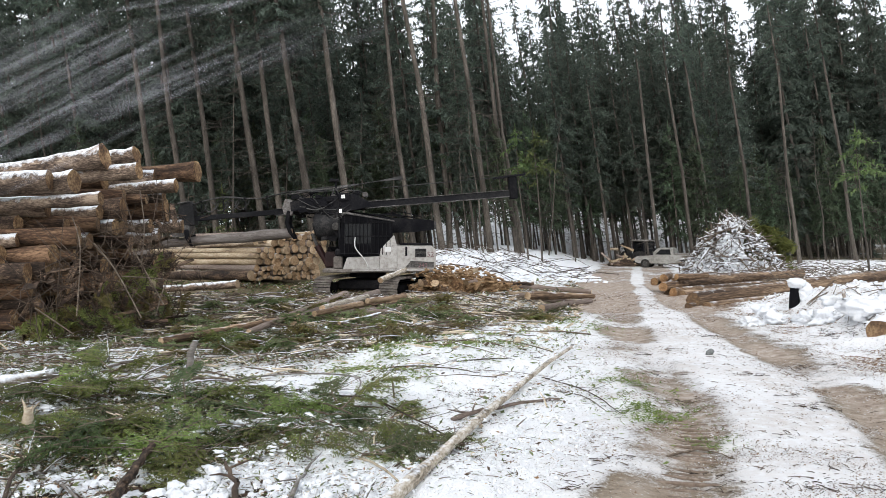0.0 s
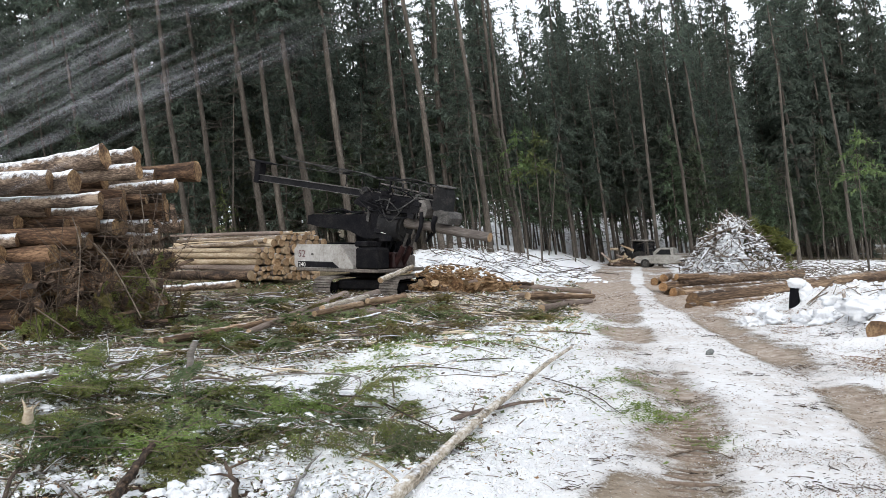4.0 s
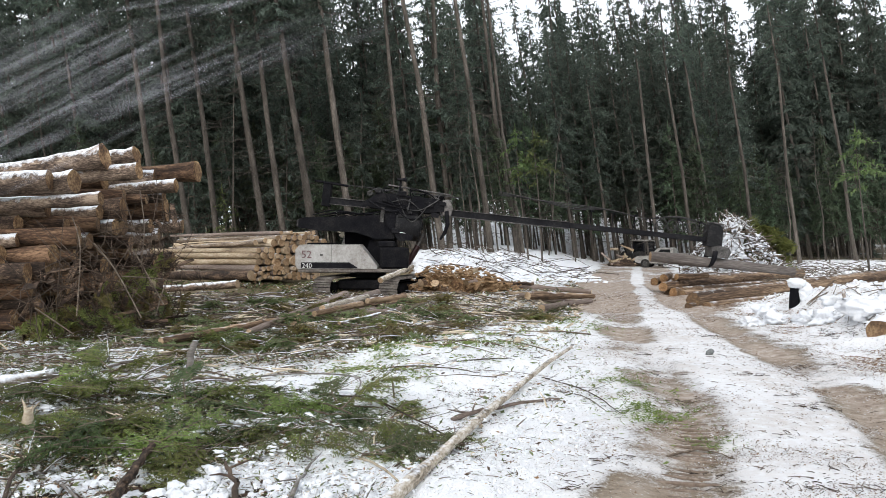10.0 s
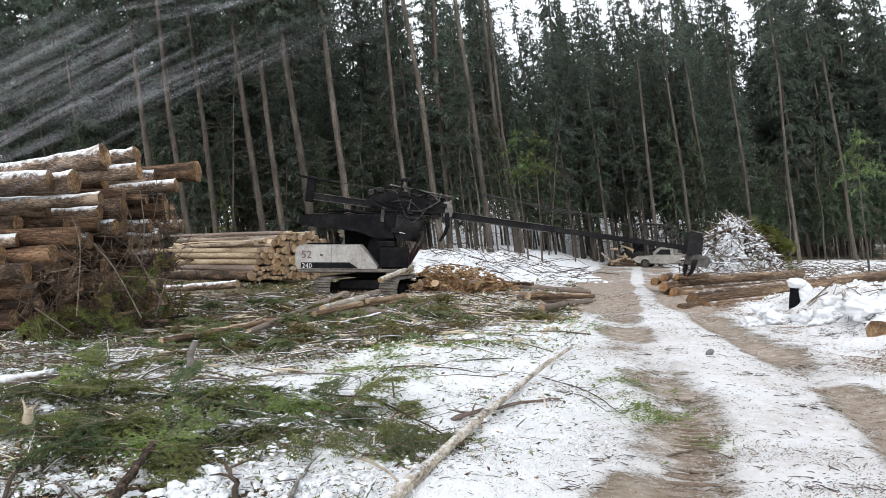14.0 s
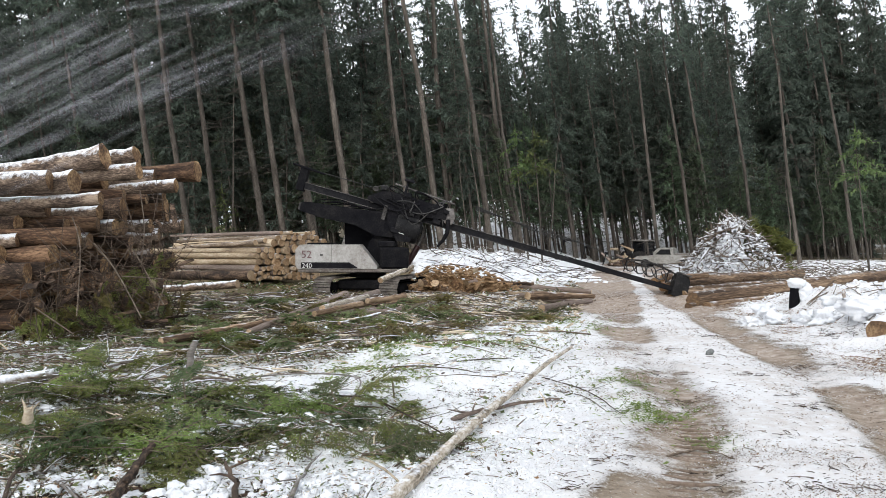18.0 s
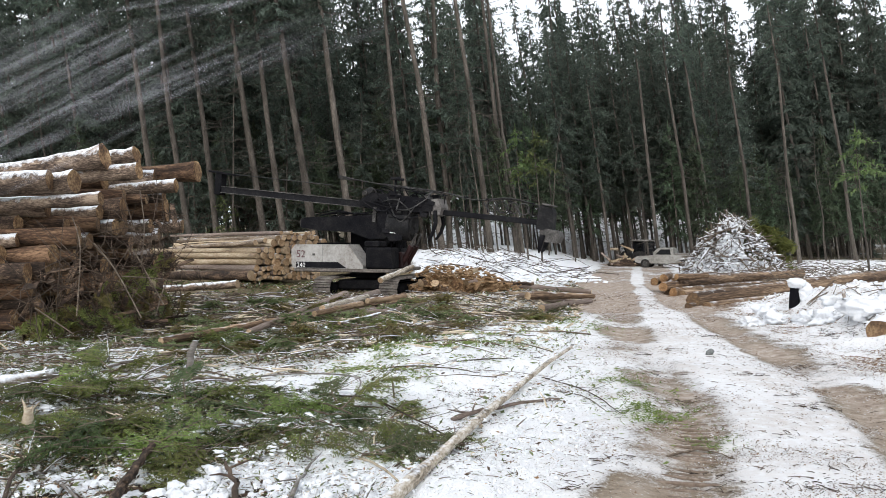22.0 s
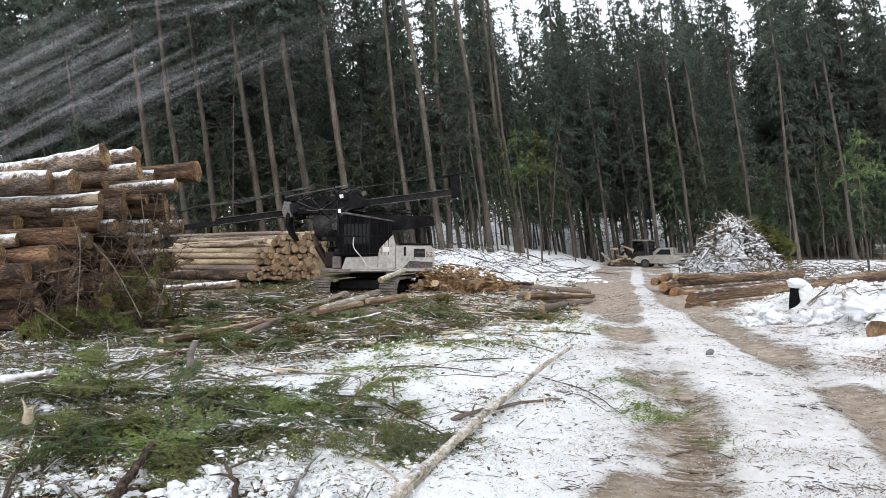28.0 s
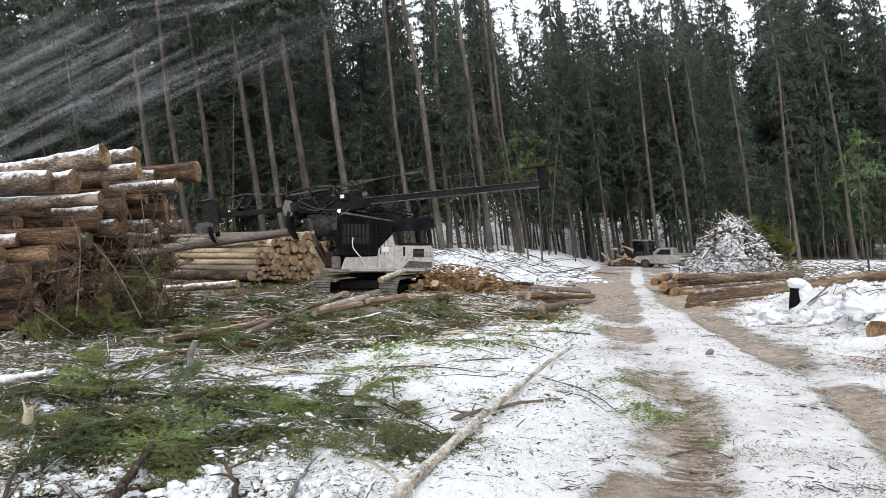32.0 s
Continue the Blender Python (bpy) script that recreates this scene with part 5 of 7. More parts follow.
def boughs():
    rng = random.Random(91)
    kinds = []
    for i in range(9):
        mat = (NEEDLE_CUT, NEEDLE_CUT, NEEDLE_DARKCUT)[i % 3]
        kinds.append(bough(200 + i, 0.5 + 0.055 * i, mat, "freshly cut green conifer bough lying on snow" if i % 3 < 2 else "dark-green cut conifer bough among slash"))
    first = set()

    def put(k, m):
        if k in first:
            copy_thing(kinds[k], m)
        else:
            first.add(k)
            kinds[k].matrix_basis = m
    # centre, half widths, how many, how high they heap
    zones = [((-3.72, 9.09), 1.25, 0.55, 26, 0.3), ((-5.10, 10.08), 0.9, 0.7, 14, 0.2), ((-1.3, 9.9), 1.05, 0.6, 11, 0.28), ((-2.25, 11.52), 1.2, 0.35, 5, 0.15), ((-0.53, 8.49), 0.5, 0.5, 6, 0.15), 
             ((-5.68, 13.16), 2.0, 1.4, 20, 0.15), ((2.98, 22.92), 0.8, 1.5, 8, 0.05), ((-9.85, 21.41), 1.6, 1.4, 16, 0.3), ((-10.41, 20.33), 2.2, 1.2, 26, 0.4), ((-4.14, 17.87), 2.6, 1.8, 18, 0.15)]
    for (cx, cy), rx, ry, n, heap in zones:
        for _ in range(int(n * 1.5)):
            a, r = rng.uniform(0, 6.28), math.sqrt(rng.random())
            x, y = cx + rx * r * math.cos(a), cy + ry * r * math.sin(a)
            put(rng.randrange(9), flat_pose(x, y, 0.03 + heap * (1 - r) * rng.random(), rng, 0.4))
    more = random.Random(92)
    for (cx, cy), rx, ry, n, heap in [((-5.6, 11.3), 1.2, 0.8, 8, 0.16), ((-3.4, 10.5), 1.0, 0.5, 9, 0.2), ((-4.4, 18.0), 2.2, 1.8, 9, 0.12), ((-1.9, 21.0), 1.2, 1.5, 8, 0.08), ((-1.0, 10.4), 0.6, 0.4, 5, 0.15)]:
        for _ in range(n):
            a, r = more.uniform(0, 6.28), math.sqrt(more.random())
            x, y = cx + rx * r * math.cos(a), cy + ry * r * math.sin(a)
            put(more.randrange(9), flat_pose(x, y, 0.03 + heap * (1 - r) * more.random(), more, 0.4))
    # the wide mat of slash before the machine, too many to count
    geos = [bough_geo(300 + i, 0.75, 0.95) for i in range(8)]
    mat_green, mat_stem, brown = Geo(), Geo(), Geo()
    for _ in range(215):
        a, r = rng.uniform(0, 6.28), math.sqrt(rng.random())
        x, y = -3.2 + 6.6 * r * math.cos(a), 20.8 + 5.6 * r * math.sin(a)
        if x < -8 and y < 24 and rng.random() < 0.6 or x > -1.5 and y < 18 and rng.random() < 0.7:
            continue
        if float(snowfield(np.array([x]), np.array([y]))[0]) > 0.3:
            continue
        m = flat_pose(x, y, 0.02 + 0.14 * rng.random(), rng, 0.3)
        stem, green = rng.choice(geos)
        (brown if rng.random() < 0.3 + 0.3 * step(-5, 1, x) else mat_green).add([tuple(m @ Vector(v)) for v in green.v], green.f)
        mat_stem.add([tuple(m @ Vector(v)) for v in stem.v], stem.f)
    thing("slash_mat", mat_green, NEEDLE_TROD, "trampled mat of cut green boughs over the clearing", "slash", kind="stuff")
    thing("browning_slash", brown, NEEDLE_BROWN, "browning cut boughs trodden into the clearing", "slash", kind="stuff")
    thing("slash_stems", mat_stem, TWIG, "bare bough stems in the slash mat", "slash", kind="stuff")


boughs()


def scatter(name, n, where, sizes, thick, material, label, seed, lift=0.02, tilt=0.12, bend=0.1):
    """Sticks lying about; where: a function giving a spot."""
    rng = random.Random(seed)
    g = Geo()
    for _ in range(n):
        x, y = where(rng)
        near = min(1.1, max(0.42, y / 18))
        ln = rng.uniform(*sizes) * (0.4 + 0.6 * near)
        a = rng.uniform(0, 3.14) if ln < 0.3 or rng.random() < 0.8 else rng.gauss(0.15, 0.5)
        c, s = math.cos(a) * ln / 2, math.sin(a) * ln / 2
        r = rng.uniform(*thick) * (near if thick[1] > 0.01 else 1)
        b = rng.uniform(-bend, bend) * ln
        up = rng.uniform(-tilt, tilt) * ln
        z0 = height(x - c, y - s) + r + lift * rng.random() + max(0, -up)
        z1 = height(x + c, y + s) + r + lift * rng.random() + max(0, up)
        g.tube([(x - c, y - s, z0), (x - s * b, y + c * b, (z0 + z1) / 2 + 0.03 * ln), (x + c, y + s, z1)], [r, r * 0.85, r * 0.5], 4 if r < 0.02 else 6, rough=0.1, rng=rng)
    return thing(name, g, material, label, "sticks", kind="stuff")


def in_slash(rng):
    while True:
        x, y = rng.uniform(-10.5, 3.5), rng.uniform(8, 30)
        d = float(off_road(np.array([x]), np.array([y]))[0])
        if d < -2.6 and abs(x) < 0.58 * y and not (x < -8.2 and y > 16.5 and y < 25):
            if y > 15 or x < 0.5 or rng.random() < 0.4:
                if rng.random() > 0.88 * float(snowfield(np.array([x]), np.array([y]))[0]):
                    return x, y


def near_field(rng):
    y = 7.2 + 12 * rng.random() ** 1.6
    return rng.uniform(-0.58, 0.58) * y, y


def on_bank(rng):
    x, y = rng.uniform(-1.0, 8.5), rng.uniform(39, 49)
    return x, y


def right_field(rng):
    y = rng.uniform(33, 58)
    return y * rng.uniform(0.34, 0.6), y


scatter("slash_sticks", 800, in_slash, (0.25, 1.6), (0.006, 0.024), TWIG, "brown broken sticks strewn through the slash", 401, 0.16, 0.1)
scatter("pale_sticks", 560, in_slash, (0.15, 1.1), (0.006, 0.026), PALE, "pale peeled sticks and splinters in the slash", 402, 0.12, 0.08)
scatter("snowy_sticks", 240, in_slash, (0.3, 1.6), (0.01, 0.03), SNOWY_STICK, "snow-dusted sticks in the slash", 403, 0.12, 0.06)
scatter("twig_litter", 1300, near_field, (0.04, 0.24), (0.002, 0.006), TWIG, "dark twig litter sprinkled over snow and road", 404, 0.01, 0.12, 0.25)
SPRIGS = [near_field(random.Random(900 + i)) for i in range(60)] + [(9.0 + 0.13 * i % 1.6, 17.6 + 0.37 * i % 1.2) for i in range(9)]


def in_sprigs(rng):
    x, y = rng.choice(SPRIGS)
    return x + rng.gauss(0, 0.13), y + rng.gauss(0, 0.13)


scatter("needle_sprigs", 900, in_sprigs, (0.05, 0.22), (0.003, 0.006), DARKTWIG, "dark needle sprigs dropped on the snow", 410, 0.02, 0.2, 0.3)
scatter("bank_branches", 130, on_bank, (0.3, 2.2), (0.008, 0.022), DARKTWIG, "dark branches strewn over the snowy bank", 418, 0.5, 0.3, 0.25)
scatter("bank_sticks", 90, on_bank, (0.3, 1.8), (0.012, 0.035), SNOWY_STICK, "snow-covered sticks on the bank below the trees", 406, 0.3, 0.12)
scatter("field_sticks", 520, right_field, (0.3, 1.6), (0.006, 0.024), TWIG, "brown slash sticks on the cleared field", 407, 0.4, 0.25)
scatter("snowy_field_sticks", 170, right_field, (0.4, 1.8), (0.015, 0.04), SNOWY_STICK, "snow-dusted slash logs on the cleared field", 408, 0.3, 0.12)


def snow_lumps(name, n, where, sizes, label, seed, sink=0.35):
    rng = random.Random(seed)
    g = Geo()
    for _ in range(n):
        x, y = where(rng)
        r = rng.uniform(*sizes) * (1 if rng.random() < 0.85 else 1.5)
        g.blob((x, y, height(x, y) + r * (0.5 - sink)), (r * rng.uniform(0.8, 1.5), r * rng.uniform(0.8, 1.3), r * rng.uniform(0.4, 1.0)), rng, 0.45, 7, 4, False)
    return thing(name, g, SNOW, label, "snow", kind="stuff")


def verge(rng):
    y = rng.uniform(15.5, 25.5)
    lo = float(np.interp(y, ROAD_Y, ROAD_X))
    return lo + rng.uniform(3.6, 7.5) * (0.8 + 0.02 * y), y


snow_lumps("slash_snow", 620, in_slash, (0.02, 0.075), "crusty snow lumps among the slash", 411)
snow_lumps("corner_snow", 420, lambda r: (r.uniform(-4.6, -2.9), r.uniform(6.9, 8.4)), (0.008, 0.045), "lumpy snow over churned soil", 414, 0.1)
snow_lumps("front_snow", 420, lambda r: (r.uniform(-2.9, -0.4), r.uniform(6.9, 8.6)), (0.006, 0.024), "lumpy snow over churned soil", 415, 0.1)


def front_clods():
    """Crumbly snow and soil thrown up along the near edge."""
    rng = random.Random(418)
    white, soil = Geo(), Geo()
    for geo, n, cx, cy, sx, sy, lo, hi in ((white, 60, -2.45, 7.55, 0.22, 0.38, 0.03, 0.085), (white, 55, -1.5, 7.3, 0.4, 0.3, 0.02, 0.06), (white, 55, -3.75, 7.5, 0.35, 0.35, 0.025, 0.08), (white, 25, -0.75, 7.6, 0.3, 0.4, 0.02, 0.05),
                                           (soil, 130, -2.95, 7.35, 0.17, 0.25, 0.015, 0.05), (soil, 90, -1.9, 7.15, 0.13, 0.16, 0.012, 0.04), (soil, 110, -3.9, 7.6, 0.4, 0.4, 0.012, 0.05), (soil, 60, -3.35, 7.1, 0.2, 0.2, 0.012, 0.05)):
        for _ in range(n):
            x, y, q = rng.gauss(cx, sx), rng.gauss(cy, sy), rng.uniform(lo, hi)
            geo.heap((x, y, height(x, y) + q * 0.35), (q * rng.uniform(0.9, 1.5), q * rng.uniform(0.9, 1.4), q * rng.uniform(0.6, 1.0)), rng.randint(1, 9999), 0.5, 12, 7)
    thing("snow_clods", white, SNOW, "crumbly snow clods over churned soil", "snow", kind="stuff")
    thing("soil_clods", soil, BARK, "dark clods of soil and bark thrown up through snow", "soil", kind="stuff")


front_clods()
snow_lumps("verge_clods", 2200, verge, (0.012, 0.055), "crusty snow clods on the verge", 417, 0.3)
snow_lumps("bank_snow", 260, on_bank, (0.05, 0.2), "snow heaps on the bank below the trees", 416, 0.3)


def flecks(name, n, density, size, slim, material, label, seed, box=(-14, 6.5, 6.8, 38), lift=0.03, tip=0.5):
    """Countless small flat bits: needles, chips, bark, crumbs of snow; density: a function of arrays, 0 to 1."""
    r = np.random.RandomState(seed)
    x, y = np.empty(0), np.empty(0)
    while len(x) < n:
        v = r.rand(n)
        py = box[2] * (box[3] / box[2]) ** v
        px = r.uniform(-0.6, 0.6, n) * py
        keep = (r.rand(n) < density(px, py)) & (px > box[0]) & (px < box[1])
        x, y = np.concatenate([x, px[keep]]), np.concatenate([y, py[keep]])
    x, y = x[:n], y[:n]
    z = land(x, y) + lift * r.rand(n) + 0.004
    a = r.uniform(0, 6.28, n)
    s = r.uniform(size[0], size[1], n) * (0.22 + 0.062 * y)
    w = s * r.uniform(slim[0], slim[1], n)
    up, roll = r.normal(0, tip, n) * s, r.normal(0, tip, n) * w
    c, d = np.cos(a), np.sin(a)
    quad = []
    for u, k in ((-1, 0.25), (0.1, 1), (1, 0.2), (0.0, -1)):
        quad.append(np.stack([x + c * s * u - d * w * k, y + d * s * u + c * w * k, z + up * u * 0.5 + np.abs(up) * 0.5 + roll * k], 1))
    verts = np.stack(quad, 1).reshape(-1, 3)
    me = bpy.data.meshes.new(name)
    me.vertices.add(len(verts))
    me.vertices.foreach_set("co", verts.ravel())
    me.loops.add(n * 4)
    me.loops.foreach_set("vertex_index", np.arange(n * 4))
    me.polygons.add(n)
    me.polygons.foreach_set("loop_start", np.arange(n) * 4)
    me.polygons.foreach_set("loop_total", np.full(n, 4))
    me.materials.append(material)
    me.update(calc_edges=True)
    return tagged(new(name, me), label, "debris", kind="stuff")


def slash_share(x, y):
    """How thick the slash lies, 0 to 1."""
    s = step(-2.2, -3.0, off_road(x, y)) * (1 - 0.9 * snowfield(x, y)) * (0.25 + 0.75 * step(0.35, 0.6, fuzz(x, y, 31, 1.1)))
    return np.clip(s, 0, 1)


def open_share(x, y):
    return slash_share(x, y) * (1 - 0.85 * step(-5.2, -7.2, x) * step(12.5, 15, y))


def snow_share(x, y):
    return np.clip(0.12 + snowfield(x, y) + step(2.0, 3.2, off_road(x, y)) * 0.8, 0, 1) * (0.15 + 0.85 * step(0.55, 0.85, fuzz(x, y, 33, 0.5) * 0.6 + fuzz(x, y, 34, 0.16) * 0.5))


def road_share(x, y):
    return step(2.9, 1.8, np.abs(off_road(x, y))) * (0.1 + 0.9 * step(0.45, 0.75, fuzz(x, y, 35, 0.6)))


PATCH = (-1.56, 14.64), (-0.17, 16.51), (1.23, 17.39), (-0.81, 13.00), (2.98, 12.17), (3.17, 21.41), (2.91, 9.93)


def patch_share(x, y):
    """Thin green litter pressed into the snow at a few spots."""
    s = sum(np.exp(-((x - px) / (0.055 * py)) ** 2 - ((y - py) / (0.13 * py)) ** 2) for px, py in PATCH)
    return np.clip(s, 0, 1) ** 1.5 * (0.1 + 0.9 * step(0.4, 0.7, fuzz(x, y, 37, 0.4)))


scatter("pale_slash_sticks", 240, in_slash, (0.25, 1.0), (0.006, 0.014), SNOWY_STICK, "thin snow-dusted sticks through the slash", 419, 0.25, 0.2)
scatter("verge_sticks", 150, verge, (0.2, 1.1), (0.006, 0.022), TWIG, "dark twigs poking through the snowy verge", 409, 0.12, 0.3, 0.2)
flecks("pressed_greens", 8500, patch_share, (0.015, 0.06), (0.1, 0.3), NEEDLE_CUT, "thin green litter pressed into snow", 609, (-6, 16, 8, 26), 0.04)
flecks("green_flecks", 36000, slash_share, (0.018, 0.08), (0.1, 0.3), NEEDLE_TROD, "loose green needle bits through the slash", 601, lift=0.09)
flecks("brown_flecks", 22000, slash_share, (0.012, 0.06), (0.1, 0.35), CHIP, "brown bark bits through the slash", 602, lift=0.07)
flecks("pale_flecks", 24000, open_share, (0.012, 0.06), (0.08, 0.26), PALE, "pale splinters through the slash", 603, lift=0.08)
flecks("dark_flecks", 19000, slash_share, (0.014, 0.065), (0.1, 0.4), DARKTWIG, "dark twig bits through the slash", 604, lift=0.07)
flecks("snow_flecks", 15000, open_share, (0.012, 0.045), (0.3, 0.8), SNOW, "crumbs of snow over the slash", 605, lift=0.1)
flecks("snow_litter", 26000, snow_share, (0.005, 0.028), (0.05, 0.25), TWIG, "dark needle litter on the snow", 606, (-12, 16, 6.8, 32), 0.01, 0.3)
flecks("verge_litter", 14000, lambda x, y: step(1.5, 2.6, off_road(x, y)) * step(6.5, 4.5, off_road(x, y)) * (0.1 + 0.9 * step(0.4, 0.7, fuzz(x, y, 38, 0.7))), (0.006, 0.035), (0.06, 0.3), CHIP, "brown litter strewn along the verge", 610, (3, 18, 7, 28), 0.015, 0.4)
flecks("snow_crumbs", 9000, lambda x, y: np.clip(snowfield(x, y) + 0.7 * step(2.4, 3.2, off_road(x, y)), 0, 1), (0.008, 0.028), (0.4, 0.9), SNOW, "loose crumbs of crusted snow", 607, (-12, 18, 6.8, 32), 0.03, 0.8)
flecks("road_snow", 7000, road_share, (0.004, 0.02), (0.3, 0.8), SNOW, "specks of snow trodden into the road", 611, (-2, 14, 6.8, 34), 0.006, 0.2)
flecks("road_grit", 16000, road_share, (0.005, 0.025), (0.2, 0.6), CHIP, "bark grit and mud crumbs on the road", 608, (-2, 14, 6.8, 32), 0.006, 0.3)


def deck_tangle():
    """Broken tops and twigs hanging before the foot of the tall deck."""
    rng = random.Random(66)
    g = Geo()
    for _ in range(400):
        u = rng.random()
        x, y = -9.1 + 2.2 * u + rng.gauss(0, 0.3), 16.9 + 3.4 * u + rng.gauss(0, 0.3)
        z = rng.random() ** 1.2 * (1.4 + 2.2 * u)
        d = Vector((rng.gauss(0, 0.6), rng.gauss(0, 0.4), rng.gauss(-0.2, 0.9))).normalized()
        ln = rng.uniform(0.3, 1.5)
        p = Vector((x, y, z + 0.1))
        q = p + d * ln
        q.z = max(q.z, 0.02)
        g.tube([p, (p + q) / 2 + Vector((rng.gauss(0, 0.06), 0, rng.gauss(0, 0.06))), q], [0.012, 0.009, 0.004], 4, caps=False)
    # The dark twig colour carries some of the shade at the deck's foot.
    thing("deck_tangle", g, DARKTWIG, "dark tangle of broken twigs before the log deck", "twigs", kind="stuff")
    geos = [bough_geo(820 + i, 0.5, 0.8) for i in range(5)]
    green, brown = Geo(), Geo()
    for i in range(38):
        u = rng.random()
        x, y = -9.0 + 2.2 * u + rng.gauss(0, 0.25), 16.8 + 3.3 * u
        m = pose(x, y, 0.15 + rng.random() * (0.7 + 1.5 * u), rng.uniform(-70, 70), rng.uniform(20, 95), rng.uniform(0, 360))
        gr = rng.choice(geos)[1]
        (green if rng.random() < 0.6 else brown).add([tuple(m @ Vector(v)) for v in gr.v], gr.f)
    slabs = Geo()
    for i in range(60):
        u = rng.random()
        x, y = -9.2 + 2.3 * u + rng.gauss(0, 0.3), 17.1 + 3.3 * u + rng.gauss(0, 0.2)
        ln, w = rng.uniform(0.2, 0.9), rng.uniform(0.03, 0.1)
        slabs.box((-ln / 2, -w, -0.012), (ln / 2, w, 0.012), pose(x, y, 0.15 + rng.random() ** 1.3 * (1.2 + 1.9 * u), rng.uniform(-80, 80), rng.uniform(-70, 70), rng.uniform(0, 360)), 0.006)
    thing("bark_slabs", slabs, BARK, "torn strips of dark bark hanging before the log deck", "bark", kind="stuff")
    thing("hanging_boughs", green, NEEDLE_CUT, "drooping green boughs before the log deck", "branch", kind="stuff")
    thing("hanging_dead_boughs", brown, NEEDLE_BROWN, "drooping yellow-brown boughs before the log deck", "branch", kind="stuff")


deck_tangle()

# larger pieces that lie or stand by themselves
lay((-0.64, 5.97, 0.12), (2.66, 15.94, 0.1), 0.068, 0.03, PALEBARK, CUT, "long slender pale-barked pole lying on snow", "", 501, 0.1, "pole")
lay((-6.89, 11.32, 0.13), (-6.27, 12.40, 0.16), 0.13, 0.11, SNOWY_STICK, CUT, "weathered snow-topped log in the slash", "", 502)
lay((-6.17, 16.76, 0.1), (-4.49, 20.72, 0.12), 0.09, 0.07, REDDISH, CUT, "thin brown log in the slash", "", 506)
lay((-0.70, 24.29, 0.12), (0.11, 25.04, 0.12), 0.17, 0.16, GREYWOOD, CUT, "short pale cut block", "", 514)
lay((-2.73, 20.08, 0.1), (-1.45, 23.41, 0.13), 0.05, 0.04, SNOWY_STICK, CUT, "snow-dusted branch in the slash", "", 515, 0.05, "branch")


def thin_branch(name, pts, r, material, label):
    g = hose(pts, r, 5, 5)
    return thing(name, g, material, label, "branch")


thin_branch("branch", [(-3.62, 12.60, 0.01), (-2.85, 12.70, 0.09), (-2.10, 12.70, 0.12), (-1.36, 12.40, 0.09), (-1.36, 11.40, -0.04)], 0.014, GREYWOOD, "thin bent grey branch arching over snow")
thin_branch("branch", [(4.68, 23.00, -0.01), (2.71, 17.00, -0.01)], 0.012, GREYWOOD, "thin grey pole tip by the road")
thin_branch("branch", [(1.55, 11.90, 0.01), (2.07, 11.40, 0.02), (2.24, 10.40, 0.00)], 0.008, TWIG, "thin dark twig lying on snow")
for i, pts in enumerate(([(-8.50, 17.60, 2.83), (-8.23, 17.40, 2.12), (-8.13, 17.00, 0.62)], [(-8.10, 17.80, 2.24), (-7.51, 17.60, 1.60), (-6.85, 17.40, 0.54)], [(-7.50, 19.00, 3.53), (-7.24, 18.60, 2.65), (-7.24, 18.40, 1.70)],
                         [(-8.73, 16.40, 0.86), (-7.72, 16.00, 0.35)], [(-7.55, 18.00, 1.45), (-7.00, 18.30, 1.40), (-6.40, 18.80, 1.29)], [(-7.68, 19.00, 2.09), (-6.78, 18.60, 0.73)], [(-6.61, 17.60, 0.56), (-6.63, 18.20, 1.17)])):
    thin_branch("branch", pts, 0.018 if i in (1, 5) else 0.014, TWIG, "bare limb hanging against the log deck")


def dead_branch(points, r0, r1, twigs, material, label, seed):
    """A broken branch over the ground, with side twigs; points: x, y and how far above the ground."""
    rng = random.Random(seed)
    pts = [Vector((x, y, height(x, y) + up)) for x, y, up in points]
    out = []
    for i in range(len(pts) - 1):
        p0, p1, p2, p3 = pts[max(i - 1, 0)], pts[i], pts[i + 1], pts[min(i + 2, len(pts) - 1)]
        for k in range(5):
            t = k / 5
            q = 0.5 * ((2 * p1) + (p2 - p0) * t + (2 * p0 - 5 * p1 + 4 * p2 - p3) * t * t + (3 * p1 - p0 - 3 * p2 + p3) * t ** 3)
            wobble = min(r0 * 0.35, (p2 - p1).length * 0.025)
            out.append(q + Vector((rng.gauss(0, wobble), rng.gauss(0, wobble), rng.gauss(0, wobble))))
    out.append(pts[-1])
    n = len(out)
    wood = Geo()
    wood.tube(out, [(r0 + (r1 - r0) * i / (n - 1)) * rng.uniform(0.85, 1.15) for i in range(n)], 7, rough=0.12, rng=rng)
    ob = thing("dead_branch", wood, material, label, "branch")
    side = Geo()
    whole = (pts[-1] - pts[0]).length
    for _ in range(twigs):
        i = rng.randrange(1, n - 1)
        along = (out[i + 1] - out[i - 1]).normalized()
        d = (along * rng.uniform(0.2, 0.9) + Vector((rng.gauss(0, 0.7), rng.gauss(0, 0.7), rng.uniform(-0.1, 0.45)))).normalized()
        ln = whole * rng.uniform(0.06, 0.22)
        q = out[i] + d * ln
        q.z = max(q.z, height(q.x, q.y) + 0.01)
        m = (out[i] + q) / 2 + Vector((0, 0, ln * rng.uniform(-0.05, 0.1)))
        side.tube([out[i], m, q], [r1 * 0.8, r1 * 0.6, r1 * 0.3], 4, caps=False)
        if rng.random() < 0.6:
            e = m + (d + Vector((rng.gauss(0, 0.6), rng.gauss(0, 0.6), 0.1))).normalized() * ln * 0.45
            side.tube([m, e], [r1 * 0.45, r1 * 0.25], 3, caps=False)
    if twigs:
        tagged(part("twig_spray", side, material, ob), kind="stuff")


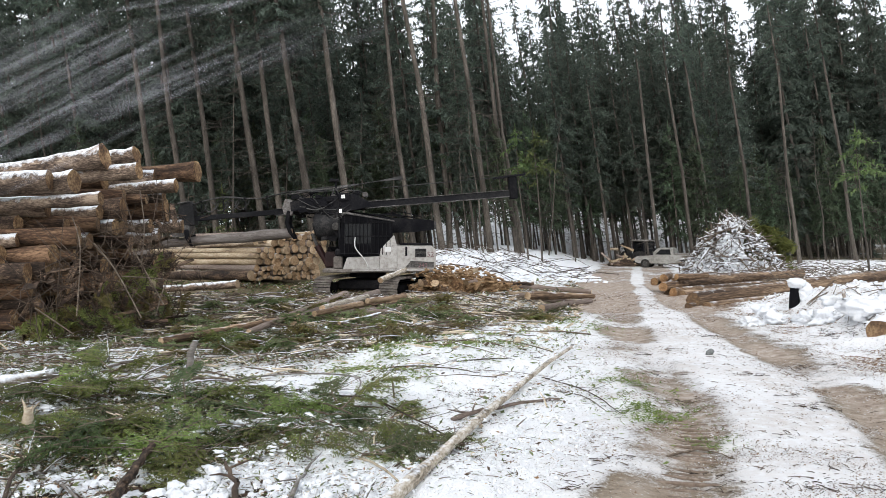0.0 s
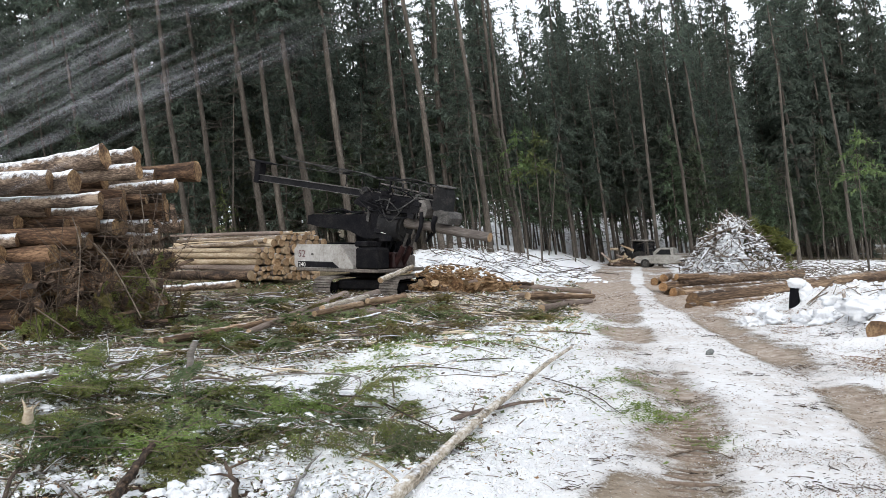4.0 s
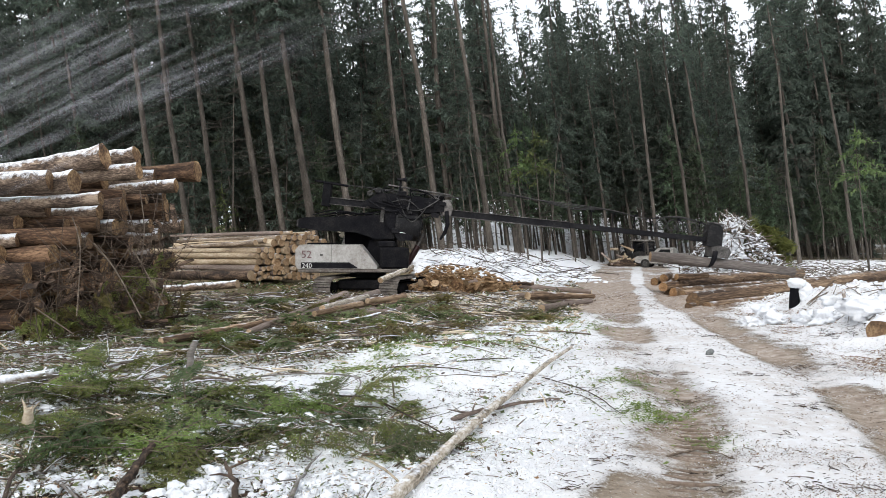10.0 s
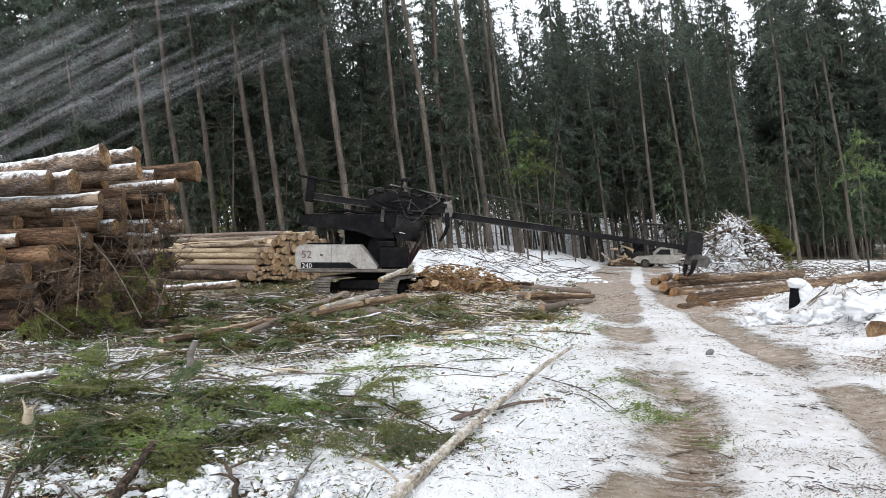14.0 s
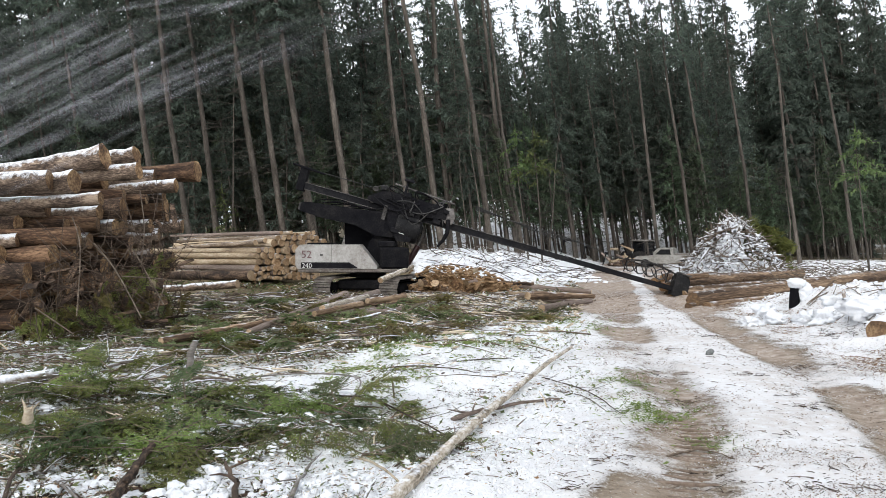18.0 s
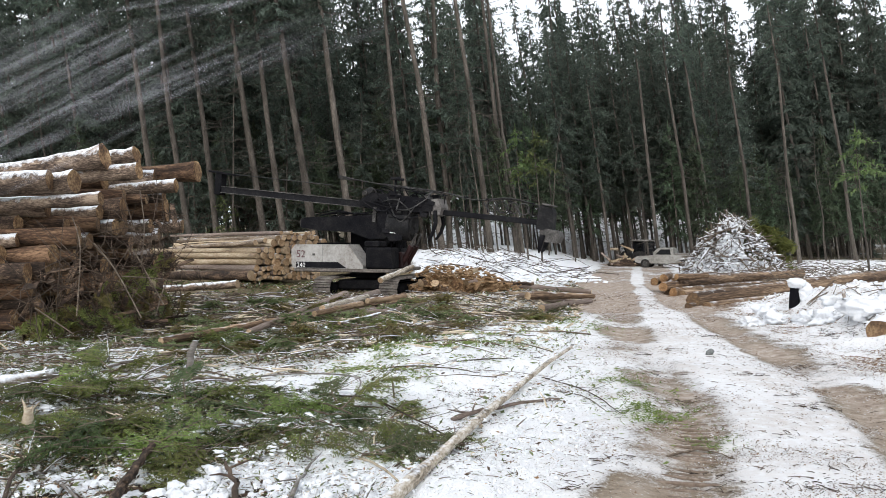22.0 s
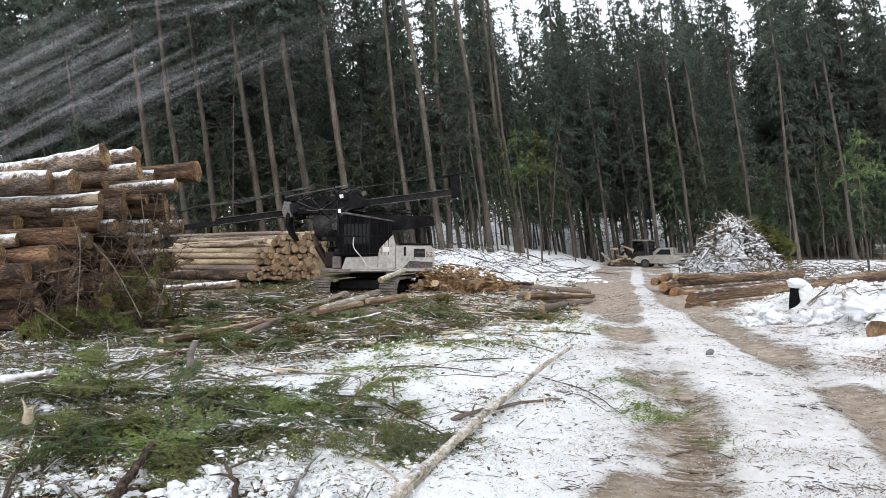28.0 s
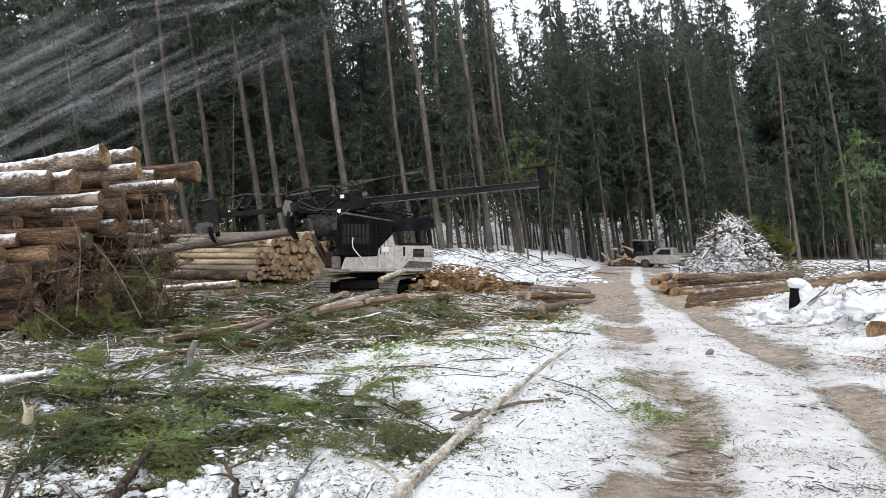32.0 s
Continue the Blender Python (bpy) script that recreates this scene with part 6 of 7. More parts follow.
dead_branch([(-3.51, 9.81, 0.02), (-2.51, 9.87, 0.06), (-1.43, 9.97, 0.04)], 0.035, 0.03, 1, GREYWOOD, "weathered grey pole under green boughs", 800)
dead_branch([(-3.70, 8.43, 0.06), (-3.08, 9.16, 0.16), (-2.35, 9.52, 0.10)], 0.012, 0.006, 3, GREYWOOD, "long thin grey branch across the boughs", 801)
dead_branch([(-1.98, 11.70, 0.03), (-1.10, 11.08, 0.10), (-0.32, 9.72, 0.12), (0.22, 8.43, 0.06)], 0.018, 0.006, 12, DARKTWIG, "dark twiggy branch lying over boughs", 802)
dead_branch([(-0.70, 10.13, 0.03), (-0.16, 9.16, 0.07), (0.19, 8.32, 0.04)], 0.022, 0.008, 16, DARKTWIG, "dark twiggy branch on snow", 803)
dead_branch([(-1.15, 12.53, 0.02), (-0.95, 13.72, 0.05), (-0.14, 13.26, 0.06), (0.62, 12.73, 0.03)], 0.02, 0.006, 14, DARKTWIG, "dark bent branch with side twigs on snow", 804)
dead_branch([(-0.14, 13.60, 0.02), (0.70, 14.34, 0.05), (1.93, 14.88, 0.03)], 0.016, 0.006, 12, DARKTWIG, "dark thin branch with side twigs on snow", 805)
dead_branch([(-1.75, 6.58, 0.04), (-2.06, 7.52, 0.10), (-2.37, 8.32, 0.06)], 0.04, 0.02, 3, DARKTWIG, "dark rotten branch stub in snow", 806)
dead_branch([(-1.42, 6.51, 0.03), (-1.41, 7.49, 0.08), (-1.38, 8.27, 0.05)], 0.026, 0.012, 4, GREYWOOD, "bare grey-brown branch standing out of snow", 807)
dead_branch([(-1.00, 8.38, 0.02), (-0.66, 7.75, 0.06), (-0.34, 7.09, 0.04)], 0.018, 0.008, 3, PALE, "pale split branch on snow", 808)
dead_branch([(-0.71, 6.51, 0.04), (-0.69, 6.99, 0.12), (-0.65, 7.35, 0.08)], 0.022, 0.012, 2, SNOWY_STICK, "snow-crusted forked twig in snow", 809)
dead_branch([(-6.07, 12.01, 0.04), (-6.22, 13.84, 0.08), (-6.15, 15.61, 0.05)], 0.06, 0.03, 4, SNOWY_STICK, "snow-covered branch in the slash", 810)
dead_branch([(-4.55, 10.46, 0.06), (-4.77, 12.33, 0.16), (-5.00, 14.34, 0.10)], 0.028, 0.01, 5, SNOWY_STICK, "snow-dusted grey branch leaning over slash", 811)
dead_branch([(-4.89, 10.82, 0.04), (-4.92, 11.70, 0.10), (-5.29, 13.72, 0.06)], 0.02, 0.008, 5, GREYWOOD, "thin grey branch in the slash", 812)
dead_branch([(0.12, 10.29, 0.02), (0.93, 10.82, 0.05), (1.70, 11.20, 0.03)], 0.034, 0.02, 2, GREYLOG, "thin tan stick lying in snow", 813)
dead_branch([(-9.12, 15.76, 0.04), (-7.29, 14.88, 0.12), (-5.56, 13.84, 0.08)], 0.02, 0.008, 6, TWIG, "thin brown branch in the slash", 814)
dead_branch([(1.75, 13.43, 0.01), (2.21, 11.70, 0.04), (2.38, 10.19, 0.03)], 0.012, 0.005, 8, DARKTWIG, "thin dark branch on snow", 815)
dead_branch([(2.49, 8.49, 0.01), (2.98, 8.83, 0.03), (3.17, 8.32, 0.02)], 0.014, 0.006, 6, TWIG, "thin bare branch on the road edge", 816)
dead_branch([(-3.82, 6.58, 0.04), (-4.16, 7.35, 0.12), (-4.46, 8.21, 0.08)], 0.03, 0.012, 8, DARKTWIG, "dark twisted branch in churned soil", 817)
dead_branch([(-4.29, 8.00, 0.04), (-3.61, 7.35, 0.10), (-2.99, 6.58, 0.06)], 0.026, 0.01, 6, GREYWOOD, "grey branch in churned soil", 818)
lay((-3.00, 6.87, -0.02), (-3.24, 8.49, 0.07), 0.05, 0.035, BARK, ENDWOOD, "rotten brown log end lying in churned soil", "", 510)
dead_branch([(-4.53, 13.60, -0.1), (-4.49, 13.60, 0.3), (-4.40, 13.60, 0.64)], 0.078, 0.05, 3, GREYWOOD, "short leaning broken stake with a torn top", 840)


def bough_snow():
    """Small clumps of old snow caught on the boughs and slash."""
    rng = random.Random(47)
    g = Geo()
    for cx, cy in ((-2.70, 9.52), (-2.38, 9.63), (-2.04, 9.72), (-1.70, 9.81), (-3.56, 10.97), (-3.16, 10.71), (-2.82, 11.61), (-4.33, 11.28), (-4.18, 11.70), (-2.16, 11.28), (-6.47, 13.60), (-6.13, 14.34), (-9.13, 16.41), (-8.80, 16.94), (-7.92, 16.41), (-8.04, 14.34), (-1.51, 11.78), (-3.12, 9.29), (-4.03, 10.03), (-2.24, 8.54), (-1.95, 8.66), (-5.15, 10.03), (-5.95, 10.53), (-5.31, 11.70), (-4.09, 13.72), (-2.74, 16.59), (-1.73, 17.50), (-6.17, 16.59), (-0.87, 18.52), (-3.5, 12.3), (-3.0, 12.6), (-2.6, 12.1), (-4.9, 12.6), (-5.7, 12.9), (-3.9, 12.9), (-7.2, 13.4)):
        for _ in range(int(rng.uniform(14, 30))):
            x, y = cx + rng.gauss(0, 0.016 * cy), cy + rng.gauss(0, 0.018 * cy)
            r = rng.uniform(0.012, 0.05) * (0.5 + cy / 22)
            g.blob((x, y, height(x, y) + 0.03 + 0.1 * rng.random()), (r * rng.uniform(0.9, 1.8), r * rng.uniform(0.8, 1.4), r * rng.uniform(0.3, 0.6)), rng, 0.45, 7, 4, False)
    thing("bough_snow", g, SNOW, "old snow clumps caught on boughs and slash", "snow", kind="stuff")


bough_snow()


def limp_boughs():
    """Limp green boughs hanging over the snow towards the near edge."""
    rng = random.Random(52)
    geos = [bough_geo(860 + i, 0.42, 0.5) for i in range(4)]
    for x, y, yaw, tint in ((-1.62, 8.75, -88, NEEDLE_CUT), (-1.42, 8.9, -96, NEEDLE_TROD), (-1.22, 8.85, -80, NEEDLE_CUT), (-1.02, 8.95, -72, NEEDLE_TROD), (-0.72, 9.2, -60, NEEDLE_TROD), (-0.5, 9.35, -40, NEEDLE_CUT), (-1.95, 9.0, -100, NEEDLE_TROD)):
        stem, green = rng.choice(geos)
        bough = thing("limp_bough", stem, TWIG, "limp green conifer bough drooping over snow", "branch", "cut boughs", at=pose(x, y, height(x, y) + 0.16, rng.uniform(-25, 25), 9, yaw))
        part("needles", green, tint, bough)


limp_boughs()


def split_stump():
    rng = random.Random(8)
    g = Geo()
    x, y = -4.94, 9.09
    z = height(x, y)
    g.tube([(x, y, z - 0.1), (x, y, z + 0.18), (x + 0.01, y, z + 0.34)], [0.09, 0.075, 0.045], 9, rough=0.15, rng=rng)
    ob = thing("split_stump", g, PALE, "small splintered pale stump in the slash", "stump")
    for dx, h, w in ((-0.03, 0.45, 0.025), (0.03, 0.38, 0.02), (0.07, 0.42, 0.015)):
        s = Geo()
        s.tube([(x + dx * 0.5, y, z + 0.2), (x + dx, y, z + h * 0.8), (x + dx * 2.2, y, z + h)], [w, w * 0.8, 0.006], 5)
        part("splinter", s, PALE, ob)


split_stump()


TORN = surface("torn_orange_bark", [(0.08, 0.048, 0.026), (0.22, 0.135, 0.07), (0.46, 0.32, 0.19)], 3, 18, 0.9, 0.6, 0.03)


def chip_heap():
    """Broken bark and butts thrown off beside the machine."""
    rng = random.Random(14)
    g = Geo()
    for _ in range(620):
        u = rng.random()
        x, y = -0.9 + 3.6 * u + rng.gauss(0, 0.35), 31.0 + 0.7 * u + rng.gauss(0, 0.7)
        z = height(x, y) + max(0.0, 1.3 - abs(u - 0.3) * 1.5) * rng.random()
        s = rng.uniform(0.04, 0.13)
        m = pose(x, y, z + 0.04, rng.uniform(-40, 40), rng.uniform(-30, 30), rng.uniform(0, 360))
        g.box((-s, -s * rng.uniform(0.35, 0.9), -0.02), (s, s * rng.uniform(0.35, 0.8), 0.03), m, 0.01)
    thing("bark_heap", g, TORN, "heap of torn orange-brown bark and butts", "debris", kind="stuff")
    for i in range(46):
        u = rng.random()
        x, y = -1.1 + 3.2 * u + rng.gauss(0, 0.2), 30.6 + 0.5 * u + rng.gauss(0, 0.35)
        z = height(x, y) + max(0.08, 1.05 - abs(u - 0.35) * 1.5) * rng.uniform(0.2, 1.0)
        r = rng.uniform(0.09, 0.23)
        log((x, y, z), (rng.gauss(0.3, 0.6), rng.uniform(0.4, 1.0), rng.uniform(-0.35, 0.1)), rng.uniform(0.4, 1.3), r, r * 0.9, rng.choice((TORN, REDDISH, GREYLOG)), rng.choice((CUT, ENDWOOD, TORN)), "short torn log butt in an orange-brown heap of waste", "butts in the heap", 700 + i)
    core = Geo()
    core.blob((0.0, 31.3, -0.05), (1.6, 0.7, 0.5), rng, 0.3, 18, 9)
    thing("soil_mound", core, TORN, "mound of bark and soil under the debris", "mound")
    g = Geo()
    for _ in range(2300):
        x, y = rng.gauss(0.0, 3.2), rng.gauss(25.5, 3.2)
        if y > 31 or float(off_road(np.array([x]), np.array([y]))[0]) > -2.2:
            continue
        s = rng.uniform(0.04, 0.2)
        g.box((-s, -s * 0.3, -0.012), (s, s * 0.3, 0.015), pose(x, y, height(x, y) + 0.03, rng.uniform(-35, 35), rng.uniform(-35, 35), rng.uniform(0, 360)), 0.006)
    thing("wood_chips", g, PALE, "pale wood chips trodden into the yard", "debris", kind="stuff")


chip_heap()

# ---------------------------------------------------------------- the road's far side: brush pile, snowy verge, vehicles
def brush_pile():
    rng = random.Random(55)
    cx, cy = 18.07, 47.90
    z0 = height(cx, cy)
    ob = thing("brush_pile", None, None, "tall snow-covered pile of branches and slash", "brush pile", at=pose(cx, cy, z0))
    core = Geo()
    core.heap((0, 0, 0.1), (2.2, 1.8, 1.2), 17, 0.6)
    core.heap((-0.1, 0, 1.3), (0.75, 0.7, 1.45), 18, 0.6)
    part("snow_core", core, SNOW, ob)
    load = Geo()
    for name, mat, n in (("snowy_stick", SNOWY_STICK, 330), ("dead_stick", TWIG, 280), ("twig", DARKTWIG, 420)):
        g = Geo()
        for _ in range(n):
            f = rng.random() ** 1.3
            a = rng.uniform(0, 6.28)
            r = 3.2 * (1 - f ** 1.3) ** 0.8 * math.sqrt(rng.uniform(0.45, 1))
            p = Vector((r * math.cos(a) * 1.05, r * math.sin(a), 0.15 + f * 3.5))
            d = Vector((math.cos(a) * rng.uniform(-0.6, 1.2) + rng.gauss(0, 0.5), math.sin(a) * rng.uniform(-0.6, 1.2) + rng.gauss(0, 0.5), rng.gauss(-0.15, 0.45))).normalized()
            ln = rng.uniform(0.4, 1.6)
            w = rng.uniform(0.015, 0.05) if name != "twig" else rng.uniform(0.006, 0.016)
            q0, q1 = p - d * ln / 2, p + d * ln / 2
            q0.z, q1.z = max(q0.z, 0.03), max(q1.z, 0.03)
            g.tube([q0, p + Vector((0, 0, 0.05)), q1], [w, w * 0.9, w * 0.5], 5)
            if name == "snowy_stick" and rng.random() < 0.75:
                up = Vector((0, 0, w * 0.8))
                load.tube([q0.lerp(q1, 0.1) + up, p + Vector((0, 0, 0.05)) + up * 1.3, q0.lerp(q1, 0.85) + up], [w * 0.7, w * 1.25, w * 0.5], 5)
        tagged(part(name, g, mat, ob), kind="stuff")
    g = Geo()
    for _ in range(900):
        f = rng.random() ** 1.3
        a = rng.uniform(0, 6.28)
        r = 3.1 * (1 - f ** 1.3) ** 0.8 * rng.uniform(0.75, 1)
        s = rng.uniform(0.03, 0.12)
        g.blob((r * math.cos(a), r * math.sin(a), 0.1 + f * 3.6), (s * rng.uniform(0.7, 1.5), s * rng.uniform(0.7, 1.3), s * rng.uniform(0.45, 1.0)), rng, 0.5, 7, 5, False)
    g.add(load.v, load.f, True)
    tagged(part("snow_cap", g, SNOW, ob), kind="stuff")
    # the green tops thrown on its far flank
    geos = [bough_geo(700 + i, 1.2, 2.0) for i in range(4)]
    green = Geo()
    bx, by = cx + 2.1, cy + 1.6
    for _ in range(95):
        f, a = rng.random(), rng.uniform(0, 6.28)
        r = (1 - f * 0.75) * 1.6 * math.sqrt(rng.random())
        p = pose(bx + r * math.cos(a) - 0.5 * f, by + r * math.sin(a), z0 + 0.5 + f * 2.7, rng.uniform(-40, 40), rng.uniform(-10, 60), rng.uniform(0, 360))
        gr = rng.choice(geos)[1]
        green.add([tuple(p @ Vector(v)) for v in gr.v], gr.f)
    ob2 = thing("cedar_tops", green, CEDAR, "yellow-green cedar tops heaped against the brush pile", "slash", kind="stuff")


brush_pile()


def snowed_stump():
    rng = random.Random(4)
    x, y = 11.07, 24.29
    y -= 0.2
    z = height(x, y)
    g = Geo()
    g.tube([(x, y, z - 0.1), (x - 0.02, y, z + 0.35), (x - 0.03, y, z + 0.62)], [0.18, 0.14, 0.12], 9, rough=0.12, rng=rng)
    ob = thing("charred_stump", g, CAB, "black charred stump under a thick snow cap", "stump")
    cap = Geo()
    cap.heap((x + 0.03, y, z + 0.7), (0.27, 0.25, 0.16), 11, 0.2)
    cap.heap((x + 0.3, y + 0.1, z + 0.4), (0.27, 0.26, 0.3), 12, 0.3)
    cap.heap((x + 0.6, y + 0.1, z + 0.12), (0.45, 0.3, 0.24), 13, 0.4)
    part("snow_cap", cap, SNOW, ob)


snowed_stump()
lay((9.80, 17.20, 0.24), (13.88, 22.00, 0.75), 0.26, 0.24, SNOWY_STICK, CUT_WET, "thick log end sticking out of deep snow", "", 520)


def snow_back(name, spots, label, seed):
    rng = random.Random(seed)
    for x, y, z, r in spots:
        g = Geo()
        g.heap((0, 0, 0), (r * rng.uniform(1.0, 1.5), r, r * 0.7), rng.randint(1, 999), 0.8)
        thing(name, g, SNOW, label, "snow", at=pose(x, y, z - 0.1))


snow_back("snow_mound", [(10.51, 18.60, 0.73, 0.5), (11.89, 20.00, 0.67, 0.6)], "heavy snow lying over a log", 6)
snow_back("snow_mound", [(10.78, 21.00, 0.67, 0.3), (10.82, 20.50, 0.48, 0.35), (9.97, 20.00, 0.31, 0.3), (9.82, 20.60, 0.24, 0.3), (9.22, 22.00, 0.39, 0.26), (9.08, 21.00, 0.20, 0.25), (8.30, 20.60, 0.17, 0.22)], "lumpy snow heap on the verge", 7)
lay((10.56, 20.00, 0.16), (10.65, 20.40, 0.94), 0.05, 0.04, SNOWY_STICK, CUT, "snow-crusted stick standing out of the verge", "", 521, 0.0, "stick")


def road_stone():
    rng = random.Random(3)
    x, y = 5.36, 15.48
    g = Geo()
    g.blob((0, 0, 0.05), (0.075, 0.06, 0.1), rng, 0.25, 8, 5)
    thing("stone", g, STONE, "dark grey-green stone on the snowy road", "stone", at=pose(x, y, height(x, y), 20, 40, 30))


STONE = surface("stone", [(0.08, 0.09, 0.085), (0.16, 0.17, 0.165), (0.28, 0.29, 0.28)], 6, 40, 0.7, 0.4, 0.01)
road_stone()


def tread_marks():
    """Bars of mud that a crawler's shoes have pressed up across the near wheel track."""
    rng = random.Random(29)
    g = Geo()
    y = 6.6
    while y < 10.4:
        x = float(np.interp(y, ROAD_Y, ROAD_X)) - 1.3 + rng.gauss(0, 0.03)
        m = pose(x, y, height(x, y) - 0.012, rng.uniform(-8, 8), rng.uniform(-2, 2), -16 + rng.gauss(0, 3))
        w = rng.uniform(0.42, 0.6)
        g.box((-w, -0.025, -0.02), (w * rng.uniform(0.6, 1), 0.025, rng.uniform(0.018, 0.042)), m, 0.012)
        y += rng.uniform(0.13, 0.2)
    thing("tread_marks", g, MUD, "brown mud ridges pressed by crawler tracks", "mud", kind="stuff")


MUD = surface("pressed_mud", [(0.1, 0.075, 0.055), (0.2, 0.15, 0.115), (0.34, 0.28, 0.23)], 4.5, 28, 0.9, 0.4, 0.02)
tread_marks()


def pickup_truck():
    """A single-cab pickup, front along x, its left side at +y."""
    x0, y0 = 17.05, 58.40
    ob = thing("pickup_truck", None, None, "muddy silver single-cab pickup truck with loaded bed", "pickup truck", at=pose(x0, y0, height(x0, y0) - 0.02, 0, 0, 150) @ Matrix.Scale(0.88, 4))
    g = Geo()
    g.plate([(-2.6, 0.5), (-2.62, 0.95), (-2.6, 1.08), (0.1, 1.08), (1.3, 1.06), (2.35, 0.98), (2.55, 0.85), (2.58, 0.5), (2.2, 0.38), (-2.4, 0.4)], -0.86, 0.86)
    part("body", g, CAR_PAINT, ob)
    g = Geo()
    g.plate([(-0.75, 1.08), (-0.68, 1.66), (-0.5, 1.74), (0.45, 1.74), (0.62, 1.68), (1.25, 1.07)], -0.76, 0.76)
    part("cab", g, CAR_PAINT, ob)
    for sy in (-1, 1):
        g = Geo()
        g.plate([(-0.5, 1.16), (-0.45, 1.6), (0.35, 1.6), (0.8, 1.16)], sy * 0.765 - 0.01, sy * 0.765 + 0.01)
        part("side_window", g, DARK_GLASS, ob)
        g = Geo()
        g.box((0.95, sy * 0.86 - 0.02, 1.1), (1.1, sy * 1.02, 1.26), None, 0.02)
        part("mirror", g, CAB, ob)
        g = Geo()
        g.box((2.5, sy * 0.7 - 0.14, 0.72), (2.585, sy * 0.7 + 0.14, 0.88), None, 0.02)
        part("headlight", g, SIGN, ob)
        g = Geo()
        g.box((-2.635, sy * 0.78 - 0.07, 0.7), (-2.6, sy * 0.78 + 0.07, 0.95), None, 0.01)
        part("tail_light", g, RED_PAINT, ob)
    g = Geo()
    g.plate([(0.66, 1.64), (1.2, 1.1), (1.24, 1.12), (0.7, 1.67)], -0.68, 0.68)
    part("windscreen", g, DARK_GLASS, ob)
    for lo, hi, name in (((2.5, -0.86, 0.42), (2.66, 0.86, 0.6), "front_bumper"), ((-2.75, -0.84, 0.42), (-2.6, 0.84, 0.58), "rear_bumper"), ((2.55, -0.5, 0.66), (2.6, 0.5, 0.9), "grille")):
        g = Geo()
        g.box(lo, hi, None, 0.03)
        part(name, g, STEEL_DARK, ob)
    for sy in (-0.86, 0.8):
        g = Geo()
        g.box((-2.58, sy, 1.06), (-0.8, sy + 0.07, 1.12), None, 0.02)
        part("bed_rail", g, CAR_PAINT, ob)
    for x in (1.65, -1.55):
        for y in (-0.8, 0.8):
            g = Geo()
            g.tube([(x, y - 0.13, 0.38), (x, y + 0.13, 0.38)], 0.38, 20)
            tyre = part("wheel", g, TYRE, ob)
            g = Geo()
            g.tube([(x, y - 0.14, 0.38), (x, y + 0.14, 0.38)], 0.21, 14)
            part("rim", g, STEEL_GREY, tyre)
    rng = random.Random(2)
    g = Geo()
    for i in range(6):
        g.blob((-1.0 - 0.26 * i, rng.uniform(-0.4, 0.4), 1.1), (0.3, 0.3, 0.2), rng, 0.3, 8, 5)
    part("bed_load", g, GREYWOOD, ob)


def skidder():
    """A dark forestry tractor with its arch and a turn of broken wood."""
    x0, y0 = 16.9, 64.5
    ob = thing("log_skidder", None, None, "dark log skidder with roofed cab parked below the trees", "skidder", at=pose(x0, y0, height(x0, y0), 0, 0, 25) @ Matrix.Scale(0.78, 4))
    for name, lo, hi, mat in (("chassis", (-2.4, -0.7, 0.7), (2.2, 0.7, 1.2), STEEL_DARK), ("hood", (0.7, -0.55, 1.2), (2.3, 0.55, 1.75), STEEL_DARK), ("cab", (-0.8, -0.75, 1.2), (0.7, 0.75, 2.5), DARK_GLASS), ("roof", (-1.0, -0.9, 2.5), (0.9, 0.9, 2.68), GREYWOOD),
                              ("blade", (2.7, -1.2, 0.3), (2.85, 1.2, 1.1), STEEL_GREY)):
        g = Geo()
        g.box(lo, hi, None, 0.06)
        part(name, g, mat, ob)
    for sx in (-0.8, 0.7):
        for sy in (-0.78, 0.78):
            g = Geo()
            g.box((sx - 0.06, sy - 0.06, 1.2), (sx + 0.06, sy + 0.06, 2.5), None, 0.02)
            part("cab_post", g, CAB, ob)
    for x in (-1.5, 1.5):
        for y in (-1.0, 1.0):
            g = Geo()
            g.tube([(x, y - 0.3, 0.72), (x, y + 0.3, 0.72)], 0.72, 20)
            t = part("wheel", g, TYRE, ob)
            g = Geo()
            g.tube([(x, y - 0.31, 0.72), (x, y + 0.31, 0.72)], 0.36, 14)
            part("rim", g, STEEL_GREY, t)
    g = Geo()
    g.tube([(-2.0, 0.4, 1.2), (-2.7, 0.2, 2.3), (-3.3, 0.0, 1.9)], [0.1, 0.1, 0.08], 8)
    part("arch", g, STEEL_DARK, ob)


CAR_PAINT = surface("muddy_silver_paint", [(0.15, 0.14, 0.12), (0.3, 0.29, 0.265), (0.42, 0.41, 0.385)], 0.9, 8, 0.35, 0.03, 0.002, spec=0.5, vary=0.02)
TYRE = surface("tyre", [(0.012, 0.012, 0.012), (0.025, 0.024, 0.023), (0.08, 0.07, 0.06)], 3, 20, 0.85, 0.3, 0.01)
pickup_truck()
skidder()


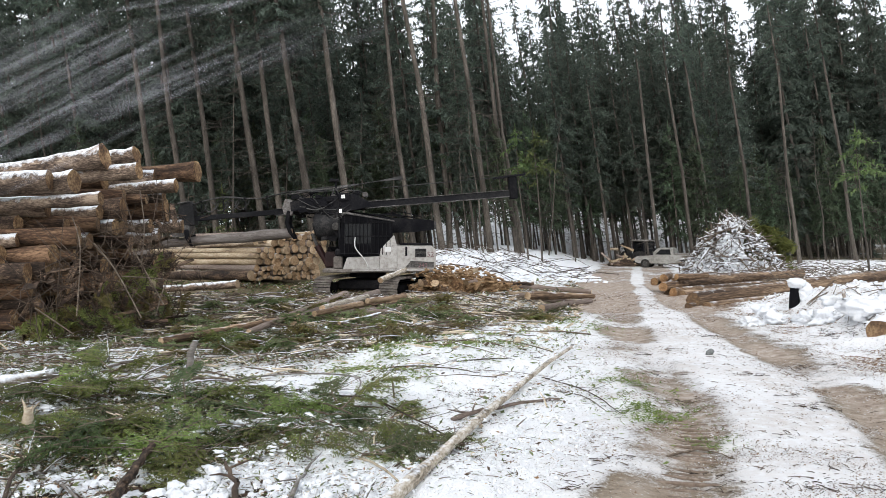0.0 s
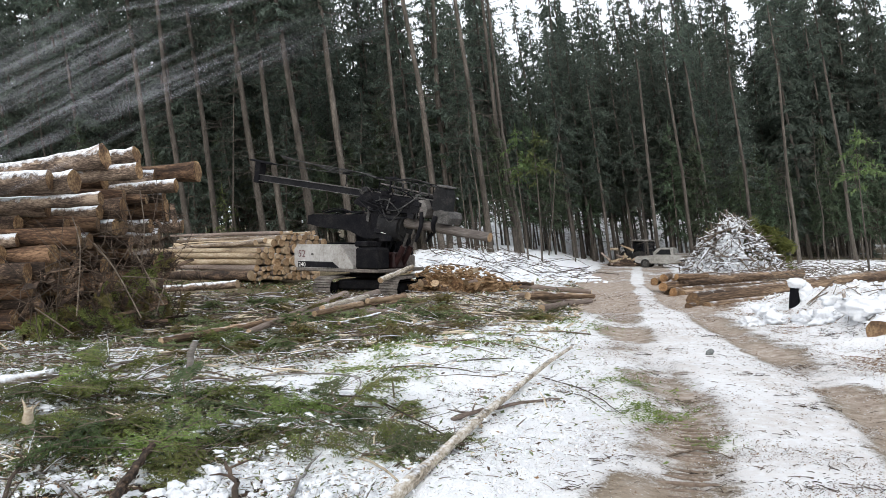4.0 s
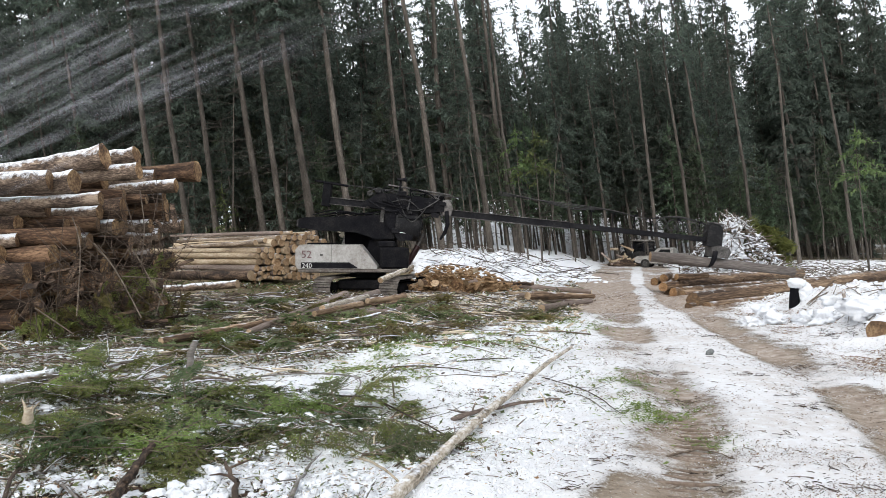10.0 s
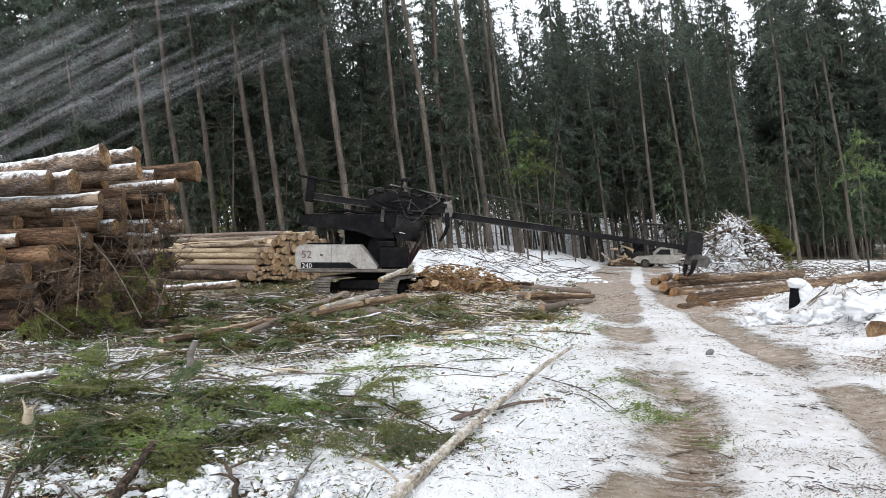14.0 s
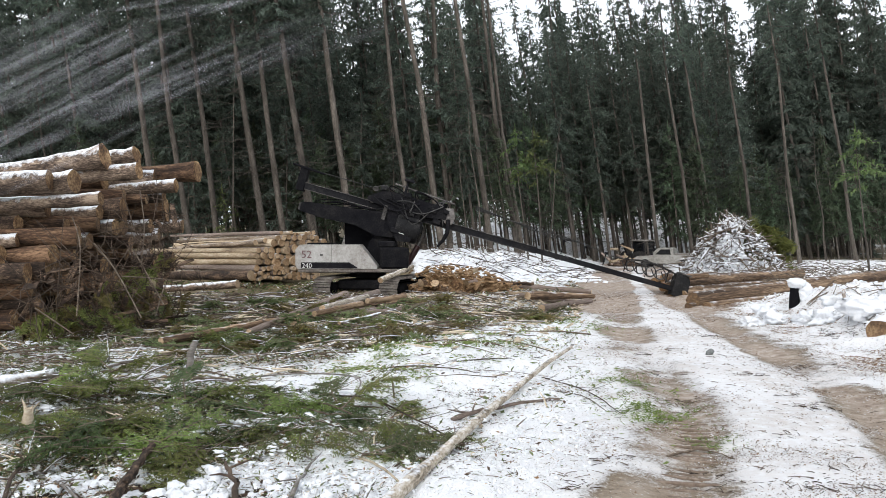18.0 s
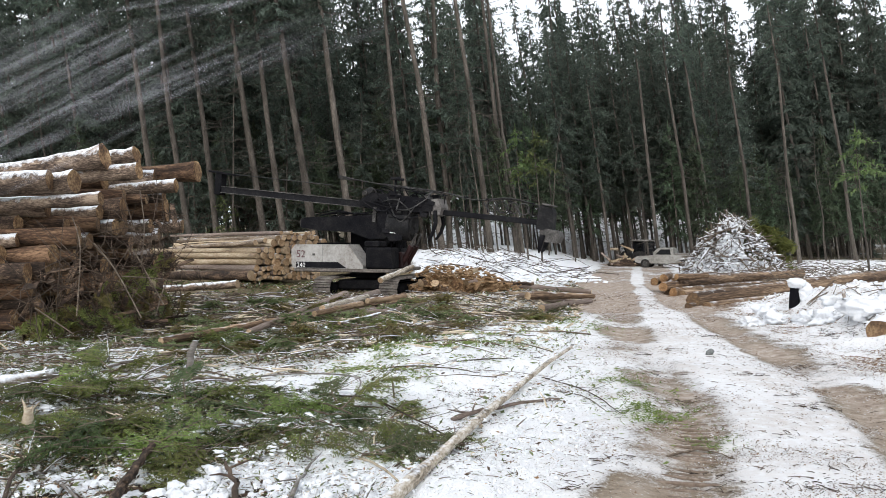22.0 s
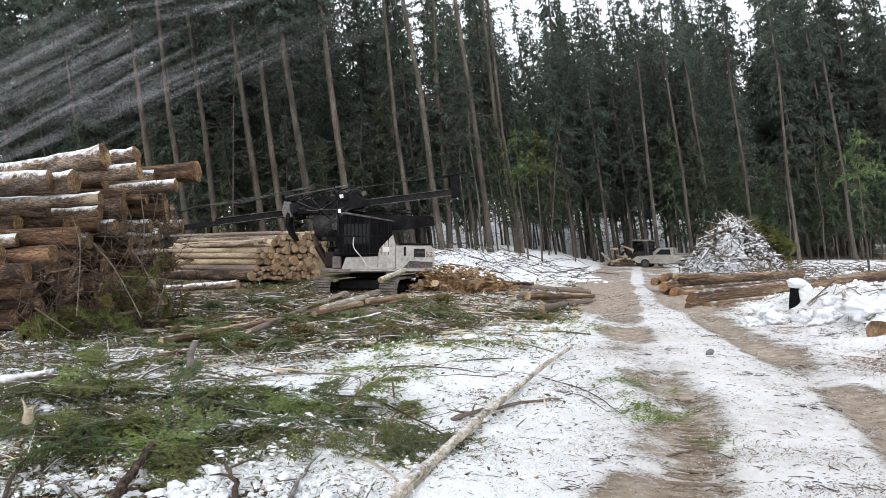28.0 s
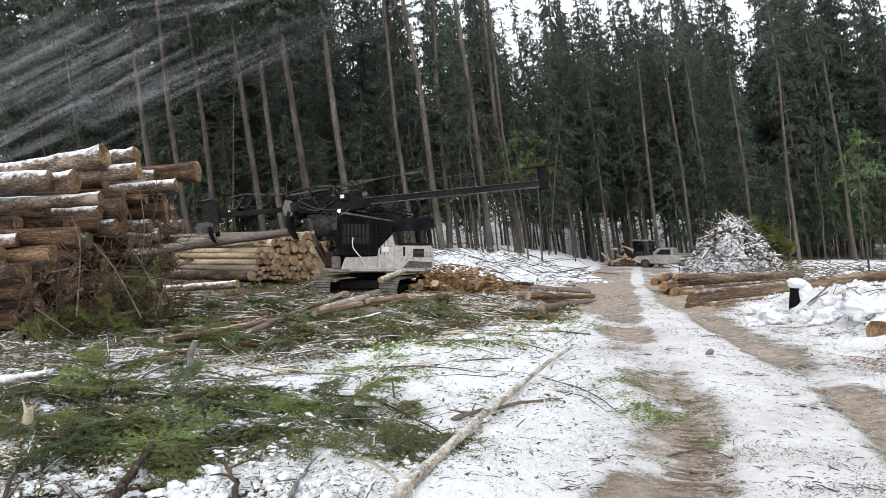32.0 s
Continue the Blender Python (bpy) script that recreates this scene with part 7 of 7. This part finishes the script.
def far_heap():
    """Broken tops and butts pushed together behind the truck."""
    rng = random.Random(63)
    cx, cy, cz = 14.47, 61.00, 0.42
    for i in range(24):
        f = rng.random()
        p = Vector((cx + rng.gauss(0, 0.75), cy + rng.gauss(0, 0.5), height(cx, cy) + 0.15 + 1.4 * f * rng.random()))
        a = rng.uniform(0, 3.14)
        d = Vector((math.cos(a), math.sin(a) * 0.6, rng.uniform(-0.4, 0.5))).normalized() * rng.uniform(0.5, 1.5)
        q = p + d
        q.z = max(q.z, 0.15)
        lay(p, q, rng.uniform(0.06, 0.16), rng.uniform(0.05, 0.12), rng.choice((GREYLOG, PEELED, PEELED)), CUT, "broken tan log in a heap behind the truck", "far heap", 540 + i)
    g = Geo()
    g.heap((cx, cy, height(cx, cy)), (1.1, 0.8, 0.45), 31, 0.5)
    thing("debris_mound", g, BARK, "dark mound of bark under broken logs", "mound")


far_heap()


# ---------------------------------------------------------------- wiper smears on the windscreen that the camera looks through
def wiper_smears():
    """Thin films of dirt on the glass, 0.6 m from the eye: along, height, along, height, width in metres, strength."""
    rng = random.Random(41)
    rows = [
        (-0.349, 2.527, -0.259, 2.574, 0.0049, 0.30),
        (-0.349, 2.508, -0.222, 2.566, 0.0057, 0.32),
        (-0.301, 2.511, -0.224, 2.546, 0.0031, 0.22),
        (-0.349, 2.475, -0.200, 2.567, 0.0022, 0.22),
        (-0.328, 2.491, -0.165, 2.529, 0.0062, 0.20),
        (-0.349, 2.474, -0.190, 2.551, 0.0013, 0.34),
        (-0.349, 2.469, -0.237, 2.536, 0.0013, 0.26),
        (-0.307, 2.480, -0.219, 2.545, 0.0011, 0.30),
        (-0.286, 2.486, -0.160, 2.533, 0.0035, 0.24),
        (-0.220, 2.507, -0.105, 2.555, 0.0049, 0.17),
        (-0.203, 2.521, -0.080, 2.566, 0.0031, 0.20),
        (-0.169, 2.530, -0.096, 2.555, 0.0071, 0.17),
        (-0.349, 2.460, -0.284, 2.486, 0.0027, 0.22),
        (-0.348, 2.555, -0.284, 2.578, 0.0035, 0.20),
        (-0.348, 2.542, -0.305, 2.557, 0.0031, 0.18),
        (-0.349, 2.496, -0.266, 2.535, 0.0027, 0.22),
        (-0.275, 2.527, -0.200, 2.557, 0.0027, 0.20),
        (-0.244, 2.514, -0.138, 2.549, 0.0022, 0.20),
        (-0.350, 2.433, -0.271, 2.469, 0.0022, 0.14),
        (-0.319, 2.452, -0.213, 2.500, 0.0027, 0.12),
        (-0.156, 2.553, -0.063, 2.580, 0.0031, 0.10),
        (-0.134, 2.536, -0.037, 2.566, 0.0035, 0.09),
        (-0.255, 2.510, -0.146, 2.561, 0.0017, 0.22),
        (-0.211, 2.575, -0.125, 2.588, 0.0017, 0.20),
        (-0.214, 2.575, -0.128, 2.588, 0.0009, 0.19),
        (-0.261, 2.575, -0.193, 2.588, 0.0010, 0.25),
        (-0.234, 2.575, -0.125, 2.588, 0.0008, 0.20),
        (-0.326, 2.563, -0.212, 2.588, 0.0009, 0.13),
        (-0.202, 2.512, -0.129, 2.546, 0.0017, 0.19),
        (-0.246, 2.566, -0.127, 2.588, 0.0014, 0.25),
        (-0.215, 2.566, -0.137, 2.588, 0.0008, 0.12),
        (-0.336, 2.530, -0.240, 2.574, 0.0007, 0.21),
        (-0.296, 2.541, -0.185, 2.588, 0.0012, 0.15),
        (-0.275, 2.507, -0.218, 2.534, 0.0017, 0.10),
        (-0.236, 2.505, -0.182, 2.530, 0.0015, 0.16),
        (-0.261, 2.575, -0.205, 2.588, 0.0009, 0.25),
        (-0.317, 2.490, -0.198, 2.545, 0.0017, 0.16),
        (-0.294, 2.520, -0.186, 2.570, 0.0008, 0.22),
    ]
    m = bpy.data.materials.new("smear_film")
    m.use_nodes = True
    n, l = m.node_tree.nodes, m.node_tree.links
    n.remove(n["Principled BSDF"])
    clear, dirt, mix = n.new("ShaderNodeBsdfTransparent"), n.new("ShaderNodeBsdfDiffuse"), n.new("ShaderNodeMixShader")
    dirt.inputs["Color"].default_value = (0.74, 0.74, 0.82, 1)
    at, tc, mp, tn, mr, mul = (n.new("ShaderNode" + k) for k in ("Attribute", "TexCoord", "Mapping", "TexNoise", "MapRange", "Math"))
    at.attribute_name = "film"
    mp.vector_type = "TEXTURE"
    mp.inputs["Rotation"].default_value, mp.inputs["Scale"].default_value = (0, radians(-27), 0), (0.5, 1, 0.004)
    tn.inputs["Scale"].default_value, tn.inputs["Detail"].default_value = 1.0, 3
    mr.inputs["From Min"].default_value, mr.inputs["From Max"].default_value, mr.inputs["To Min"].default_value, mr.inputs["To Max"].default_value = 0.35, 0.65, 0.1, 0.9
    mul.operation = "MULTIPLY"
    l.new(tc.outputs["Object"], mp.inputs["Vector"])
    l.new(mp.outputs[0], tn.inputs["Vector"])
    l.new(tn.outputs["Fac"], mr.inputs["Value"])
    l.new(mr.outputs[0], mul.inputs[0])
    l.new(at.outputs["Fac"], mul.inputs[1])
    l.new(mul.outputs[0], mix.inputs[0])
    l.new(clear.outputs[0], mix.inputs[1])
    l.new(dirt.outputs[0], mix.inputs[2])
    l.new(mix.outputs[0], n["Material Output"].inputs["Surface"])
    top = tagged(new("wiper_smears"), "greyish wiper smears dried on clear windscreen glass", "smear")
    for x0, z0, x1, z1, w, f in rows:
        verts, faces, film = [], [], []
        a, b = Vector((x0, 0.6, z0)), Vector((x1, 0.6, z1))
        side = Vector((-(b - a).z, 0, (b - a).x)).normalized() * w * 1.8
        n, k = 14, 6
        for i in range(n + 1):
            t = i / n
            c = a.lerp(b, t) + Vector((0, 0, -0.0015 * math.sin(3.14 * t)))
            for j in range(k + 1):
                u = j / k * 2 - 1
                verts.append(tuple(c + side * u))
                film.append(0.66 * f * (1 - u * u) * min(1, 4 * t if x0 > -0.345 else 1, 3.5 * (1 - t)) * rng.uniform(0.7, 1.1))
        for i in range(n):
            for j in range(k):
                q = i * (k + 1) + j
                faces.append((q, q + 1, q + k + 2, q + k + 1))
        me = bpy.data.meshes.new("smear")
        me.from_pydata(verts, [], faces)
        me.attributes.new("film", "FLOAT", "POINT").data.foreach_set("value", film)
        me.materials.append(m)
        ob = new("smear", me)
        ob.parent = top
        ob.visible_shadow = False


wiper_smears()


# ---------------------------------------------------------------- what moves
# seconds, heading of the upper works, boom pitch (nose up positive), the boom's tail ahead of and above the slew centre, length to the head
STATES = [
    (0, 184, -4.8, -6.08, 4.23, 13.85), (0.5, 189, -5.2, -6.44, 4.34, 13.83), (1, 196, -4.5, -7.19, 4.29, 13.18), (1.5, 205, -4.6, -7.63, 4.47, 12.6),
    (2, 219, -4.4, -7.98, 4.46, 12.33), (2.5, 238, -3.6, -6.88, 4.30, 10.66), (3, 266, -6, -7.19, 4.60, 10.9), (3.5, 301, -8.8, -5.93, 5.11, 10.09),
    (5.5, 358, -4.6, -7.51, 4.47, 12.74), (6, 360, -3.6, -7.78, 4.17, 14.21), (6.5, 360, -3.8, -7.83, 4.17, 15.54), (7, 360, -4.6, -6.71, 4.17, 16.15),
    (7.5, 360, -4.8, -5.27, 4.13, 16.15), (8, 360, -5.4, -4.59, 4.13, 16.12), (9, 360, -5.4, -3.21, 3.96, 16.52), (10, 360, -5.9, -1.60, 3.87, 16.26),
    (11, 360, -6.5, -1.16, 3.82, 16.21), (12, 360, -8.7, -0.67, 3.82, 16.11), (13, 360, -8.1, -0.28, 3.80, 15.85), (14, 360, -7.9, -2.28, 4.06, 16.19),
    (14.5, 360, -9, -3.33, 4.27, 16.3), (16.5, 360, -16.5, -3.56, 4.89, 16.43), (17.5, 360, -15.6, -2.70, 4.50, 16.44), (19, 360, -15.7, -2.61, 4.50, 16.4),
    (20, 360, -14.4, -4.82, 5.06, 16.18), (20.5, 359, -14.2, -6.22, 5.39, 16.34), (21, 355, -13.8, -6.59, 5.44, 15.73), (21.5, 348, -11.1, -6.94, 5.18, 15.51),
    (22, 340, -6.2, -7.03, 4.48, 15.04), (22.5, 328, -2.4, -6.47, 3.98, 13.73), (23, 311, 1.1, -5.07, 3.55, 11.09), (23.5, 272, 1.5, -5.30, 3.60, 11.2),
    (24, 240, 1.2, -5.71, 3.66, 10.7), (24.5, 214, 3.1, -5.99, 3.29, 12.79), (25, 194, 2.5, -6.41, 3.35, 13.82), (25.5, 186, 0.7, -6.80, 3.59, 14.62),
    (27.5, 183, -7.1, -4.47, 4.31, 13.8), (28.5, 181, -7.3, -3.16, 4.21, 16.2), (29.5, 180, -7.1, -3.27, 4.21, 16.2), (30.5, 179, -7, -5.09, 4.44, 15.2),
    (31, 179, -6.6, -6.32, 4.53, 14.5), (31.5, 180, -5.1, -7.10, 4.56, 14.37), (32, 181, -5.8, -7.29, 4.62, 14.22),
]


def boom(pitch, tx, tz, along=0.0):
    return pose(tx, PIVOT.y, tz, 0, -pitch, 0) @ pose(along, 0, 0)


def motions():
    walk(HOUSE, [(t, pose(0, 0, 0, 0, 0, h)) for t, h, p, x, z, n in STATES])
    for ob in PITCHING:
        walk(ob, [(t, Matrix.Translation(PIVOT) @ pose(0, 0, 0, 0, -p, 0)) for t, h, p, x, z, n in STATES])
    for ob in SLIDING:
        walk(ob, [(t, boom(p, x, z)) for t, h, p, x, z, n in STATES])
    for ob in REACHING:
        walk(ob, [(t, boom(p, x, z, n)) for t, h, p, x, z, n in STATES])
    # logs held by the head: one swings over to the road and drops on the pile, one is drawn out of the tall deck
    rows_a, rows_b = [], []
    for i in range(0, 59):
        scene.frame_set(frame(i * 0.2))
        along = float(np.interp(i * 0.2, [0, 3.5, 5.5, 20], [-4.5, -4.5, -2.8, -2.8]))
        rows_a.append((i * 0.2, HEAD.matrix_world @ pose(along, 0, -0.93)))
    ax, ay, az = 10.34, 33.40, 0.45
    rest = axis_pose((ax, ay, az), (0.8, 0.6, 0.0))
    rolled = axis_pose((ax + 0.25, ay + 0.35, az - 0.42), (0.82, 0.57, 0.0))
    rows_a += [(12.2, rest), (12.5, rest), (13.0, rolled), (32.0, rolled)]
    walk(LOG_A, rows_a)
    for i in range(13):
        t = 29.6 + i * 0.2
        scene.frame_set(frame(t))
        rows_b.append((t, HEAD.matrix_world @ pose(-3.5, 0, -0.95, 0, 2, 0)))
    walk(LOG_B, [(0.0, rows_b[0][1])] + rows_b)
    ex, ey, ez = 8.45, 26.40, -0.07
    d = (0.82, 0.57, 0.012)
    lie = [axis_pose((ex - k * 0.82, ey - k * 0.57, ez), d) for k in (0.0, 0.42)]
    walk(LOG_C, [(0.0, lie[0]), (12.3, lie[0]), (12.8, lie[1]), (16.4, lie[1]), (17.3, lie[0]), (32.0, lie[0])])
    scene.frame_set(1)


motions()
